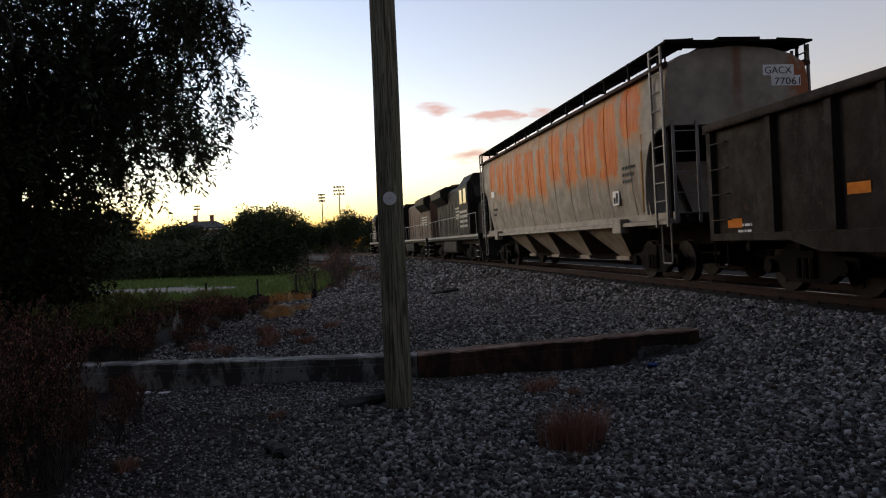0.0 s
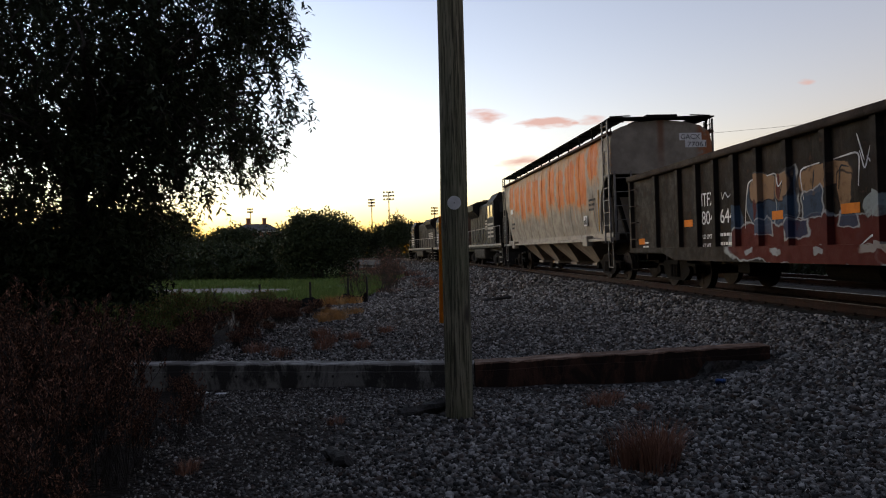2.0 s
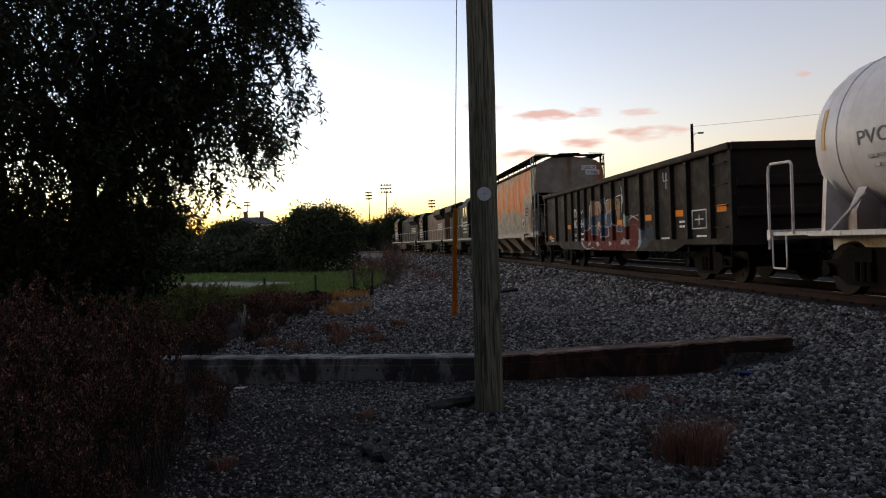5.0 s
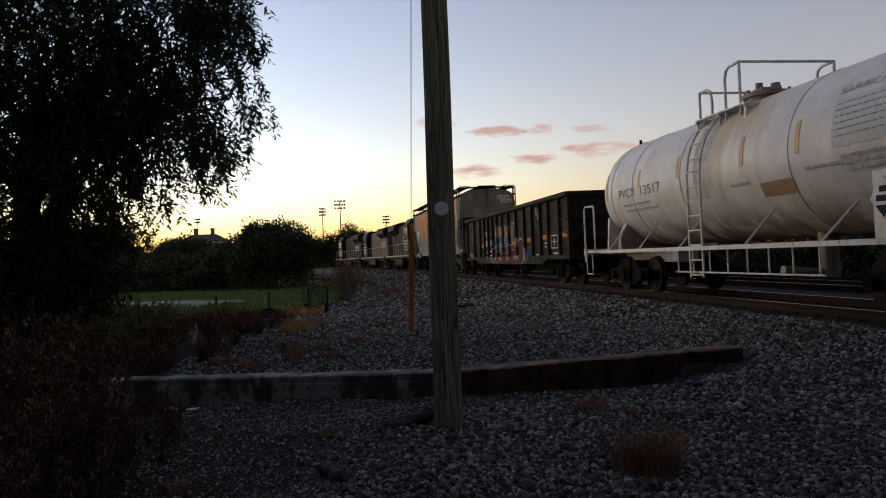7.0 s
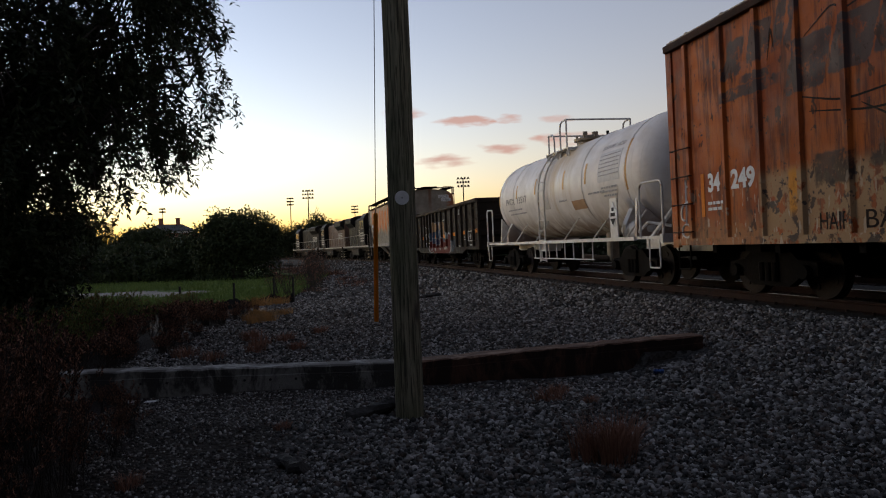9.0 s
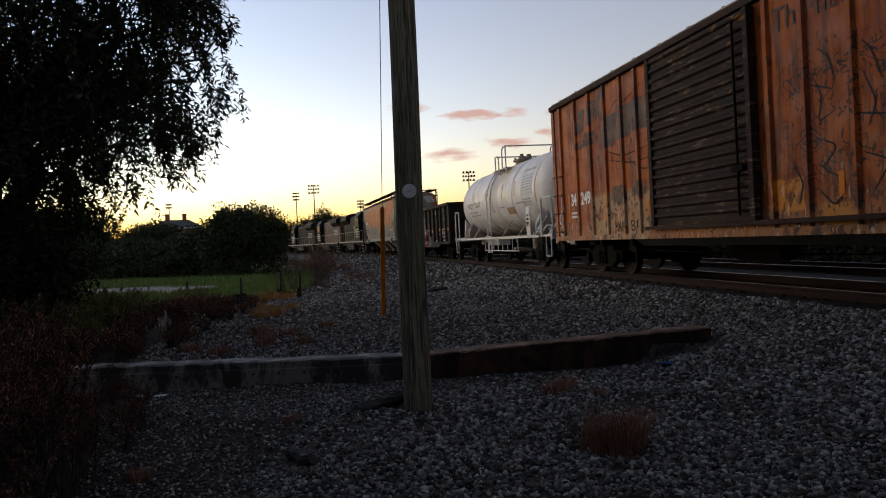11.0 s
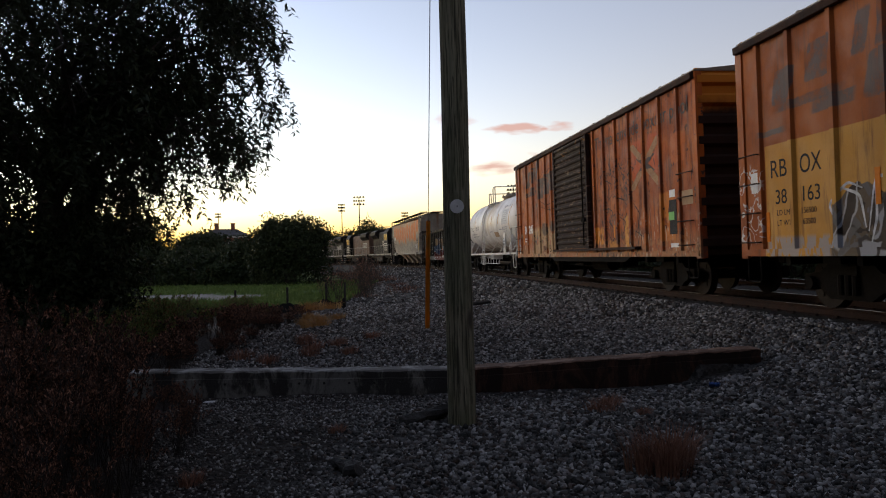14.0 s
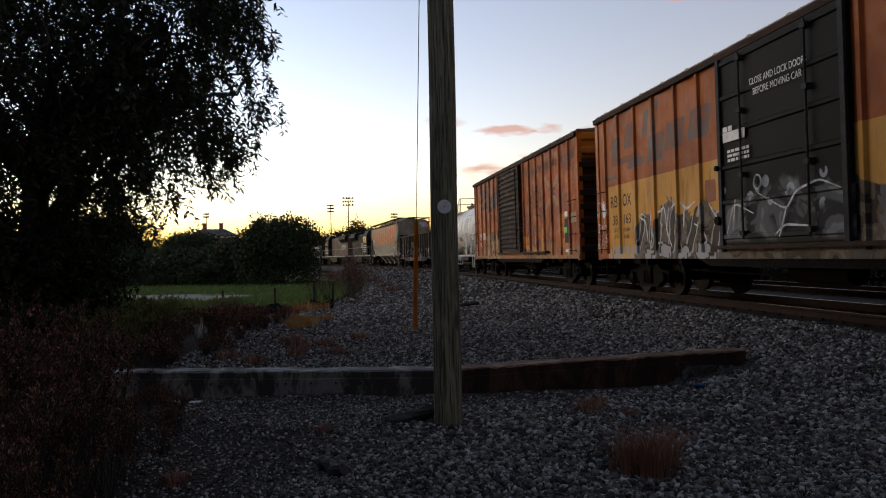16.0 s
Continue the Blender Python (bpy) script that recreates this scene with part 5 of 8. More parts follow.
    # outlines and a scribbled tag over the mural
    for i, line in enumerate((((6.05, 1.3), (6.1, 1.75), (6.2, 2.15), (6.55, 2.2), (6.5, 2.0)), ((6.85, 2.2), (7.15, 2.22), (7.2, 1.95), (7.5, 2.2)), ((7.95, 1.7), (7.85, 2.2), (8.5, 2.25)), ((8.75, 2.25), (9.35, 2.3), (9.3, 1.8)),
                              ((9.85, 1.5), (10.2, 1.64), (10.65, 1.5), (10.85, 1.2), (10.83, 0.95)), ((5.62, 0.98), (5.58, 1.35), (5.7, 1.5)), ((9.35, 2.3), (9.45, 2.0), (9.6, 2.4)), ((9.5, 2.2), (9.65, 2.05)),
                              ((9.68, 2.3), (9.62, 2.0)), ((9.3, 2.55), (9.45, 2.15)), ((5.15, 2.05), (5.2, 1.9), (5.3, 2.05), (5.42, 1.92), (5.55, 2.0)), ((9.3, 0.95), (9.6, 1.12), (9.95, 0.95)))):
        spray(car, x, [(h - u, z) for u, z in line], 0.028, DULL_WHITE, i)
    for i, line in enumerate((((6.4, 1.85), (6.45, 2.12), (6.62, 2.1), (6.7, 1.8)), ((7.25, 1.8), (7.35, 2.1), (7.45, 1.85)), ((8.2, 1.85), (8.25, 2.15)), ((8.85, 1.8), (8.9, 2.15), (9.1, 2.1)))):
        tagged(spray(car, x, [(h - u, z) for u, z in line], 0.03, INK, i), "black sprayed stroke")
    bm = bm_new()
    for a, b in (((12.42, 2.62), (12.42, 2.4)), ((12.42, 2.4), (12.75, 2.42)), ((12.6, 2.6), (12.58, 2.2))):
        rod(bm, (x, h - a[0], a[1]), (x, h - b[0], b[1]), 0.012, 6)
    part("chalk_mark", bm, WHITE_PAINT, car, "chalked figure four")
    return car


GON_RIM = surf("worn_brown_steel", (0.025, 0.018, 0.015), (0.06, 0.044, 0.035), 3, 35, 0.8, 0.0, 0.4, 0.012, spec=0.1)


def build_hopper():
    L = 17.5
    h = L / 2
    car = thing("covered_hopper", "grey covered hopper with heavy orange rust streaks", "hopper car", "cars of the train")
    # bowed side sheets with the roof, one long shell, sloped ends left open below
    sec = [(1.36, 1.42), (1.47, 2.0), (1.52, 2.7), (1.54, 3.4), (1.52, 4.0), (1.46, 4.30), (1.20, 4.48), (0.75, 4.60), (0, 4.66)]
    full = [(-a, b) for a, b in sec] + [(a, b) for a, b in sec[-2::-1]]
    bm = bm_new()
    ribs = np.linspace(-h + 1.25, h - 1.25, 25)
    rows = []
    for k, y in enumerate(ribs):
        rows.append([bm.verts.new((a, y, b)) for a, b in full])
    for a, b in zip(rows, rows[1:]):
        for k in range(len(full) - 1):
            bm.faces.new((a[k], b[k], b[k + 1], a[k + 1]))
    for r, s in ((rows[0], 1), (rows[-1], -1)):
        bm.faces.new(r if s > 0 else r[::-1])
    bm.faces.new([r[0] for r in rows] + [r[-1] for r in rows[::-1]])
    bmesh.ops.recalc_face_normals(bm, faces=bm.faces[:])
    shell = part("body_shell", bm, P_HOP, car, smooth=True)
    # end hoods: the upper body runs on to the ends, with an arched foot
    for sy in (-1, 1):
        bm = bm_new()
        up = [(a, b) for a, b in sec if b > 3.0]
        out = [(-a, b) for a, b in up] + [(a, b) for a, b in up[-2::-1]]
        out = [(-1.53, 3.12)] + out + [(1.53, 3.12)]
        prism(bm, out, sy * (h - 1.25), sy * h, "y")
        part("end_hood", bm, P_HOP, car, smooth=True)
        for sx in (-1, 1):
            bm = bm_new()
            arc = [(sy * (h - 1.25), 1.42), (sy * (h - 1.25), 3.12), (sy * h, 3.12)]
            arc += [(sy * (h - u), z) for u, z in ((0.55, 3.06), (0.85, 2.88), (1.02, 2.6), (1.12, 2.2), (1.15, 1.8), (1.10, 1.42))]
            prism(bm, arc, sx * 1.47, sx * 1.52)
            part("end_gusset", bm, P_HOP, car)
        bm = bm_new()
        prism(bm, [(sy * (h - 0.15), 3.1), (sy * (h - 0.2), 3.1), (sy * (h - 3.4), 1.5), (sy * (h - 3.3), 1.45)], -1.3, 1.3)
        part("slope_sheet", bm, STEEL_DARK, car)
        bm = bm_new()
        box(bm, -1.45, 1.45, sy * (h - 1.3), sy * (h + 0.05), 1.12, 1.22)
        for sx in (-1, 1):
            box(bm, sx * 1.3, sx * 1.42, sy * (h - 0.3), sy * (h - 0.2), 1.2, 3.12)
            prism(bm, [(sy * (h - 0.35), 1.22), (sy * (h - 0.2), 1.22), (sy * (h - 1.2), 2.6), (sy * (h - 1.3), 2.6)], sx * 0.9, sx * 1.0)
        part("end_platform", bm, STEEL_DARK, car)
        add_coupler(car, sy * h, sy)
        add_truck(car, sy * (h - 1.75))
        # side ladder up to the running board, and a low grab ladder
        for sx in (-1, 1):
            bm = bm_new()
            for yy in (0.05, 0.55):
                box(bm, sx * 1.56, sx * 1.60, sy * (h - yy) - 0.03, sy * (h - yy) + 0.03, 1.15, 4.68)
            for k in range(10):
                rod(bm, (sx * 1.58, sy * (h - 0.05), 1.3 + k * 0.36), (sx * 1.58, sy * (h - 0.55), 1.3 + k * 0.36), 0.016, 6)
            part("side_ladder", bm, GREY_STEEL, car)
        add_step(car, -1.5, sy * (h - 0.3) - 0.2, 0.4, 0.42, 1.2, GREY_STEEL)
        add_ladder(car, "end_ladder", -1.45, sy * (h + 0.06) if sy > 0 else sy * (h + 0.06), 0.5, 1.4, 3.0, 5, GREY_STEEL, "x")
    for sx in (-1, 1):
        bm = bm_new()
        prism(bm, [(sx * 1.30, 1.20), (sx * 1.56, 1.20), (sx * 1.56, 1.28), (sx * 1.40, 1.30), (sx * 1.40, 1.44), (sx * 1.30, 1.44)], -h + 0.1, h - 0.1, "y")
        part("side_sill", bm, HOP_SILL, car)
        for y in (-h + 2.6, h - 2.6):
            bm = bm_new()
            box(bm, sx * 1.40, sx * 1.62, y - 0.25, y + 0.25, 1.05, 1.38)
            part("jacking_pad", bm, HOP_SILL, car, bevel=0.02)
        bm = bm_new()
        prism(bm, [(sx * 1.46, 4.27), (sx * 1.60, 4.27), (sx * 1.60, 4.34), (sx * 1.46, 4.37)], -h, h, "y")
        part("eave_strip", bm, SILL, car)
    # discharge hoppers below the sill
    for y in (-4.0, -1.1, 1.8, 4.6):
        bm = bm_new()
        top, low = [(-1.34, y - 1.35), (1.34, y - 1.35), (1.34, y + 1.35), (-1.34, y + 1.35)], [(-0.5, y - 0.35), (0.5, y - 0.35), (0.5, y + 0.35), (-0.5, y + 0.35)]
        a, b = [bm.verts.new((u, v, 1.40)) for u, v in top], [bm.verts.new((u, v, 0.45)) for u, v in low]
        for k in range(4):
            bm.faces.new((a[k], a[(k + 1) % 4], b[(k + 1) % 4], b[k]))
        bm.faces.new(b)
        bm.faces.new(a[::-1])
        box(bm, -0.6, 0.6, y - 0.42, y + 0.42, 0.36, 0.46)
        bmesh.ops.recalc_face_normals(bm, faces=bm.faces[:])
        part("discharge_chute", bm, HOP_CHUTE, car)
    bm = bm_new()
    box(bm, -0.22, 0.22, -h, h, 0.75, 1.15)
    part("centre_sill", bm, STEEL_DARK, car)
    # running boards on posts, hatches
    for sx in (-1, 1):
        bm = bm_new()
        for k in range(5):
            box(bm, sx * (0.98 + k * 0.12), sx * (1.07 + k * 0.12), -h, h, 4.70, 4.735)
        for y in np.linspace(-h + 0.3, h - 0.3, 13):
            box(bm, sx * 1.0, sx * 1.56, y - 0.03, y + 0.03, 4.66, 4.70)
            box(bm, sx * 1.50, sx * 1.54, y - 0.03, y + 0.03, 4.25, 4.70)
        part("running_board", bm, STEEL_DARK, car)
    bm = bm_new()
    for y in np.linspace(-h + 0.1, h - 0.1, 2):
        box(bm, -1.56, 1.56, y - 0.25, y + 0.25, 4.70, 4.74)
    box(bm, -0.45, 0.45, -h - 0.12, h + 0.12, 4.74, 4.80)
    part("roof_walk", bm, STEEL_DARK, car)
    for k in range(6):
        y = -h + 2.6 + k * 2.45
        bm = bm_new()
        prism(bm, [(-0.40, 4.62), (0.40, 4.62), (0.40, 4.80), (0.32, 4.86), (-0.32, 4.86), (-0.40, 4.80)], y - 1.15, y + 1.15, "y")
        part("roof_hatch", bm, HOP_SILL, car, bevel=0.02)
    for sy in (-1, 1):
        for sx in (-1, 1):
            bm = bm_new()
            pipe(bm, [(sx * 1.5, sy * (h - 0.02), 4.3), (sx * 1.5, sy * (h - 0.02), 4.78), (sx * 0.9, sy * (h - 0.02), 4.80)], 0.02, 6)
            part("roof_handrail", bm, STEEL_DARK, car)
    # weld seams on the sides
    for y in np.linspace(-h + 1.9, h - 1.9, 11):
        for sx in (-1, 1):
            bm = bm_new()
            pipe(bm, [(sx * (a + 0.001), y, b) for a, b in sec[:6]], 0.012, 4)
            part("side_seam", bm, P_HOP, car)
    # plates and lettering
    bm = bm_new()
    box(bm, 0.55, 1.22, -h - 0.008, -h - 0.001, 4.06, 4.27)
    part("mark_board", bm, WHITE_PAINT, car, "white board with black reporting mark")
    bm = bm_new()
    box(bm, 0.72, 1.36, -h - 0.008, -h - 0.001, 3.85, 4.055)
    part("mark_board", bm, WHITE_PAINT, car, "white board with black reporting mark")
    lettering("GACX", car, 0.58, -h - 0.012, 4.09, 0.20, INK, BACK_FACE, 0.58)
    lettering("77061", car, 0.78, -h - 0.012, 3.87, 0.20, INK, BACK_FACE, 0.55)
    bm = bm_new()
    box(bm, -1.50, -1.475, h - 14.85, h - 14.5, 1.72, 2.05)
    part("placard_board", bm, WHITE_PAINT, car, "small white placard")
    bm = bm_new()
    box(bm, -1.506, -1.50, h - 14.80, h - 14.70, 1.76, 2.0)
    box(bm, -1.506, -1.50, h - 14.66, h - 14.55, 1.76, 1.9)
    part("placard_mark", bm, INK, car)
    bars(car, -1.525, h - 15.2, 2.55, [0.7, 0.6, 0.5], 0.07, 0.08, INK)
    bars(car, -1.50, h - 1.9, 2.3, [0.8, 0.6], 0.1, 0.1, INK)
    bm = bm_new()
    box(bm, -1.56, -1.535, h - 2.4, h - 1.9, 2.75, 2.98)
    part("placard_board", bm, WHITE_PAINT, car, "white plate")
    bm = bm_new()
    pts = [(-1.53 + 0.0, -h + 1.26, 1.5 + k * 0.16) for k in range(9)]
    pipe(bm, pts, 0.02, 5)
    part("yellow_edge", bm, STRIPE, car, "amber edge stripe")
    return car


GREY_STEEL = surf("dull_grey_steel", (0.17, 0.16, 0.15), (0.11, 0.10, 0.09), 4, 40, 0.6, 0.3)
HOP_SILL = surf("grimy_grey_sill", (0.26, 0.23, 0.19), (0.15, 0.12, 0.095), 2.5, 35, 0.7, 0, 0.3, 0.01, dirt=(0.09, 0.06, 0.04))
HOP_CHUTE = surf("grimy_chute_steel", (0.20, 0.16, 0.13), (0.12, 0.09, 0.07), 2.5, 35, 0.75, 0, 0.3, 0.01, dirt=(0.07, 0.045, 0.03))


def arc_plate(parent, name, y0, y1, a0, a1, material, label="", r=1.36, t=0.006, cz=2.48, n=10):
    """A thin sheet on the barrel, on the left side; angles in degrees above the horizontal."""
    bm = bm_new()
    ring = []
    for k in range(n + 1):
        a = radians(a0 + (a1 - a0) * k / n)
        ring.append([bm.verts.new((-(r + q) * math.cos(a), y, cz + (r + q) * math.sin(a))) for q in (0.0, t) for y in (y0, y1)])
    for p, q in zip(ring, ring[1:]):
        bm.faces.new((p[2], p[3], q[3], q[2]))
        bm.faces.new((p[0], p[2], q[2], q[0]))
        bm.faces.new((p[1], q[1], q[3], p[3]))
    for p in (ring[0], ring[-1]):
        bm.faces.new((p[0], p[1], p[3], p[2]))
    bmesh.ops.recalc_face_normals(bm, faces=bm.faces[:])
    return part(name, bm, material, parent, label)


def tilted_face(a):
    """Face matrix for lettering on the barrel at a degrees above the horizontal."""
    return LEFT_FACE @ pose(0, 0, 0, -a, 0, 0)


def barrel_at(a, r=1.368, cz=2.48):
    return -r * math.cos(radians(a)), cz + r * math.sin(radians(a))


def build_tank_car():
    L = 13.45
    h = L / 2
    cz, r = 2.48, 1.36
    car = thing("tank_car", "white acid tank car with rust stains and white railings", "tank car", "cars of the train")
    prof = [(0.0, -6.15), (0.45, -6.12), (0.85, -6.00), (1.12, -5.80), (1.28, -5.56), (1.355, -5.3), (1.36, -5.2)]
    prof += [(1.36, y) for y in (-2.4, -2.38, 1.2, 1.22, 3.6)] + [(a, -b) for a, b in prof[::-1]]
    bm = bm_new()
    n = 48
    rings = []
    for rr, y in prof:
        rings.append([bm.verts.new((rr * math.cos(2 * math.pi * k / n), y, cz + rr * math.sin(2 * math.pi * k / n))) for k in range(n)] if rr else [bm.verts.new((0, y, cz))])
    for a, b in zip(rings, rings[1:]):
        for k in range(n):
            k2 = (k + 1) % n
            if len(a) == 1:
                bm.faces.new((a[0], b[k], b[k2]))
            elif len(b) == 1:
                bm.faces.new((a[k], b[0], a[k2]))
            else:
                bm.faces.new((a[k], b[k], b[k2], a[k2]))
    bmesh.ops.recalc_face_normals(bm, faces=bm.faces[:])
    part("tank_barrel", bm, P_TANK, car, "stained white tank barrel", smooth=True)
    for y in (-2.4, 1.2, 3.6, -4.9, 4.9):
        bm = bm_new()
        pipe(bm, [(1.362 * math.cos(a), y, cz + 1.362 * math.sin(a)) for a in np.linspace(0, 2 * math.pi, 49)], 0.012, 5)
        part("weld_band", bm, P_TANK, car)
    # hatch dome and platform
    hy = h - 6.6
    bm = bm_new()
    rod(bm, (0, hy, cz + 1.2), (0, hy, cz + 1.42), 0.38, 24)
    rod(bm, (0, hy, cz + 1.42), (0, hy, cz + 1.49), 0.46, 24)
    rod(bm, (0, hy, cz + 1.49), (0, hy, cz + 1.58), 0.32, 20, 0.26)
    for k in range(8):
        a = k * math.pi / 4
        rod(bm, (0.40 * math.cos(a), hy + 0.40 * math.sin(a), cz + 1.43), (0.40 * math.cos(a), hy + 0.40 * math.sin(a), cz + 1.56), 0.035, 8)
    rod(bm, (-0.1, hy + 0.1, cz + 1.55), (-0.1, hy + 0.1, cz + 1.72), 0.07, 10)
    rod(bm, (0.12, hy - 0.1, cz + 1.55), (0.12, hy - 0.1, cz + 1.68), 0.09, 10)
    part("manway", bm, MANWAY, car, "grimy manway with valves", smooth=True)
    bm = bm_new()
    for k in range(9):
        x = -1.05 + k * 0.07
        box(bm, x, x + 0.045, hy - 0.9, hy + 0.9, cz + 1.12, cz + 1.15)
    for y in (hy - 0.9, hy, hy + 0.85):
        box(bm, -1.05, -0.42, y, y + 0.05, cz + 1.07, cz + 1.12)
        box(bm, -1.03, -0.99, y, y + 0.05, cz + 0.86, cz + 1.12)
    part("hatch_platform", bm, WHITE_RAIL, car)
    zr, zd, zq = cz + 1.95, cz + 0.9, cz + 1.70
    for name, ya, yb, zt in (("front_railing", h - 6.25, h - 5.78, zq), ("rear_railing", h - 6.75, h - 7.25, zr)):
        g = 0.16 if yb < ya else -0.16
        for sx in (-1, 1):
            xx = sx * 0.97
            bm = bm_new()
            pipe(bm, [(xx, ya, zd), (xx, ya, zt - 0.22), (xx, ya - g * 0.3, zt - 0.07), (xx, ya - g, zt - 0.01), (xx, yb, zt)], 0.028, 8)
            rod(bm, (xx, yb, zd), (xx, yb, zt), 0.028, 8)
            part(name, bm, WHITE_RAIL, car)
        bm = bm_new()
        rod(bm, (-0.97, yb, zt), (0.97, yb, zt), 0.026, 8)
        part("cross_railing", bm, WHITE_RAIL, car)
    # side ladder
    ly = h - 6.3
    bm = bm_new()
    for yy in (ly - 0.25, ly + 0.25):
        pts = [(-1.48, yy, 0.45), (-1.48, yy, 2.5)] + [(-(1.47) * math.cos(a), yy, cz + 1.47 * math.sin(a)) for a in np.linspace(0.05, 0.85, 8)]
        pipe(bm, pts, 0.025, 6)
    lad = part("side_ladder", bm, WHITE_RAIL, car, "chipped white ladder")
    arc_plate(car, "ladder_sheet", ly - 0.22, ly + 0.22, -22, 52, LADDER_SHEET, "greyish rubbed sheet behind the ladder", t=0.004)
    for x, z in [(-1.48, 0.5 + k * 0.29) for k in range(8)] + [(-1.47 * math.cos(a), cz + 1.47 * math.sin(a)) for a in (0.2, 0.42, 0.64, 0.84)]:
        bm = bm_new()
        rod(bm, (x, ly - 0.25, z), (x, ly + 0.25, z), 0.018, 6)
        part("rung", bm, WHITE_RAIL, lad)
    # cradles, end platforms, railings, brake gear
    for sy in (-1, 1):
        bm = bm_new()
        prism(bm, [(-1.30, 1.05), (1.30, 1.05), (1.30, 1.35), (1.1, 1.75), (0.8, 1.42), (0, 1.22), (-0.8, 1.42), (-1.1, 1.75), (-1.30, 1.35)], sy * 4.55, sy * 4.75, "y")
        prism(bm, [(-1.36, 1.05), (1.36, 1.05), (1.3, 1.9), (1.15, 1.7), (0.8, 1.42), (0, 1.22), (-0.8, 1.42), (-1.15, 1.7), (-1.3, 1.9)], sy * 5.25, sy * 5.35, "y")
        part("tank_cradle", bm, P_TANK, car)
        bm = bm_new()
        box(bm, -1.45, 1.45, sy * 5.4, sy * h, 1.0, 1.06)
        box(bm, -1.5, 1.5, sy * (h - 0.08), sy * (h + 0.02), 0.92, 1.10)
        box(bm, -0.25, 0.25, sy * 3.6, sy * h, 0.70, 1.0)
        part("end_platform", bm, WHITE_RAIL, car)
        for sx in (-1, 1):
            bm = bm_new()
            x = sx * 1.46
            pipe(bm, [(x, sy * 5.75, 1.02), (x, sy * 5.75, 2.05), (x, sy * 5.80, 2.13), (x, sy * 5.90, 2.16), (x, sy * (h - 0.12), 2.16), (x, sy * (h - 0.03), 2.12), (x, sy * h, 2.03), (x, sy * h, 1.02)] if sy < 0 else
                 [(x, sy * (h - 0.75), 1.02), (x, sy * (h - 0.75), 2.2), (x, sy * (h - 0.70), 2.26), (x, sy * (h - 0.1), 2.28), (x, sy * (h - 0.02), 2.22), (x, sy * h, 2.1), (x, sy * h, 0.75)], 0.026, 8)
            part("end_handrail", bm, WHITE_RAIL, car)
        add_step(car, -1.48, sy * (h - 0.35) - 0.22, 0.44, 0.42, 1.0, WHITE_RAIL)
        add_coupler(car, sy * h, sy)
        add_truck(car, sy * 4.65)
    bm = bm_new()
    for sx in (-1, 1):
        box(bm, sx * 1.44, sx * 1.50, -5.5, 5.5, 0.98, 1.06)
        for y in (-5.0, -3.2, -1.2, 1.2, 3.2, 5.0):
            box(bm, sx * 0.95, sx * 1.46, y - 0.03, y + 0.03, 1.0, 1.05)
            rod(bm, (sx * 1.46, y, 1.02), (sx * 1.18, y - 0.5, 1.62), 0.024, 6)
    part("side_rail", bm, WHITE_RAIL, car)
    bm = bm_new()
    for y in np.linspace(-3.2, 1.2, 8):
        rod(bm, (-1.47, y, 0.55), (-1.47, y, 1.0), 0.016, 6)
    pipe(bm, [(-1.47, -3.3, 0.55), (-1.47, 1.3, 0.55)], 0.018, 6)
    part("low_railing", bm, WHITE_RAIL, car)
    bm = bm_new()
    rod(bm, (-0.35, -1.9, 0.45), (-0.35, -1.9, 1.2), 0.16, 14)
    rod(bm, (-0.35, -1.9, 0.5), (-1.2, -1.9, 0.6), 0.08, 10)
    part("outlet_valve", bm, MANWAY, car)
    bm = bm_new()
    bmesh.ops.create_uvsphere(bm, u_segments=20, v_segments=12, radius=0.30, matrix=Matrix.Translation((-1.0, -4.75, 1.22)) @ Matrix.Diagonal((1, 2.2, 0.75, 1)))
    part("brake_reservoir", bm, WHITE_RAIL, car, smooth=True)
    bm = bm_new()
    rod(bm, (-0.8, -h + 0.15, 1.65), (-0.8, -h + 0.02, 1.65), 0.27, 20)
    box(bm, -1.0, -0.55, -h + 0.12, -h + 0.4, 1.3, 1.95)
    rod(bm, (-0.75, -h + 0.3, 1.05), (-0.75, -h + 0.3, 1.7), 0.05, 8)
    part("hand_brake", bm, WHITE_RAIL, car, bevel=0.0)
    bm = bm_new()
    rod(bm, (-1.35, -h + 0.75, 1.0), (-0.9, -h + 0.35, 1.75), 0.045, 8)
    pipe(bm, [(-1.3, -5.3, 1.15), (-1.3, -5.8, 1.35), (-1.0, -6.2, 1.25)], 0.03, 8)
    part("brake_pipe", bm, WHITE_RAIL, car)
    # stripes, lettering, tables
    for u, a0, a1, w in ((1.45, -6, 22, 0.09), (3.45, 0, 18, 0.08), (5.35, 0, 20, 0.09), (7.75, -2, 20, 0.10), (9.3, -2, 20, 0.11), (11.6, -16, 34, 0.10)):
        arc_plate(car, "stripe", h - u - w, h - u, a0, a1, STRIPE, "amber stripe")
    arc_plate(car, "faded_patch", h - 9.15, h - 8.25, -28, -17, TAN_PATCH, "brown faded patch")
    arc_plate(car, "test_table", h - 11.35, h - 10.15, -4, 26, TABLE_GREY, "grey test data table")
    for i, a in enumerate((23, 19, 15, 11, 7, 3)):
        x, z = barrel_at(a, 1.37)
        bars(car, x, h - 10.2, z, [1.1], 0.022, 0, FAINT)
    x, z = barrel_at(30)
    lettering("SULFURIC ACID", car, x, h - 10.15, z, 0.15, FAINT, tilted_face(30), 1.2)
    x, z = barrel_at(-7)
    lettering("PVCX", car, x, h - 2.3, z, 0.30, PRINT, tilted_face(-4), 0.95)
    lettering("13517", car, x, h - 3.5, z, 0.30, PRINT, tilted_face(-4), 1.0)
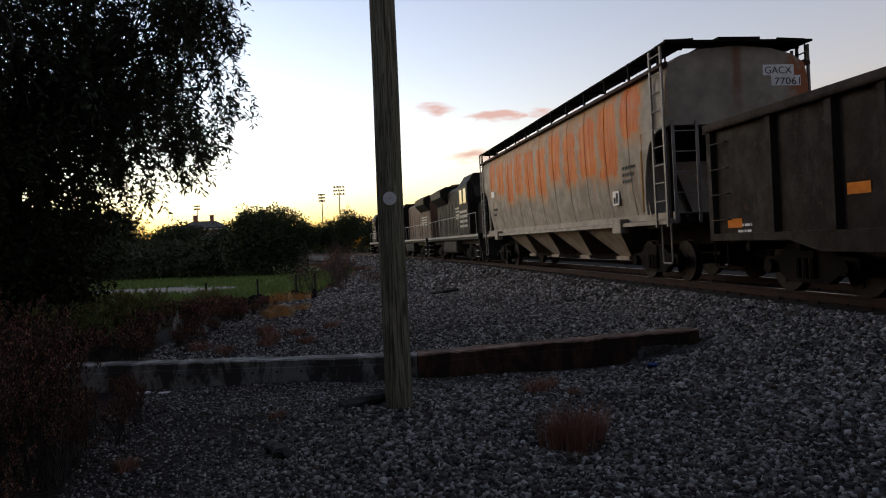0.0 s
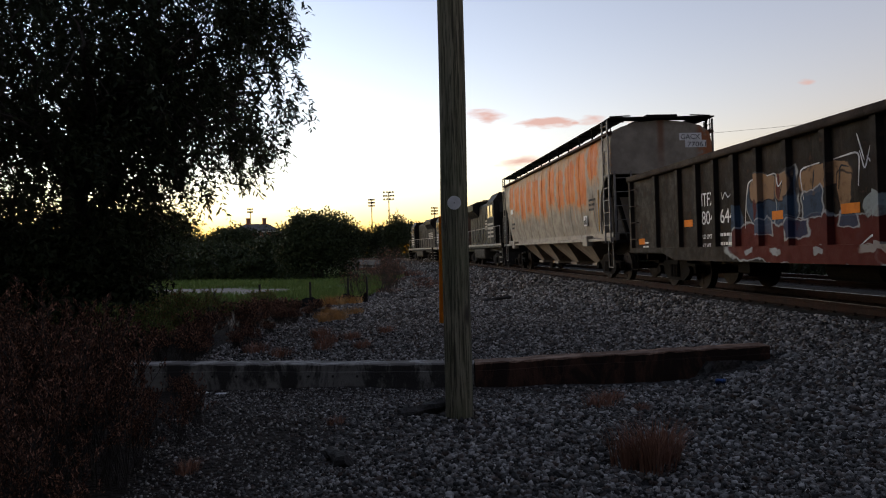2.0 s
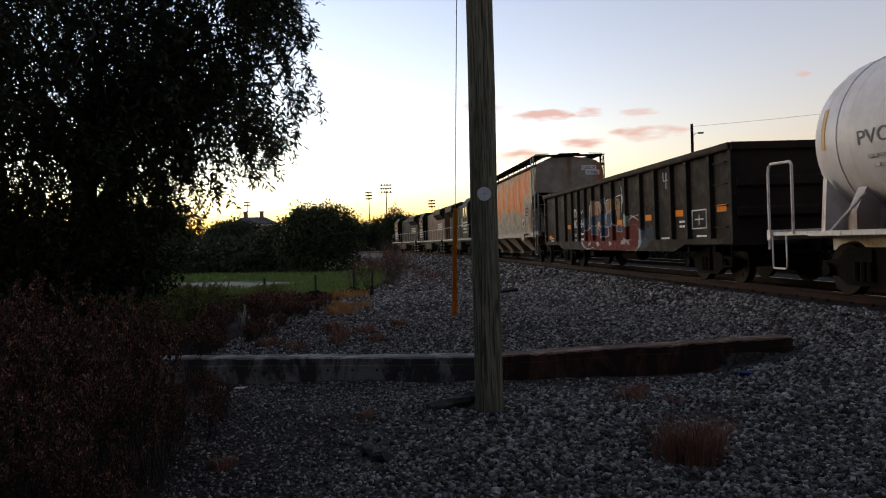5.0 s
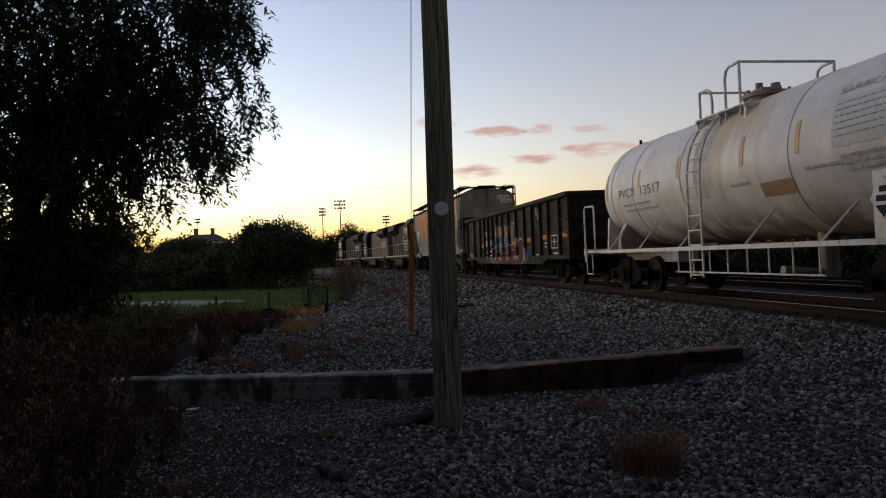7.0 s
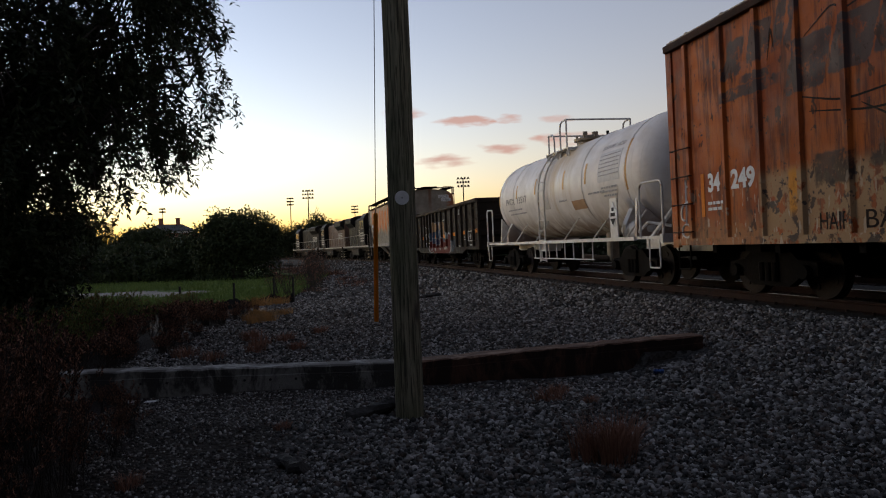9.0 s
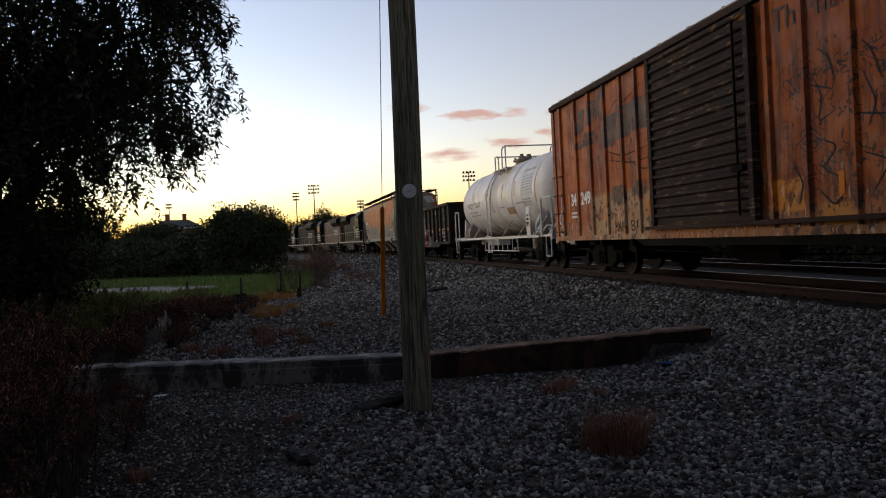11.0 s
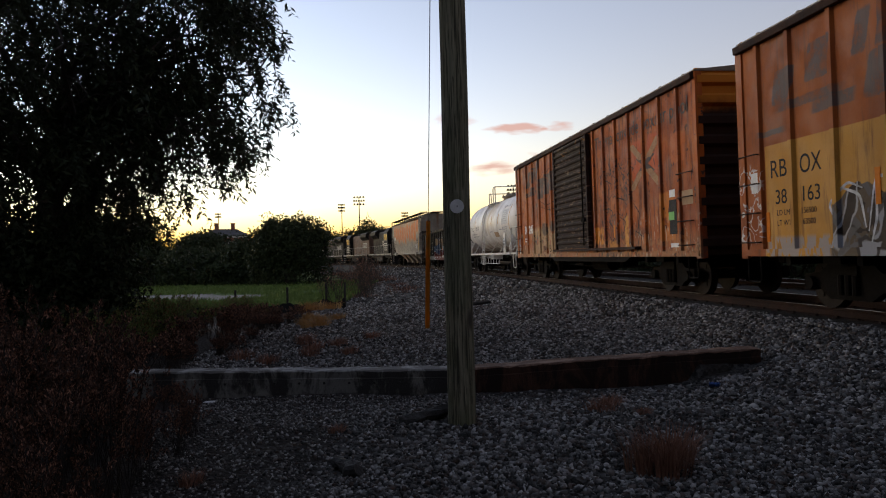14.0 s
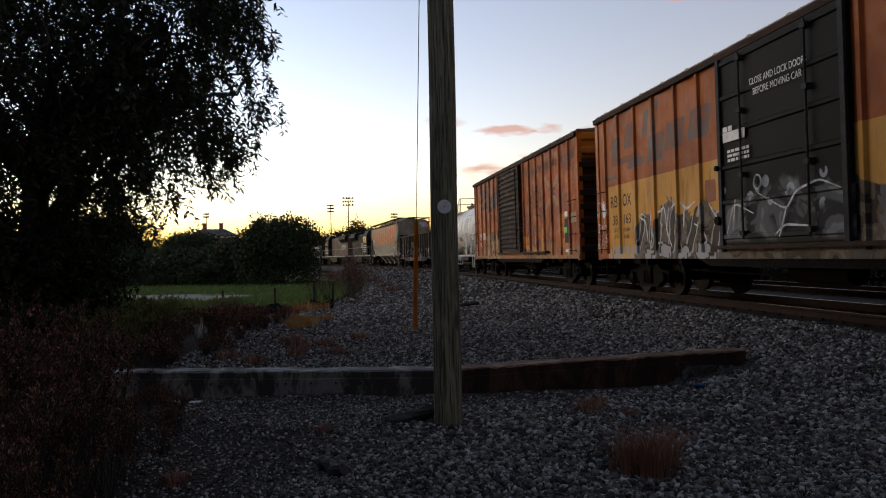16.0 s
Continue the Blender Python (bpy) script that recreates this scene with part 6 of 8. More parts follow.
    for a, w, y in ((-14, [1.5], 2.5), (-20, [1.7], 2.6), (-12, [1.0], 9.5), (-9, [0.9], 10.3), (-13, [0.9], 10.3), (-17, [0.7], 10.4), (-14, [0.6], 7.4)):
        x, z = barrel_at(a, 1.37)
        bars(car, x, h - y, z, w, 0.045, 0, FAINT)
    lettering("PVCX", car, 0.1, -6.13, 3.5, 0.26, INK, BACK_FACE @ pose(0, 0, 0, -38, 0, 0), label="black reporting mark")
    # diamond placard on its holder
    bm = bm_new()
    box(bm, -1.50, -1.47, -4.73, -4.35, 1.0, 1.95)
    part("placard_holder", bm, WHITE_RAIL, car)
    bm = bm_new()
    prism(bm, [(-4.54, 1.30), (-4.30, 1.58), (-4.54, 1.86), (-4.78, 1.58)], -1.515, -1.502)
    pl = part("placard", bm, WHITE_PAINT, car, "black and white diamond placard")
    bm = bm_new()
    prism(bm, [(-4.54, 1.33), (-4.40, 1.49), (-4.68, 1.49)], -1.520, -1.5155)
    box(bm, -1.520, -1.5155, -4.66, -4.42, 1.54, 1.62)
    box(bm, -1.520, -1.5155, -4.60, -4.48, 1.66, 1.74)
    part("placard_print", bm, INK, pl)
    return car


LADDER_SHEET = surf("rubbed_grey_paint", (0.50, 0.47, 0.44), (0.40, 0.37, 0.35), 3, 40, 0.6)
MANWAY = surf("grimy_valve_steel", (0.16, 0.13, 0.10), (0.26, 0.21, 0.16), 5, 40, 0.6, 0.3, 0.4)
FAINT = surf("faint_grey_print", (0.22, 0.22, 0.24), (0.32, 0.31, 0.31), 9, 60, 0.6)
PRINT = surf("faded_blue_black_print", (0.05, 0.055, 0.075), (0.12, 0.12, 0.13), 7, 60, 0.6)
TABLE_GREY = surf("grey_print", (0.52, 0.52, 0.52), (0.45, 0.45, 0.45), 12, 90, 0.6)

LOCO_BLACK = surf("grimy_black_paint", (0.009, 0.0085, 0.008), (0.02, 0.018, 0.016), 1.6, 30, 0.6, 0.0, 0.2, 0.008, dirt=(0.055, 0.045, 0.036), spec=0.05)
LOCO_WHITE = surf("dirty_white_stripe", (0.27, 0.25, 0.22), (0.17, 0.155, 0.135), 3, 40, 0.6)
LOCO_GREY = surf("dusty_grey_hood", (0.03, 0.027, 0.023), (0.06, 0.053, 0.044), 2, 30, 0.7, 0.0, 0.2, 0.008, dirt=(0.03, 0.025, 0.02), spec=0.05)
GLASS_DARK = surf("dark_cab_glass", (0.02, 0.022, 0.025), (0.03, 0.032, 0.035), 2, 20, 0.12, strength=0.0)
RUSTED = surf("rusted_hood_steel", (0.10, 0.05, 0.028), (0.055, 0.03, 0.02), 2, 30, 0.75, 0.1, 0.3)


def build_loco(cab_end, hood, label):
    """A hood diesel; cab_end is +1 with the cab at the front, -1 at the rear."""
    L = 15.6
    h = L / 2
    c = cab_end
    car = thing("locomotive", label, "locomotive", "locomotives of the train")
    bm = bm_new()
    box(bm, -1.5, 1.5, -h, h, 1.12, 1.38)
    box(bm, -1.1, 1.1, -h, h, 0.9, 1.12)
    part("frame_deck", bm, LOCO_BLACK, car, bevel=0.02)
    bm = bm_new()
    for sx in (-1, 1):
        box(bm, sx * 1.503, sx * 1.51, -h + 0.1, h - 0.1, 1.26, 1.36)
    part("deck_stripe", bm, LOCO_WHITE, car, "white frame stripe")
    cy = c * (h - 3.4)
    a, b = sorted((cy - c * 1.15, -c * (h - 1.0)))
    bm = bm_new()
    prism(bm, [(-0.92, 1.38), (0.92, 1.38), (0.92, 3.9), (0.75, 4.10), (-0.75, 4.10), (-0.92, 3.9)], a, b, "y")
    part("long_hood", bm, hood, car, bevel=0.02)
    for k in range(9):
        y = a + 0.6 + k * (b - a - 1.2) / 8
        for sx in (-1, 1):
            bm = bm_new()
            box(bm, sx * 0.921, sx * 0.945, y - 0.42, y + 0.42, 1.6, 3.3)
            part("hood_door", bm, hood, car, bevel=0.006)
    # radiator flare with grilles and fans at the far end of the hood
    ry = -c * (h - 3.0)
    bm = bm_new()
    prism(bm, [(-0.94, 3.3), (-1.35, 3.75), (-1.35, 4.15), (-1.0, 4.35), (1.0, 4.35), (1.35, 4.15), (1.35, 3.75), (0.94, 3.3)], ry - 1.9, ry + 1.9, "y")
    part("radiator_flare", bm, LOCO_BLACK, car)
    for yy in (ry - 1.2, ry, ry + 1.2):
        bm = bm_new()
        rod(bm, (0, yy, 4.35), (0, yy, 4.5), 0.52, 18)
        part("roof_fan", bm, LOCO_GREY, car)
    bm = bm_new()
    for yy in (0.3, 1.6, 2.6):
        box(bm, -0.45, 0.45, c * yy - 0.35, c * yy + 0.35, 4.08, 4.35)
    rod(bm, (0, c * 3.3, 4.1), (0, c * 3.3, 4.6), 0.12, 10)
    part("roof_stack", bm, LOCO_BLACK, car)
    # cab and low nose
    bm = bm_new()
    prism(bm, [(-1.46, 1.38), (1.46, 1.38), (1.46, 3.85), (1.1, 4.35), (-1.1, 4.35), (-1.46, 3.85)], cy - 1.15, cy + 1.15, "y")
    cab = part("cab", bm, LOCO_BLACK, car, bevel=0.03)
    for y in (cy - 0.5, cy + 0.5):
        for sx in (-1, 1):
            bm = bm_new()
            box(bm, sx * 1.462, sx * 1.475, y - 0.38, y + 0.38, 2.95, 3.65)
            part("cab_window", bm, GLASS_DARK, cab)
        bm = bm_new()
        for sx in (-1, 1):
            for z in (2.92, 3.66):
                box(bm, sx * 1.462, sx * 1.49, y - 0.42, y + 0.42, z - 0.02, z + 0.02)
            for e in (-0.41, 0.41):
                box(bm, sx * 1.462, sx * 1.49, y + e - 0.02, y + e + 0.02, 2.92, 3.66)
        tagged(part("window_frame", bm, GREY_STEEL, cab), kind="stuff")
    for sx in (-1, 1):
        bm = bm_new()
        box(bm, sx * 0.35, sx * 1.1, cy + c * 1.151, cy + c * 1.165, 3.2, 3.75)
        part("windscreen", bm, GLASS_DARK, cab)
    bm = bm_new()
    n0, n1 = sorted((cy + c * 1.15, c * (h - 0.7)))
    prism(bm, [(-1.0, 1.38), (1.0, 1.38), (1.0, 2.75), (0.8, 3.0), (-0.8, 3.0), (-1.0, 2.75)], n0, n1, "y")
    part("nose", bm, LOCO_BLACK, car, bevel=0.05)
    bm = bm_new()
    for k in range(4):
        for sx in (-1, 1):
            box(bm, sx * 1.465, sx * 1.472, cy - 0.9, cy + 0.9, 1.75 + k * 0.24, 1.87 + k * 0.24)
    tagged(part("cab_stripes", bm, LOCO_WHITE, cab, "white stripe marking"), kind="stuff")
    bm = bm_new()
    for sx in (-1, 1):
        for k in range(4):
            box(bm, sx * 0.948, sx * 0.952, a + 1.2, a + 3.6, 2.3 + k * 0.18, 2.4 + k * 0.18)
        rod(bm, (sx * 0.5, cy + c * 1.2, 4.2), (sx * 0.5, cy + c * 1.2, 4.26), 0.05, 8)
    tagged(part("hood_stripes", bm, LOCO_WHITE, car, "white painted bars"), kind="stuff")
    # walkway railings, tanks, steps, pilots, trucks
    for sx in (-1, 1):
        bm = bm_new()
        for y in np.linspace(-h + 0.5, h - 0.5, 11):
            rod(bm, (sx * 1.47, y, 1.38), (sx * 1.47, y, 2.35), 0.018, 6)
        pipe(bm, [(sx * 1.47, -h + 0.4, 2.35), (sx * 1.47, h - 0.4, 2.35)], 0.02, 6)
        part("handrail", bm, LOCO_WHITE, car)
    bm = bm_new()
    prism(bm, [(-1.4, 0.45), (1.4, 0.45), (1.45, 0.6), (1.45, 1.1), (-1.45, 1.1), (-1.45, 0.6)], -1.9, 1.9, "y")
    part("fuel_tank", bm, LOCO_GREY, car, bevel=0.06)
    for sy in (-1, 1):
        bm = bm_new()
        box(bm, -1.45, 1.45, sy * (h - 0.12), sy * h, 0.25, 1.38)
        prism(bm, [(sy * h, 0.15), (sy * (h + 0.3), 0.15), (sy * h, 0.85)], -1.4, 1.4)
        part("pilot", bm, LOCO_BLACK, car)
        for sx in (-1, 1):
            for k in range(4):
                bm = bm_new()
                box(bm, sx * 1.2, sx * 1.5, sy * (h - 0.62), sy * (h - 0.15), 0.3 + k * 0.28, 0.34 + k * 0.28)
                part("step", bm, LOCO_WHITE, car)
        add_coupler(car, sy * h, sy)
        add_truck(car, sy * (h - 3.3), 3.3, 0.5, 3)
    for sy in (-1, 1):
        bm = bm_new()
        for sx in (-1, 1):
            rod(bm, (sx * 0.14, sy * (h - 0.70 if sy == c else h - 1.0), 2.6), (sx * 0.14, sy * (h - 0.64 if sy == c else h - 0.94), 2.6), 0.1, 12)
        part("headlight", bm, LOCO_WHITE, car)
    return car

# ---- plants ----
def leaf_cloud(name, centres, axes, length, width, material, rng, parent=None):
    """Many small bent leaves: one four-cornered blade for each centre, along its axis."""
    n = len(centres)
    ax = axes / np.linalg.norm(axes, axis=1, keepdims=True)
    side = np.cross(ax, rng.normal(size=(n, 3)))
    side /= np.linalg.norm(side, axis=1, keepdims=True) + 1e-9
    nrm = np.cross(ax, side)
    l = (length * rng.uniform(0.6, 1.3, (n, 1)))
    w = (width * rng.uniform(0.6, 1.3, (n, 1)))
    v = np.stack([centres, centres + ax * l * 0.45 + side * w * 0.5 + nrm * w * 0.25, centres + ax * l, centres + ax * l * 0.45 - side * w * 0.5 + nrm * w * 0.25], 1).reshape(-1, 3)
    return raw_mesh(name, v, np.arange(n * 4).reshape(n, 4), material, parent)


def branches(name, lines, material, parent):
    bm = bm_new()
    for pts, r0, r1 in lines:
        k = len(pts)
        pipe(bm, pts, [r0 + (r1 - r0) * i / (k - 1) for i in range(k)], 6 if r0 > 0.03 else 4)
    return tagged(part(name, bm, material, parent), kind="stuff")


def build_willow():
    """The big drooping tree beside the gravel."""
    rng = np.random.default_rng(3)
    tree = thing("tree", "large drooping willow-like tree, dark against the dusk sky", "tree")
    bx, by = -7.3, 13.3
    trunk = [Vector((bx + 0.06 * math.sin(k), by, -0.1 + k * 0.55)) for k in range(9)]
    branches("trunk", [(trunk, 0.30, 0.17)], BARK, tree)
    limbs, twigs = [], []
    for k in range(34):
        z0 = rng.uniform(2.0, 4.4)
        a = rng.uniform(0, 2 * math.pi) if k > 18 else rng.uniform(-1.1, 1.0)
        reach = rng.uniform(2.2, 4.1)
        p = Vector((bx, by, z0))
        pts = [p.copy()]
        for i in range(1, 8):
            u = i / 7
            pts.append(Vector((bx + math.cos(a + 0.25 * math.sin(3 * u + k)) * reach * u, by + math.sin(a) * min(reach, 2.6) * u, z0 + 3.4 * u - 1.6 * u * u + 0.1 * math.sin(5 * u + k))))
        limbs.append((pts, 0.075, 0.018))
        for i in range(2, 8):
            for q in range(3):
                e = pts[i] + Vector(rng.uniform(-0.7, 0.7, 3))
                limbs.append(([pts[i], (pts[i] + e) / 2 + Vector((0, 0, 0.12)), e], 0.02, 0.008))
    branches("branchwork", limbs, BARK, tree)

    def low(x):
        return np.interp(x, [-12, -6.5, -5.9, -5.45, -5.0, -4.5, -3.9, -3.5, -3.3, -3.0], [0.4, 0.7, 1.5, 2.1, 2.8, 2.9, 3.3, 3.9, 4.5, 6.2])

    n = 4300
    x = -3.42 - 7.2 * rng.random(n) ** 1.05
    y = by + rng.normal(0, 1.15, n)
    z1 = low(x) + rng.uniform(0.25, 1.0, n) + (7.6 - low(x)) * rng.random(n) ** 1.05
    ln = np.clip(rng.normal(0.8, 0.3, n), 0.25, 1.5)
    ln = np.minimum(ln, z1 - low(x) + rng.normal(0, 0.12, n))
    ln = np.clip(ln, 0.1, 1.5)
    # ragged gaps in the outline
    gap = lumps(x * 1.0, z1 * 1.0, 2.3, 4.0) + 0.5 * lumps(x, z1, 5.1, 1.0)
    keep = ((gap > -0.02) | (x < -5.6)) & ((gap > -0.42) | (z1 < 2.0)) & ((x < -3.75) | (rng.random(n) < 0.4))
    x, y, z1, ln = x[keep], y[keep], z1[keep], ln[keep]
    m = 34
    t = np.tile(np.linspace(0.02, 1, m), (len(x), 1)) + rng.normal(0, 0.02, (len(x), m))
    sway = rng.normal(0.0, 0.34, (len(x), 1)) + 0.10 * sstep(x, -5.5, -3.6)[:, None]
    cx = x[:, None] + sway * t * ln[:, None] + rng.normal(0, 0.03, t.shape)
    cy = y[:, None] + rng.normal(0, 0.2, (len(x), 1)) * t + rng.normal(0, 0.03, t.shape)
    cz = z1[:, None] - t * ln[:, None] + rng.normal(0, 0.02, t.shape)
    c = np.stack([cx.ravel(), cy.ravel(), cz.ravel()], 1)
    ax = np.stack([rng.normal(0.15, 0.7, len(c)), rng.normal(0, 0.6, len(c)), rng.normal(-0.6, 0.45, len(c))], 1)
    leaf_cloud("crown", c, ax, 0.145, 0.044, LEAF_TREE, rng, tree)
    tw = []
    for i in range(0, len(x), 6):
        p = Vector((x[i], y[i], z1[i]))
        q = p + Vector((float(sway[i, 0]) * ln[i], 0, -ln[i]))
        tw.append(([p, (p + q) / 2 + Vector((0.02, 0, 0)), q], 0.006, 0.003))
    branches("twig_work", tw, BARK, tree)


def build_bush(name, label, x, y, rx, ry, hgt, n, leaf, material, seed, category="bush", trunk=0.0, lobes=9):
    """A bush or far tree of many leaf clumps over a few stems."""
    rng = np.random.default_rng(seed)
    z0 = float(base_z(np.array(x), np.array(y)))
    ob = thing(name, label, category)
    lines = []
    L = []
    for k in range(lobes):
        a = rng.uniform(0, 2 * math.pi)
        rr = rng.uniform(0.15, 0.72)
        hh = rng.uniform(0.45, 0.82) if k else 0.75
        L.append((x + math.cos(a) * rx * rr, y + math.sin(a) * ry * rr, z0 + hgt * (trunk + (1 - trunk) * hh * (1.08 - rr * 0.5)), rng.uniform(0.32, 0.55)))
        e = Vector(L[-1][:3])
        b = Vector((x + rng.uniform(-0.1, 0.1) * rx, y, z0 - 0.1))
        lines.append(([b, b.lerp(e, 0.5) + Vector((0, 0, 0.08 * hgt)), e], 0.02 * hgt, 0.005 * hgt))
    branches("stalk", lines, BARK, ob)
    per = n // lobes
    C = []
    for lx, ly, lz, f in L:
        d = rng.normal(size=(per, 3))
        d /= np.linalg.norm(d, axis=1, keepdims=True)
        r = rng.uniform(0.55, 1.1, (per, 1)) * (1 + 0.25 * np.sin(d[:, :1] * 7 + lx) * np.cos(d[:, 2:] * 6 + ly))
        C.append(np.array([lx, ly, lz]) + d * r * np.array([rx * f * 1.2, ry * f * 1.2, hgt * (1 - trunk) * f * 0.62]))
    skirt = per * 2
    a = rng.uniform(0, 2 * math.pi, skirt)
    if not trunk:
        rr = np.sqrt(rng.uniform(0.3, 1, skirt))
        C.append(np.stack([x + np.cos(a) * rx * rr, y + np.sin(a) * ry * rr, z0 + rng.uniform(0, 0.55, skirt) * hgt * (1.15 - 0.5 * rr)], 1))
    c = np.concatenate(C)
    c[:, 2] = np.maximum(c[:, 2], z0 + 0.02)
    leaf_cloud("crown", c, rng.normal(size=(len(c), 3)) + np.array([0, 0, 0.4]), leaf, leaf * 0.55, material, rng, ob)
    return ob


def build_weed(name, label, hgt, spread_r, stems, bits, leaf, material, seed, group):
    """A weed of many thin stems whose side sprays carry feathery clumps of tiny leaves or seed heads."""
    rng = np.random.default_rng(seed)
    ob = thing(name, label, "weed", group)
    lines, C, A = [], [], []
    sprays = 5
    per = max(bits // sprays, 3)
    for k in range(stems):
        a, r = rng.uniform(0, 2 * math.pi), spread_r * rng.uniform(0.15, 1.0)
        b = Vector((0.2 * spread_r * rng.normal(), 0.2 * spread_r * rng.normal(), 0))
        hh = hgt * rng.uniform(0.45, 1.05)
        e = Vector((math.cos(a) * r, math.sin(a) * r, hh))
        mid = b.lerp(e, 0.5) + Vector((0, 0, 0.1 * hgt))
        lines.append(([b, mid, e], 0.006, 0.003))
        for q in range(sprays):
            u = 0.5 + 0.5 * (q + rng.random()) / sprays
            p = b.lerp(e, u) + Vector((0, 0, 0.25 * hgt * u * (1 - u)))
            g = rng.uniform(0, 2 * math.pi)
            tip = p + Vector((math.cos(g) * 0.11, math.sin(g) * 0.11, 0.17)) * hgt * (1.45 - u)
            lines.append(([p, tip], 0.003, 0.0015))
            w = rng.random((per, 1)) ** 0.6
            pts = np.array(p) * (1 - w) + np.array(tip) * w
            C.append(pts + rng.normal(0, 0.014 * hgt, (per, 3)) * (1.2 - w))
            A.append(rng.normal(size=(per, 3)) * 0.8 + np.array(tip - p) * 12 + np.array([0, 0, 0.4]))
    branches("stalk", lines, BARK, ob)
    leaf_cloud("foliage", np.concatenate(C), np.concatenate(A), leaf, leaf * 0.35, material, rng, ob)
    return ob


def build_tuft(name, label, hgt, r, blades, material, seed, group):
    """A tuft of dry grass: thin arching blades."""
    rng = np.random.default_rng(seed)
    a, q = rng.uniform(0, 2 * math.pi, blades), r * np.sqrt(rng.random(blades))
    b = np.stack([np.cos(a) * q, np.sin(a) * q, np.zeros(blades) - 0.01], 1)
    hh = hgt * rng.uniform(0.5, 1.1, blades)
    lean = np.stack([np.cos(a), np.sin(a), np.zeros(blades)], 1) * (rng.uniform(0.0, 0.55, blades) * hh)[:, None] + rng.normal(0, 0.05, (blades, 3)) * [1, 1, 0]
    w = np.stack([-np.sin(a + 0.5), np.cos(a + 0.5), np.zeros(blades)], 1) * 0.004
    m = b + lean * 0.35 + np.stack([np.zeros(blades), np.zeros(blades), hh * 0.62], 1)
    t = b + lean + np.stack([np.zeros(blades), np.zeros(blades), hh * 0.93], 1)
    v = np.stack([b - w, b + w, m + w * 0.8, m - w * 0.8, t + w * 0.2, t - w * 0.2], 1).reshape(-1, 3)
    i = np.arange(blades)[:, None] * 6
    f = np.concatenate([i + np.array([0, 1, 2, 3]), i + np.array([3, 2, 4, 5])])
    return tagged(raw_mesh(name, v, f, material), label, "grass tuft", group)


def stand(x, y, turn=0.0, s=1.0, dz=0.0):
    z = float(ground_z(np.array(float(x)), np.array(float(y))))
    return pose(x, y, z + dz, 0, 0, turn) @ Matrix.Diagonal((s, s, s, 1))


def place_copies(ob, spots):
    """Put ob at the first spot and copies of it at the rest: x, y, turn, scale."""
    for i, (x, y, turn, s) in enumerate(spots):
        m = stand(x, y, turn, s)
        o = ob if i == 0 else copy_thing(ob, m)
        o.matrix_basis = m


def ring_spots(rng, n, x0, x1, y0, y1, s0, s1):
    return [(rng.uniform(x0, x1), rng.uniform(y0, y1), rng.uniform(0, 360), rng.uniform(s0, s1)) for _ in range(n)]


build_willow()
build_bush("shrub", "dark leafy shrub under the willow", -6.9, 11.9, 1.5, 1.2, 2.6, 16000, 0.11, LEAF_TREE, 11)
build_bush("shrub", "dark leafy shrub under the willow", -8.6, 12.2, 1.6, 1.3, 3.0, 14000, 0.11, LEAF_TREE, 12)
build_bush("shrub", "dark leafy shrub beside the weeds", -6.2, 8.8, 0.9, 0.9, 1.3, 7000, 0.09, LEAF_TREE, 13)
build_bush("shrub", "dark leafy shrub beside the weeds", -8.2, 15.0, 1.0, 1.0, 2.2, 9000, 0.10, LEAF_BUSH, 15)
# added out of view to keep the glow off the left foreground
build_bush("tree", "unseen leafy tree beside the willow, added to shade the weeds", -10.6, 8.6, 2.8, 2.6, 7.0, 15000, 0.26, LEAF_TREE, 16, "tree", 0.05, 12)
build_bush("bush", "large rounded green bush at the field's edge", -11.2, 49.5, 2.9, 2.6, 4.7, 26000, 0.20, LEAF_BUSH, 21, lobes=13)
for i, (x, y, rx, ry, hg, n) in enumerate(((-14.5, 53, 2.2, 2, 3.3, 9000), (-17.5, 57, 2.6, 2.2, 3.0, 9000), (-21, 58, 3, 2.5, 3.1, 9000), (-25, 60, 3, 2.6, 3.4, 9000),
                                          (-29.5, 60, 3.2, 2.6, 4.2, 9000), (-20, 52, 2.6, 2.0, 2.0, 8000), (-25, 52, 2.8, 2.0, 2.2, 8000), (-16, 51, 2.0, 1.6, 1.7, 7000))):
    build_bush("bush", "dense green hedge bush behind the field", x, y, rx, ry, hg, n, 0.24, LEAF_BUSH, 30 + i)
for i, (x, y, rx, hg) in enumerate(((-24.5, 72, 3.0, 5.6), (-31, 70, 3.6, 6.4), (-38, 74, 4, 7.5))):
    build_bush("tree", "small dark tree beyond the hedge", x, y, rx, rx, hg, 9000, 0.28, LEAF_FAR, 50 + i, "tree", 0.2)
trng = random.Random(8)
for i in range(26):
    x = -150 + i * 12.5 + trng.uniform(-4, 4)
    y = 230 + trng.uniform(-25, 25) - max(0, x) * 0.35
    hg = trng.uniform(8.5, 12.5) * (0.62 if x > 5 else 1.0) * (0.75 if -80 < x < -55 else 1)
    build_bush("tree", "distant dark tree on the skyline", x, y, trng.uniform(6, 9), 5, hg, 3000, 0.8, LEAF_FAR, 80 + i, "tree", 0.0, 8)
for i, (x, y, hg) in enumerate(((-22, 185, 11.5), (-27, 190, 9.5), (-33, 180, 9.0), (-39, 185, 10), (-46, 175, 8.5), (-16, 195, 9.0))):
    build_bush("tree", "distant dark tree on the skyline", x, y, 4.5, 4, hg, 6000, 0.5, LEAF_FAR, 120 + i, "tree", 0.0, 9)

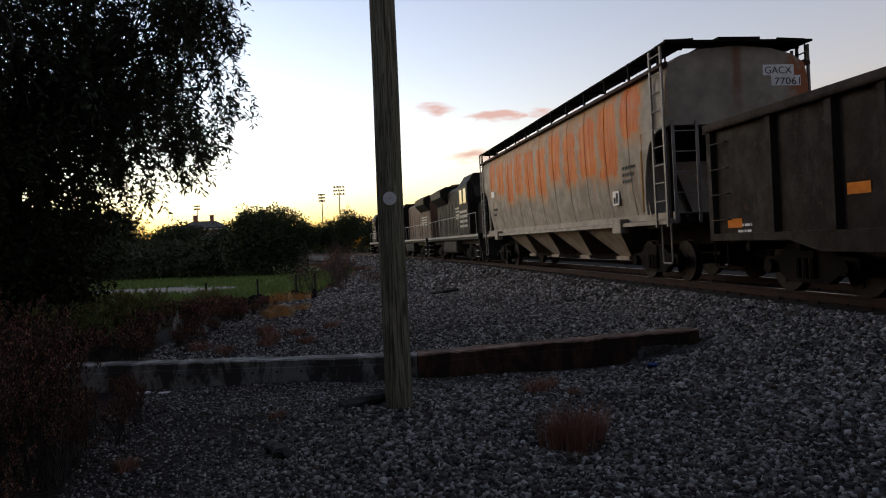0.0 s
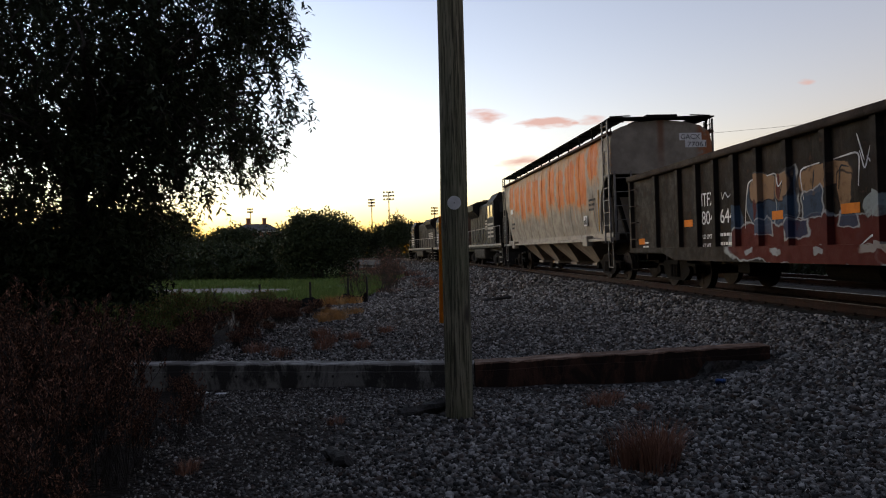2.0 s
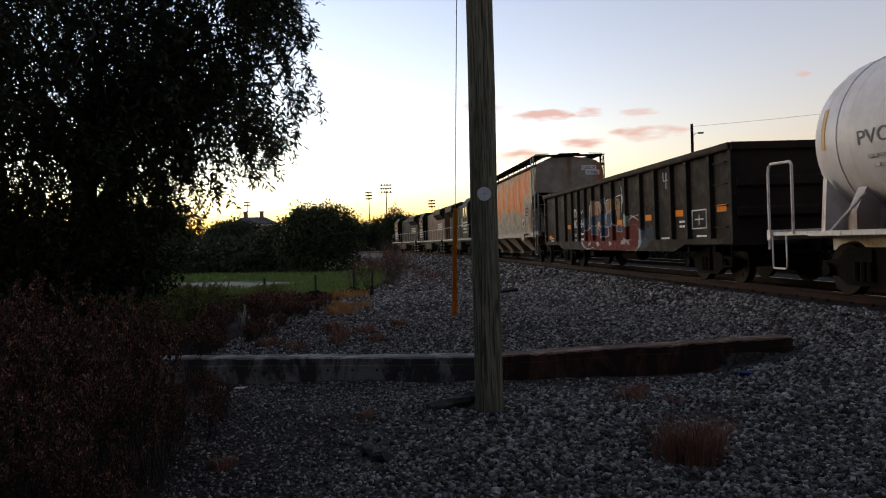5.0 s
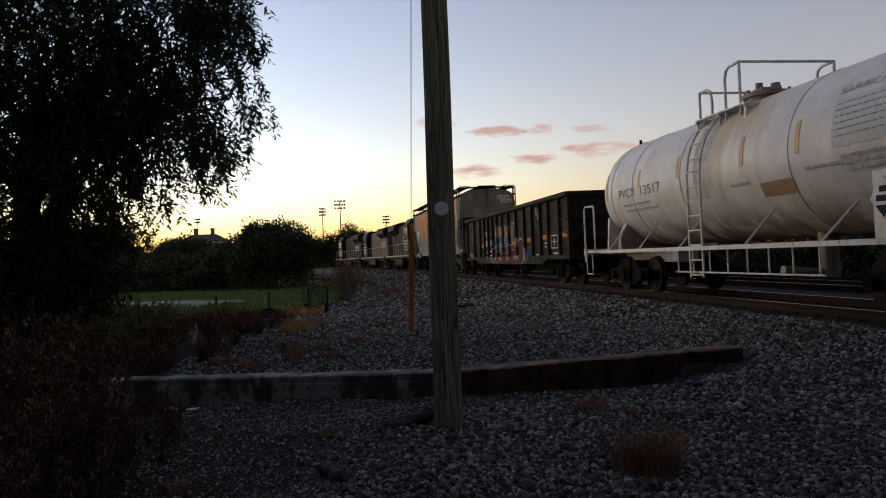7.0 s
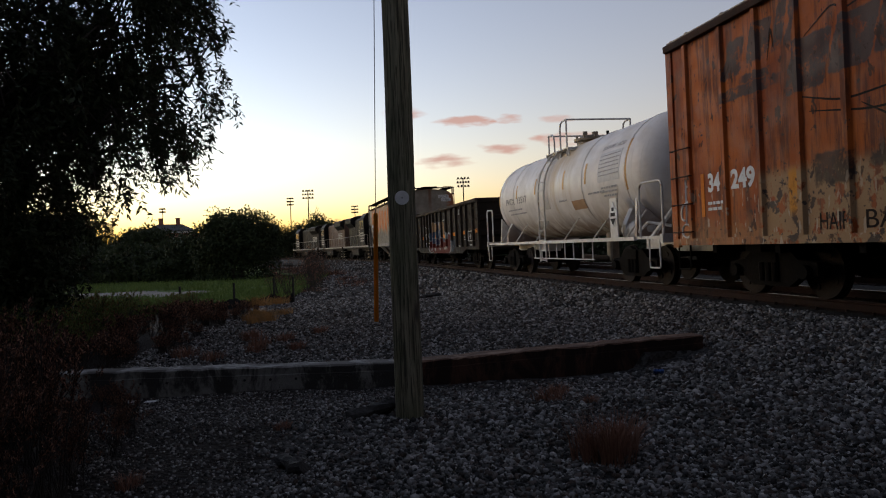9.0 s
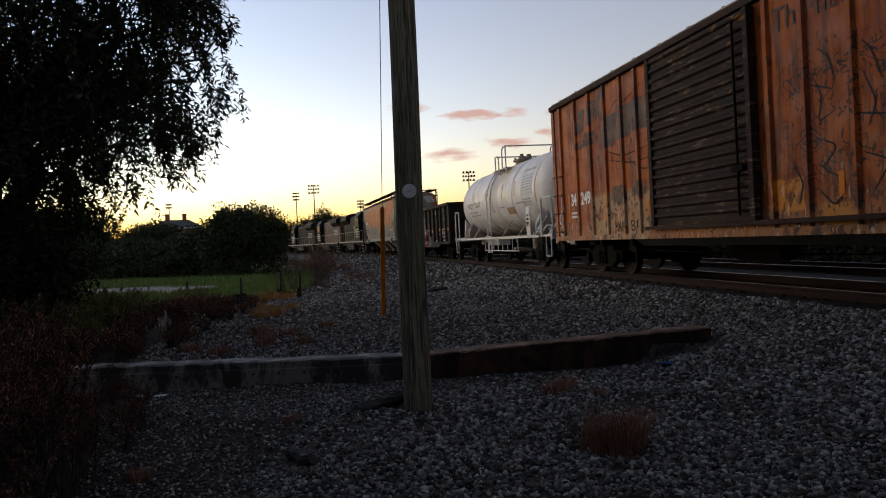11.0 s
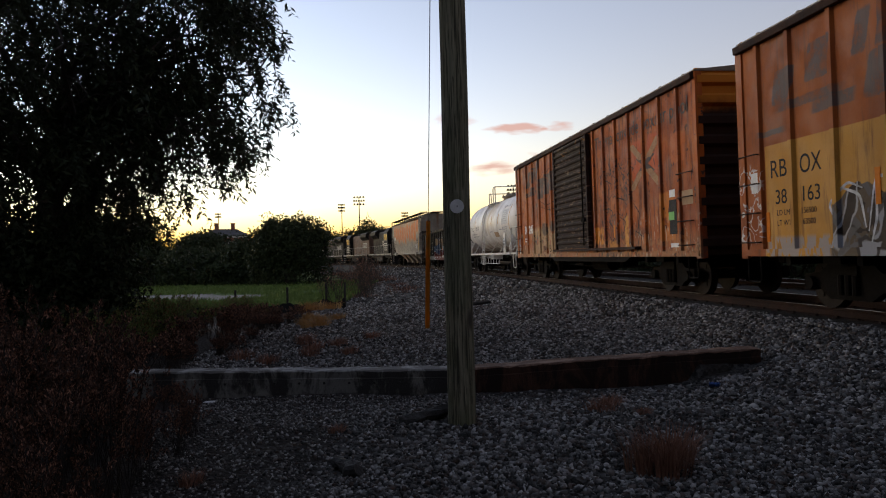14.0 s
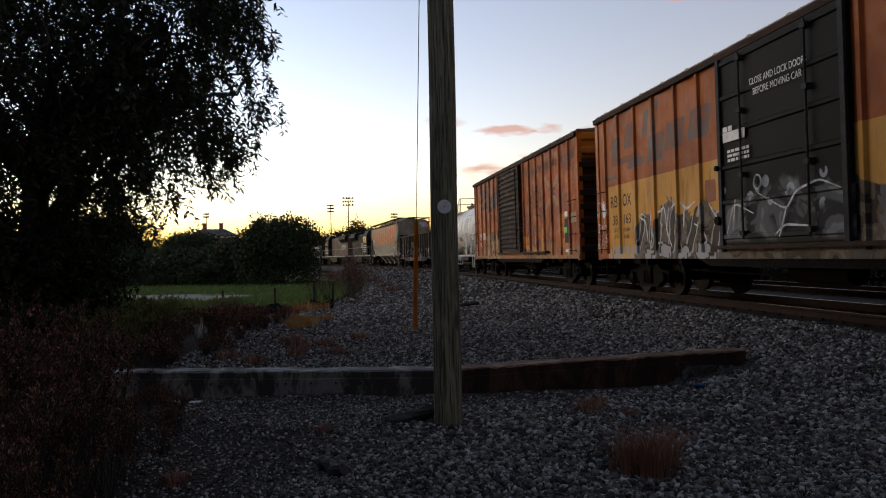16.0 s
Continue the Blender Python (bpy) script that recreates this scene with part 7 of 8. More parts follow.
# added trees out of view, blocking skylight from behind and from the left
for i, (x, y, rx, hg) in enumerate(((-15, -7, 4.2, 10), (-8.5, -9, 4.0, 11), (-2, -8, 4.2, 10.5), (3.0, -11, 3.6, 10), (-13, 1, 3.4, 9), (22, -12, 4.5, 11), (25, -2, 4.5, 10), (-8.6, 3.0, 2.8, 9.5), (-10.0, 5.6, 2.6, 9.5))):
    build_bush("tree", "unseen leafy tree added to block sky light", x, y, rx, rx * 0.7, hg, 7000, 0.5, LEAF_FAR, 150 + i, "tree", 0.0, 12)

# bush row added as a dark backing for the gaps below the train
for i in range(10):
    x, y, _ = on_track(-6.0 + i * 8.5, -12.5)
    build_bush("bush", "dark low bush added beyond the track to darken the gaps under the cars", float(x), float(y), 5.2, 1.8, 2.1, 6000, 0.26, LEAF_TREE, 200 + i, lobes=11)

prng = random.Random(21)
w1 = build_weed("dry_weed", "dry reddish-brown weed with seed heads", 1.15, 0.55, 26, 190, 0.032, WEED_BROWN, 1, "dry weeds by the gravel")
place_copies(w1, [(-2.75, 5.5, 0, 0.95), (-3.3, 5.2, 80, 1.05), (-3.9, 6.0, 140, 1.1), (-3.3, 6.6, 200, 1.0), (-3.0, 4.5, 30, 0.9), (-4.4, 6.9, 260, 1.15), (-2.55, 4.6, 300, 0.7), (-2.35, 3.9, 40, 0.8), (-2.9, 3.8, 70, 0.95), (-2.0, 3.6, 160, 0.6), (-3.6, 4.6, 190, 1.1), (-2.3, 4.9, 250, 0.75), (-5.3, 8.6, 30, 0.9), (-2.7, 5.0, 110, 0.9), (-3.15, 5.9, 20, 1.0)])
w2 = build_weed("dry_weed", "dry reddish-brown weed with seed heads", 0.9, 0.5, 24, 180, 0.030, WEED_BROWN, 2, "dry weeds by the gravel")
place_copies(w2, [(-3.3, 7.0, 0, 0.55), (-3.7, 7.7, 70, 0.6), (-4.4, 8.1, 120, 0.7), (-3.4, 8.5, 20, 0.35), (-5.0, 7.7, 100, 1.0), (-2.7, 6.3, 10, 0.5), (-2.45, 6.7, 40, 0.45), (-2.3, 6.0, 90, 0.45), (-2.85, 7.5, 150, 0.42), (-4.6, 5.8, 10, 1.2), (-2.3, 5.3, 10, 0.5)])
w3 = build_weed("green_weed", "tall green weed with reddish tops", 1.0, 0.5, 30, 70, 0.06, WEED_GREEN, 3, "green weeds behind the wall")
place_copies(w3, [(-5.6, 11.0, 0, 0.9), (-5.0, 11.6, 50, 0.55)] + [(prng.uniform(-7.2, -5.0), prng.uniform(11.0, 15.5), prng.uniform(0, 360), prng.uniform(0.45, 0.85)) for _ in range(30)] + [(prng.uniform(-10.5, -5.6), prng.uniform(17.0, 23.5), prng.uniform(0, 360), prng.uniform(0.45, 0.8)) for _ in range(26)])
w4 = build_weed("green_weed", "low green weed with reddish tops", 0.55, 0.45, 24, 50, 0.05, WEED_BROWN, 4, "green weeds behind the wall")
place_copies(w4, [(-4.1, 10.4, 0, 0.9), (-4.6, 12.4, 50, 1.0)] + [(prng.uniform(-5.4, -4.1), prng.uniform(10.3, 17.5), prng.uniform(0, 360), prng.uniform(0.5, 1.0)) for _ in range(20)] + [(prng.uniform(-4.3, -3.5), prng.uniform(10.4, 18.0), prng.uniform(0, 360), prng.uniform(0.35, 0.65)) for _ in range(26)])
w5 = build_weed("dead_shrub", "bare reddish twiggy shrub", 1.5, 0.7, 30, 24, 0.05, WEED_BROWN, 5, "dead shrubs by the field")
place_copies(w5, [(-4.3, 27.0, 0, 1.0), (-5.0, 28.5, 90, 0.8), (-3.6, 29.5, 30, 0.7), (-4.1, 31.5, 60, 1.1), (-3.9, 34.0, 130, 1.2), (-4.6, 36.0, 200, 1.2), (-5.0, 39.0, 20, 1.3), (-4.4, 37.6, 90, 1.1)])

t1 = build_tuft("dry_grass_tuft", "tuft of dry straw-coloured grass in the gravel", 0.36, 0.15, 190, STRAW, 1, "dry grass tufts")
place_copies(t1, [(1.42, 5.15, 0, 1.0), (1.55, 5.35, 90, 0.8), (1.28, 5.25, 200, 0.85)])
t2 = build_tuft("dry_grass_tuft", "small tuft of dry reddish grass", 0.16, 0.16, 160, STRAW, 2, "dry grass tufts")
place_copies(t2, [(1.42, 7.45, 0, 1.0), (1.62, 7.95, 50, 0.8), (1.75, 7.1, 20, 0.5), (-2.35, 12.0, 0, 1.1), (-2.0, 12.3, 40, 1.0), (-2.6, 12.6, 80, 1.2), (-1.7, 11.6, 10, 0.9), (-2.3, 11.4, 70, 1.0), (-1.5, 13.0, 20, 0.9),
                  (-2.8, 10.8, 130, 1.0), (-3.3, 11.2, 130, 1.2), (-1.1, 6.6, 0, 0.5), (-1.9, 5.2, 30, 0.6)])
t3 = build_tuft("golden_grass_tuft", "clump of golden dead grass", 0.38, 0.4, 360, STRAW_GOLD, 3, "golden grass clumps")
place_copies(t3, [(-3.0, 14.8, 0, 0.42), (-2.8, 15.2, 40, 0.5), (-3.25, 15.6, 80, 0.5), (-3.0, 16.1, 60, 0.5), (-2.7, 16.6, 60, 0.45), (-3.4, 17.0, 10, 0.5), (-4.2, 21.2, 80, 0.9), (-3.8, 22.2, 60, 0.8)])
t4 = build_tuft("dead_grass_clump", "clump of reddish dead grass beside the ballast", 0.34, 0.8, 220, WEED_BROWN, 4, "dead grass beside the ballast")
place_copies(t4, [(float(on_track(s, d)[0]), float(on_track(s, d)[1]), s * 37 % 360, prng.uniform(0.7, 1.2)) for s, d in [(prng.uniform(30, 92), prng.uniform(5.0, 8.6)) for _ in range(48)]])


def build_field_grass():
    rng = np.random.default_rng(9)
    n = 60000
    y = 24.5 + 30 * rng.random(n) ** 1.4
    x = -3.8 - (y - 20) * 0.05 - rng.random(n) * (6 + (y - 22) * 0.75)
    keep = (np.hypot((x + 13.8) / 4.6, (y - 36.5 + 0.25 * x + 3.4) / 2.4) > 0.95 + 0.2 * rng.random(n)) & (lumps(x, y, 0.7, 2.0) > -0.5)
    x, y = x[keep], y[keep]
    n = len(x)
    c = np.stack([x, y, base_z(x, y) - 0.01], 1)
    ax = np.stack([rng.normal(0, 0.35, n), rng.normal(0, 0.35, n), np.ones(n)], 1)
    ob = leaf_cloud("field_grass", c, ax, 0.20, 0.035, GRASS, rng)
    tagged(ob, "short green grass of the field", "grass", kind="stuff")
    m = 26000
    s, d = rng.uniform(-20, 110, m), -rng.uniform(8.4, 18, m)
    x, y, h = on_track(s, d)
    c = np.stack([x, y, base_z(x, y) - 0.01], 1)
    ax = np.stack([rng.normal(0, 0.35, m), rng.normal(0, 0.35, m), np.ones(m)], 1)
    tagged(leaf_cloud("verge_grass", c, ax, 0.28, 0.05, LEAF_BUSH, rng), "rough grass on the far side of the track", "grass", kind="stuff")


build_field_grass()


# ---- wall, pole and small things by the camera ----
def wall_block(name, label, p0, p1, z0, z1, thick, bottom, material, cap, seed):
    """A low cast wall between two plan points, its top from z0 to z1, with worn uneven arrises."""
    rng = random.Random(seed)
    bm = bm_new()
    p0, p1 = Vector((*p0, 0)), Vector((*p1, 0))
    d = (p1 - p0).normalized()
    n = Vector((-d.y, d.x, 0))
    k = 44
    prev = None
    for i in range(k + 1):
        u = i / k
        c = p0.lerp(p1, u)
        zt = z0 + (z1 - z0) * u + rng.uniform(-0.006, 0.006)
        e = [rng.uniform(0.008, 0.03) for _ in range(2)]
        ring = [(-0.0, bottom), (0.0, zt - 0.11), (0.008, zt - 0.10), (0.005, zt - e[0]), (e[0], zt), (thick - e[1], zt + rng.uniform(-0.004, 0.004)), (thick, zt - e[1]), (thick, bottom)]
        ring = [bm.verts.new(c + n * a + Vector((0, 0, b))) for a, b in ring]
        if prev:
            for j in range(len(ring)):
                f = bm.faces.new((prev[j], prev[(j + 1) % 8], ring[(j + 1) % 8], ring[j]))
                # top faces take the paler mix with the light painted in
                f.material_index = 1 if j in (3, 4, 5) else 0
        else:
            bm.faces.new(ring)
        prev = ring
    bm.faces.new(prev[::-1])
    bmesh.ops.recalc_face_normals(bm, faces=bm.faces[:])
    return tagged(part(name, bm, [material, cap]), label, "low wall")


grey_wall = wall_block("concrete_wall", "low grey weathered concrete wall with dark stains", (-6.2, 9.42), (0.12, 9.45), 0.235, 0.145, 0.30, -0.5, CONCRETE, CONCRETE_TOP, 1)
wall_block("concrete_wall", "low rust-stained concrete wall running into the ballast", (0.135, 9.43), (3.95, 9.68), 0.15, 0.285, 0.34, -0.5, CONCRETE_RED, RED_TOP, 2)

for k in range(15):
    hole = bm_new()
    rod(hole, (-4.6 + k * 0.32, 9.418, 0.045 - k * 0.004), (-4.6 + k * 0.32, 9.44, 0.045 - k * 0.004), 0.016, 10)
    part("tie_hole", hole, CHAR, grey_wall)


def build_pole():
    pole = thing("utility_pole", "weathered wooden utility pole with a white tag", "utility pole", m=pose(0.016, 6.87, 0))
    bm = bm_new()
    rng = random.Random(2)
    pts = [(0.004 * math.sin(k * 0.9) + 0.010 * k * 0.1, 0.004 * math.cos(k * 1.3), -0.6 + k * 0.45) for k in range(25)]
    pipe(bm, pts, [0.131 - 0.0009 * k for k in range(25)], 28)
    for v in bm.verts:
        a = math.atan2(v.co.y, v.co.x)
        f = 1 + 0.012 * math.sin(5 * a + v.co.z) + 0.01 * math.sin(9 * a - v.co.z * 0.6)
        v.co.x *= f
        v.co.y *= f
    part("pole_shaft", bm, POLE_WOOD, pole, smooth=True)
    bm = bm_new()
    rod(bm, (0.008, -0.128, 2.05), (0.008, -0.118, 2.05), 0.064, 28)
    part("tag", bm, PLASTIC_WHITE, pole, "round white plastic tag", bevel=0.002)
    bm = bm_new()
    rod(bm, (0.01, -0.133, 2.05), (0.01, -0.127, 2.05), 0.008, 8)
    part("nail", bm, WIRE, pole)


def build_guy():
    """The anchored guy wire with its yellow guard."""
    guy = thing("guy_wire", "galvanised guy wire with a yellow plastic guard", "guy wire")
    a, b = Vector((-0.568, 14.0, 0.12)), Vector((0.02, 6.99, 9.9))
    bm = bm_new()
    rod(bm, a, b, 0.007, 6)
    part("wire", bm, WIRE, guy)
    d = (b - a).normalized()
    side = d.cross(Vector((0, 1, 0))).normalized()
    bm = bm_new()
    p, q = a + d * 0.05, a + d * 2.55
    up = d.cross(side)
    ring = [(math.cos(t) * 0.045, math.sin(t) * 0.03) for t in np.linspace(0.4, 2 * math.pi - 0.4, 12)]
    lo = [bm.verts.new(p + side * u + up * v) for u, v in ring]
    hi = [bm.verts.new(q + side * u * 0.85 + up * v) for u, v in ring]
    for k in range(len(ring) - 1):
        bm.faces.new((lo[k], lo[k + 1], hi[k + 1], hi[k]))
    bmesh.ops.solidify(bm, geom=bm.faces[:], thickness=0.006)
    part("guard", bm, PLASTIC_YELLOW, guy, "yellow plastic guard")
    bm = bm_new()
    rod(bm, a - d * 0.25, a + d * 0.12, 0.012, 8)
    bmesh.ops.create_uvsphere(bm, u_segments=10, v_segments=6, radius=0.03, matrix=Matrix.Translation(a + d * 0.1))
    part("anchor_rod", bm, RAIL_SIDE, guy)


def build_log(name, label, x, y, turn, l, r, tilt, seed):
    rng = random.Random(seed)
    bm = bm_new()
    pts = [(rng.uniform(-0.02, 0.02), -l / 2 + l * k / 6, rng.uniform(-0.01, 0.015)) for k in range(7)]
    pipe(bm, pts, [r * rng.uniform(0.7, 1.1) for _ in range(7)], 9)
    for v in bm.verts:
        v.co.z *= 0.65
        v.co += Vector((rng.uniform(-1, 1), rng.uniform(-1, 1), rng.uniform(-1, 1))) * r * 0.16
    ob = tagged(part(name, bm, CHAR), label, "wood scrap")
    ob.matrix_basis = stand(x, y, turn, 1.0, r * 0.75) @ pose(0, 0, 0, tilt, 0, 0)


def build_can():
    ob = thing("drink_can", "crushed blue drink can lying on the gravel", "can", m=stand(3.1, 9.0, 62, 1, 0.045) @ pose(0, 0, 0, 90, 0, 0))
    bm = bm_new()
    pipe(bm, [(0, 0, -0.062), (0, 0, -0.055), (0.003, 0, 0.0), (0, 0.004, 0.045), (0, 0, 0.058), (0, 0, 0.063)], [0.026, 0.033, 0.030, 0.032, 0.029, 0.026], 18)
    k = surf("blue_can_print", (0.02, 0.06, 0.18), (0.015, 0.04, 0.13), 14, 60, 0.3, 0.7, 0.1)
    part("can_body", bm, k, ob, smooth=True)
    bm = bm_new()
    rod(bm, (0, 0, 0.060), (0, 0, 0.066), 0.027, 18)
    part("can_lid", bm, RAIL_TOP, ob, "bare metal lid")


def build_litter():
    for i, (x, y, s) in enumerate(((-3.4, 9.2, 0.10), (-3.1, 9.15, 0.08))):
        rng = random.Random(40 + i)
        bm = bm_new()
        bmesh.ops.create_icosphere(bm, subdivisions=2, radius=s)
        for v in bm.verts:
            v.co = Vector((v.co.x * rng.uniform(0.8, 1.2), v.co.y * 0.5 * rng.uniform(0.7, 1.2), v.co.z * 0.22 * rng.uniform(0.5, 1.3)))
        ob = tagged(part("plastic_litter", bm, PLASTIC_WHITE), "crumpled white plastic litter by the wall", "litter")
        ob.matrix_basis = stand(x, y, 20 * i, 1, s * 0.1)


build_pole()
build_guy()
build_log("charred_log", "charred piece of timber beside the pole", -0.27, 7.05, -58, 0.66, 0.085, 8, 1)
build_log("charred_log", "charred piece of timber on the gravel", -0.85, 5.45, 34, 0.36, 0.06, 0, 2)
build_log("charred_log", "short charred timber on the ballast", 0.6, 22.4, -55, 1.0, 0.09, 4, 3)
build_log("charred_log", "dark bark scrap on the gravel", 0.75, 4.95, 70, 0.14, 0.03, 0, 4)
build_can()
build_litter()


# ---- the field's edge ----
def build_fence():
    fence = thing("silt_fence", "low black silt fence sagging between thin dark posts", "fence")
    pts = [(-9.4, 25.6), (-7.56, 25.0), (-5.62, 24.35), (-4.25, 23.95), (-3.7, 24.4)]
    for x, y in pts:
        bm = bm_new()
        z = float(base_z(np.array(x), np.array(y)))
        prism(bm, [(x - 0.03, y - 0.03), (x + 0.03, y - 0.03), (x + 0.03, y + 0.03), (x - 0.03, y + 0.03)], z - 0.1, z + (0.85 if x > -9 else 0.6), "z")
        part("post", bm, CHAR, fence)
    for (x0, y0), (x1, y1) in zip(pts, pts[1:]):
        bm = bm_new()
        rows = []
        for k in range(15):
            u = k / 14
            x, y = x0 + (x1 - x0) * u, y0 + (y1 - y0) * u
            z = float(base_z(np.array(x), np.array(y)))
            hh = 0.34 - 0.12 * math.sin(math.pi * u) + 0.03 * math.sin(k * 2.1)
            rows.append([bm.verts.new((x, y - 0.05 - 0.03 * math.sin(k), z - 0.05)), bm.verts.new((x, y - 0.04, z + hh))])
        for a, b in zip(rows, rows[1:]):
            bm.faces.new((a[0], b[0], b[1], a[1]))
        bmesh.ops.solidify(bm, geom=bm.faces[:], thickness=0.02)
        part("fabric", bm, INK, fence, "black sagging fabric")


build_fence()


# ---- the distance ----
BRICK_FAR = surf("far_red_brick", (0.25, 0.10, 0.07), (0.30, 0.13, 0.09), 0.6, 8, 0.85)
ROOF_FAR = surf("far_slate_roof", (0.045, 0.042, 0.045), (0.07, 0.065, 0.065), 0.8, 8, 0.8)
TRIM_FAR = surf("far_white_trim", (0.55, 0.53, 0.5), (0.48, 0.46, 0.44), 1, 8, 0.7)


def build_hall():
    bld = thing("brick_building", "distant red brick building with a hipped roof and two chimneys", "building", m=pose(-72.5, 230, -0.6, 0, 0, 14))
    w, d, e, r = 7.6, 6.0, 9.8, 12.3
    bm = bm_new()
    box(bm, -w, w, -d, d, 0, e)
    box(bm, w, w + 9, -d + 1, d - 1, 0, e - 1.2)
    part("brick_walls", bm, BRICK_FAR, bld)
    bm = bm_new()
    for x0, x1, dd, z0, z1 in ((-w - 0.5, w + 0.5, d + 0.5, e, r), (w + 0.55, w + 9.5, d - 0.5, e - 1.2, e + 0.6)):
        a = [bm.verts.new(p) for p in ((x0, -dd, z0), (x1, -dd, z0), (x1, dd, z0), (x0, dd, z0))]
        b = [bm.verts.new(((x0 + dd * 0.7), 0, z1)), bm.verts.new(((x1 - dd * 0.7), 0, z1))]
        for f in ((a[0], a[1], b[1], b[0]), (a[1], a[2], b[1]), (a[2], a[3], b[0], b[1]), (a[3], a[0], b[0]), (a[3], a[2], a[1], a[0])):
            bm.faces.new(f)
    part("roof", bm, ROOF_FAR, bld)
    bm = bm_new()
    box(bm, -w - 0.4, w + 0.4, -d - 0.4, -d - 0.02, e - 0.45, e - 0.02)
    part("eaves", bm, TRIM_FAR, bld)
    for x in (-2.6, 2.4):
        bm = bm_new()
        box(bm, x - 0.6, x + 0.6, -0.6, 0.6, r - 1.0, r + 1.6)
        box(bm, x - 0.75, x + 0.75, -0.75, 0.75, r + 1.6, r + 1.85)
        part("chimney", bm, BRICK_FAR, bld)
    for z in (2.0, 6.2):
        for k in range(6):
            x = -w + 1.5 + k * 2.45
            bm = bm_new()
            box(bm, x - 0.65, x + 0.65, -d - 0.06, -d - 0.005, z, z + 2.1)
            win = part("window", bm, TRIM_FAR, bld)
            bm = bm_new()
            for sx in (-1, 1):
                for q in range(2):
                    box(bm, x + sx * 0.08, x + sx * 0.55, -d - 0.09, -d - 0.062, z + 0.1 + q * 1.0, z + 0.95 + q * 1.0)
            part("panes", bm, GLASS_DARK, win)


def build_light_tower(x, y, top, rows, wide):
    ob = thing("light_tower", "distant stadium light tower, dark against the sky", "light tower", "stadium lights", pose(x, y, -0.8))
    t = top + 0.8
    bm = bm_new()
    rod(bm, (0, 0, 0), (0, 0, t), 0.30, 8, 0.16)
    part("mast", bm, STEEL_DARK, ob)
    for k in range(rows):
        z = t - 0.5 - k * 1.35
        bm = bm_new()
        box(bm, -wide, wide, -0.08, 0.08, z - 0.08, z + 0.08)
        arm = part("cross_arm", bm, STEEL_DARK, ob)
        n = 4 + k % 2
        for q in range(n):
            bm = bm_new()
            u = -wide + 2 * wide * (q + 0.5) / n
            rod(bm, (u, -0.5, z + 0.30), (u, 0.1, z + 0.45), 0.36, 8, 0.2)
            part("floodlight", bm, STEEL_DARK, arm)


def build_far_pole(x, y, top):
    ob = thing("utility_pole", "dark utility pole with a small street light", "utility pole", m=pose(x, y, -0.3))
    bm = bm_new()
    rod(bm, (0, 0, 0), (0, 0, top + 0.3), 0.15, 10, 0.11)
    part("pole_shaft", bm, STEEL_DARK, ob)
    bm = bm_new()
    pipe(bm, [(0, 0, top - 0.7), (0.3, 0, top - 0.45), (0.6, 0, top - 0.45)], 0.03, 6)
    box(bm, 0.5, 0.9, -0.1, 0.1, top - 0.5, top - 0.38)
    part("lamp_arm", bm, STEEL_DARK, ob)
    bm = bm_new()
    pipe(bm, [(0.1 + u * 45, u * -30, top + 0.1 + 5.0 * u * u - 2.0 * u) for u in np.linspace(0, 1, 10)], 0.012, 4)
    part("overhead_wire", bm, STEEL_DARK, ob)


build_hall()
for x, y, top, rows, wide in ((-36.2, 280, 25.0, 3, 2.3), (-49.1, 320, 25.2, 3, 1.5), (-22.0, 330, 21.4, 3, 1.6), (-107, 330, 23.2, 2, 1.4), (20.7, 250, 25.0, 3, 2.3)):
    build_light_tower(x, y, top, rows, wide)
build_far_pole(17.2, 60, 10.7)


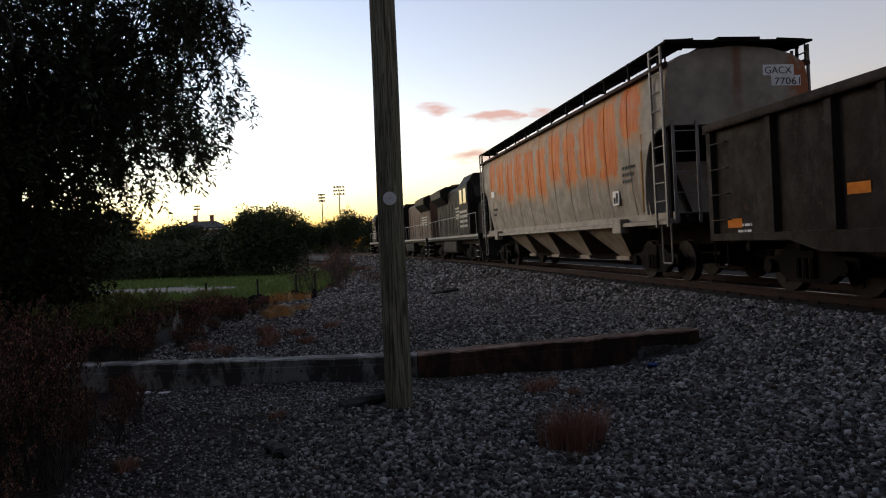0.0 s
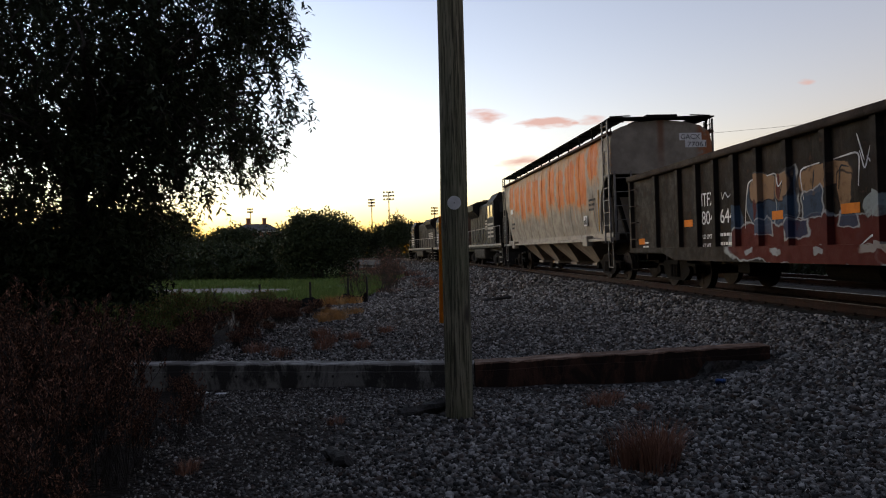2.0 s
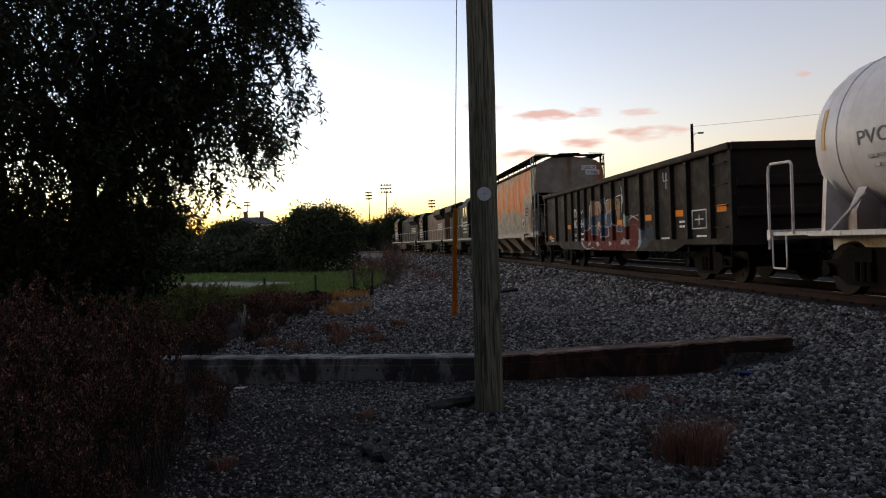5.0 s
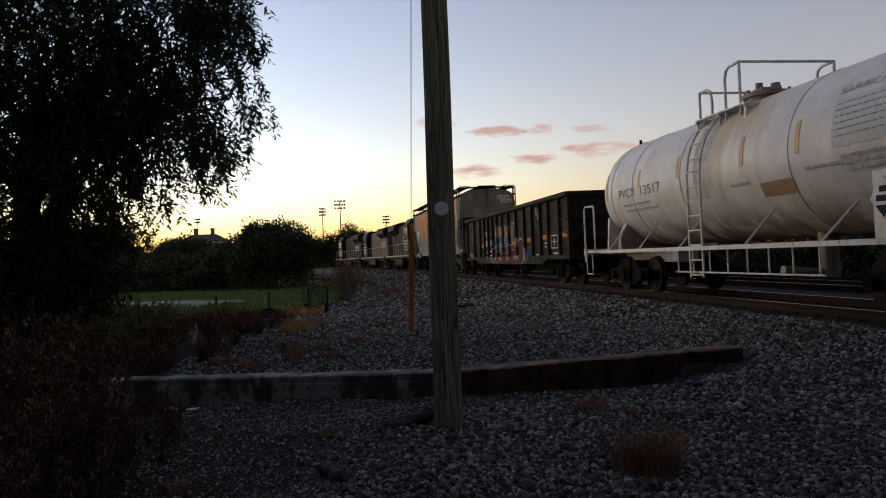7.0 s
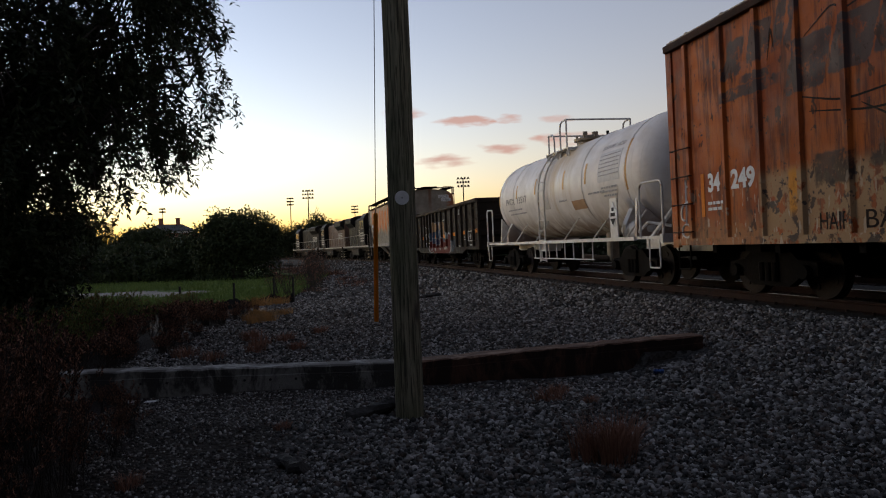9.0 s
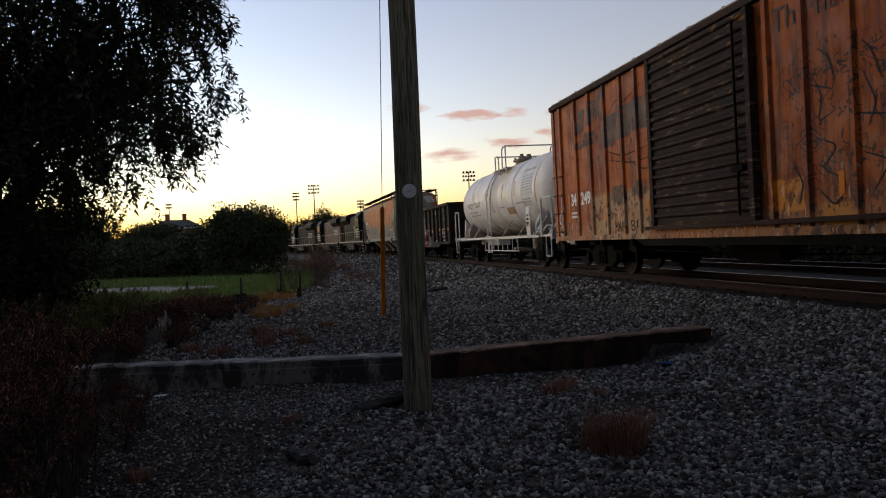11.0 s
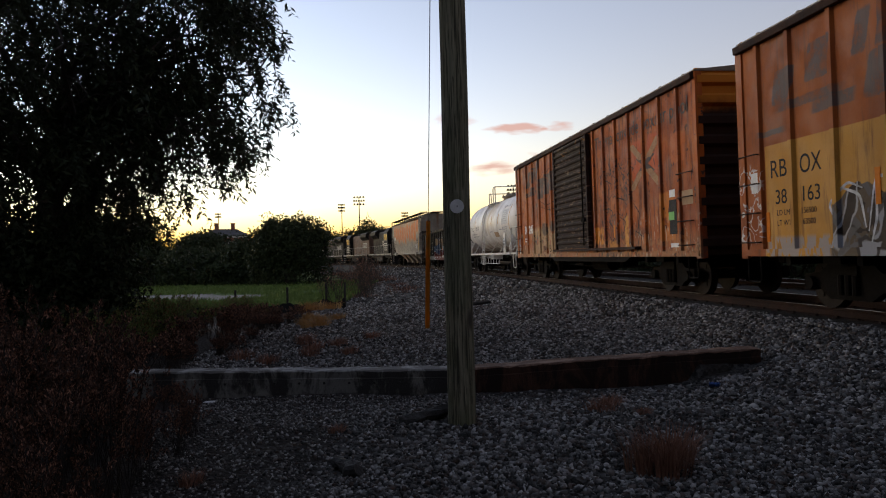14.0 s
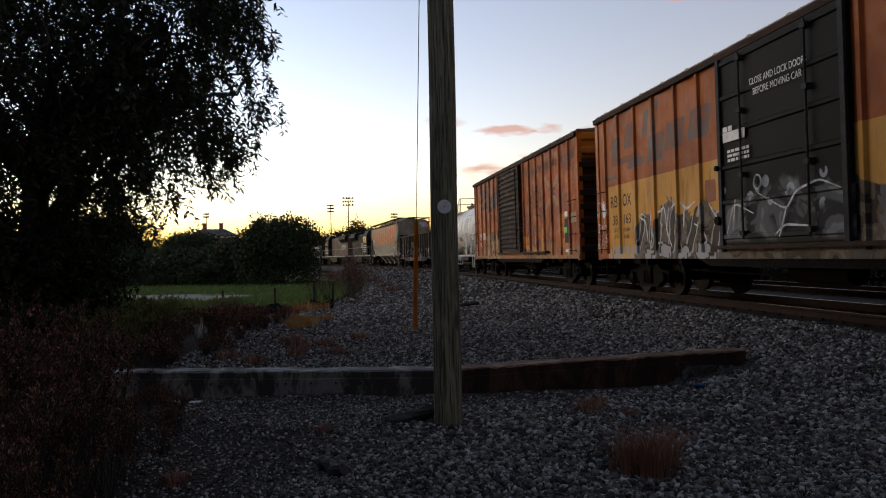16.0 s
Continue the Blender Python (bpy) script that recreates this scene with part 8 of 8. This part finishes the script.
# ---- loose stones: ballast and gravel ----
def build_stones():
    rng = np.random.default_rng(17)
    X, Y, S = [], [], []
    for y0, y1, dens, smin, smax in ((2.6, 6.0, 2300, 0.007, 0.021), (6.0, 9.72, 1350, 0.008, 0.023), (9.72, 15, 800, 0.010, 0.024), (15, 26, 230, 0.015, 0.032), (26, 48, 34, 0.025, 0.05), (48, 95, 9, 0.035, 0.07)):
        lo, hi = -0.62 * y1 - 0.6, 0.70 * y1 + 0.6
        n = int(dens * (y1 - y0) * (hi - lo))
        x, y = rng.uniform(lo, hi, n), rng.uniform(y0, y1, n)
        d = off_track(x, y)
        patch = lumps(x, y, 0.8, 7.0) + 0.5 * lumps(x, y, 2.3, 3.0)
        keep = (np.abs(x) < 0.66 * y + 0.7) & (d > 1.4) & (x > gravel_edge(y) - 0.2) & ((rng.random(n) < (0.62 + 0.5 * patch) * (0.65 + 0.35 * sstep(x, -2.6, 0.2)) + 0.3 * (y > 9.7) + 0.22 * bare_soil(x, y)) | (d < 4.2))
        keep &= ~((y > 9.36) & (y < 9.98) & (x < 3.98) & (y < 9.8 + 0.06 * np.maximum(x, 0)))
        x, y, d = x[keep], y[keep], d[keep]
        s = smin + (smax - smin) * rng.random(len(x)) ** 1.6
        s = s * np.where(d < 4.6, 1.3, 1.0) * (1 - 0.40 * bare_soil(x, y))
        X.append(x), Y.append(y), S.append(s)
    x, y, s = np.concatenate(X), np.concatenate(Y), np.concatenate(S)
    n = len(x)
    cube = np.array([(a, b, c) for a in (-1, 1) for b in (-1, 1) for c in (-1, 1)], float)
    v = cube[None] * (1 + rng.uniform(-0.45, 0.25, (n, 8, 3)))
    v *= (np.stack([rng.uniform(0.7, 1.3, n), rng.uniform(0.7, 1.2, n), rng.uniform(0.45, 0.95, n)], 1) * s[:, None])[:, None]
    q = rng.normal(size=(n, 4))
    q[:, 1:3] *= 0.45
    q /= np.linalg.norm(q, axis=1, keepdims=True)
    w, a, b, c = q.T
    R = np.stack([1 - 2 * (b * b + c * c), 2 * (a * b - c * w), 2 * (a * c + b * w), 2 * (a * b + c * w), 1 - 2 * (a * a + c * c), 2 * (b * c - a * w),
                  2 * (a * c - b * w), 2 * (b * c + a * w), 1 - 2 * (a * a + b * b)], 1).reshape(n, 3, 3)
    v = np.einsum("nij,nkj->nki", R, v)
    v += np.stack([x, y, ground_z(x, y) + s * rng.uniform(0.0, 0.45, n)], 1)[:, None]
    f = np.array([(0, 1, 3, 2), (4, 6, 7, 5), (0, 4, 5, 1), (2, 3, 7, 6), (0, 2, 6, 4), (1, 5, 7, 3)])
    f = (np.arange(n)[:, None, None] * 8 + f[None]).reshape(-1, 4)
    tagged(raw_mesh("loose_stones", v.reshape(-1, 3), f, BALLAST_STONE), "grey crushed stone ballast and gravel", "gravel", kind="stuff")


build_stones()


# ---- the train runs ----
def run_back(t):
    """Metres by which the train still lacks at t seconds to where it stands at 16 s."""
    u = 16.0 - t
    return 3.2925 * u + 0.0129 * u * u


TRAIN = [(build_yellow_boxcar(), 20.24, 15.8, 11.4), (build_brown_boxcar(), 37.7, 15.8, 11.4), (build_tank_car(), 51.7, 13.45, 9.3), (build_gondola(), 68.95, 16.0, 12.0), (build_hopper(), 87.9, 17.5, 14.0),
         (build_loco(-1, LOCO_BLACK, "black diesel locomotive coupled cab-first to the hopper"), 105.0, 15.6, 9.0),
         (build_loco(1, RUSTED, "black diesel locomotive with a rusty dusty hood"), 121.6, 15.6, 9.0),
         (build_loco(1, LOCO_GREY, "black leading diesel locomotive with a dusty grey hood"), 138.4, 15.6, 9.0)]


def car_pose(s, base):
    """Pose of a car whose middle is s metres along the track, its trucks base metres apart."""
    x0, y0, _ = on_track(s - base / 2)
    x1, y1, _ = on_track(s + base / 2)
    turn = math.degrees(math.atan2(-(x1 - x0), y1 - y0))
    return pose(float(x0 + x1) / 2, float(y0 + y1) / 2, RAIL_Z, 0, -0.5, turn)


def motions():
    for car, front, length, base in TRAIN:
        walk(car, [(0.5 * k, car_pose(front - length / 2 - run_back(0.5 * k), base)) for k in range(33)])
    for ws, y, r in WHEELSETS:
        walk(ws, [(0.16 * k, pose(0, y, r, math.degrees((run_back(0.16 * k) - run_back(0)) / r))) for k in range(101)])


motions()
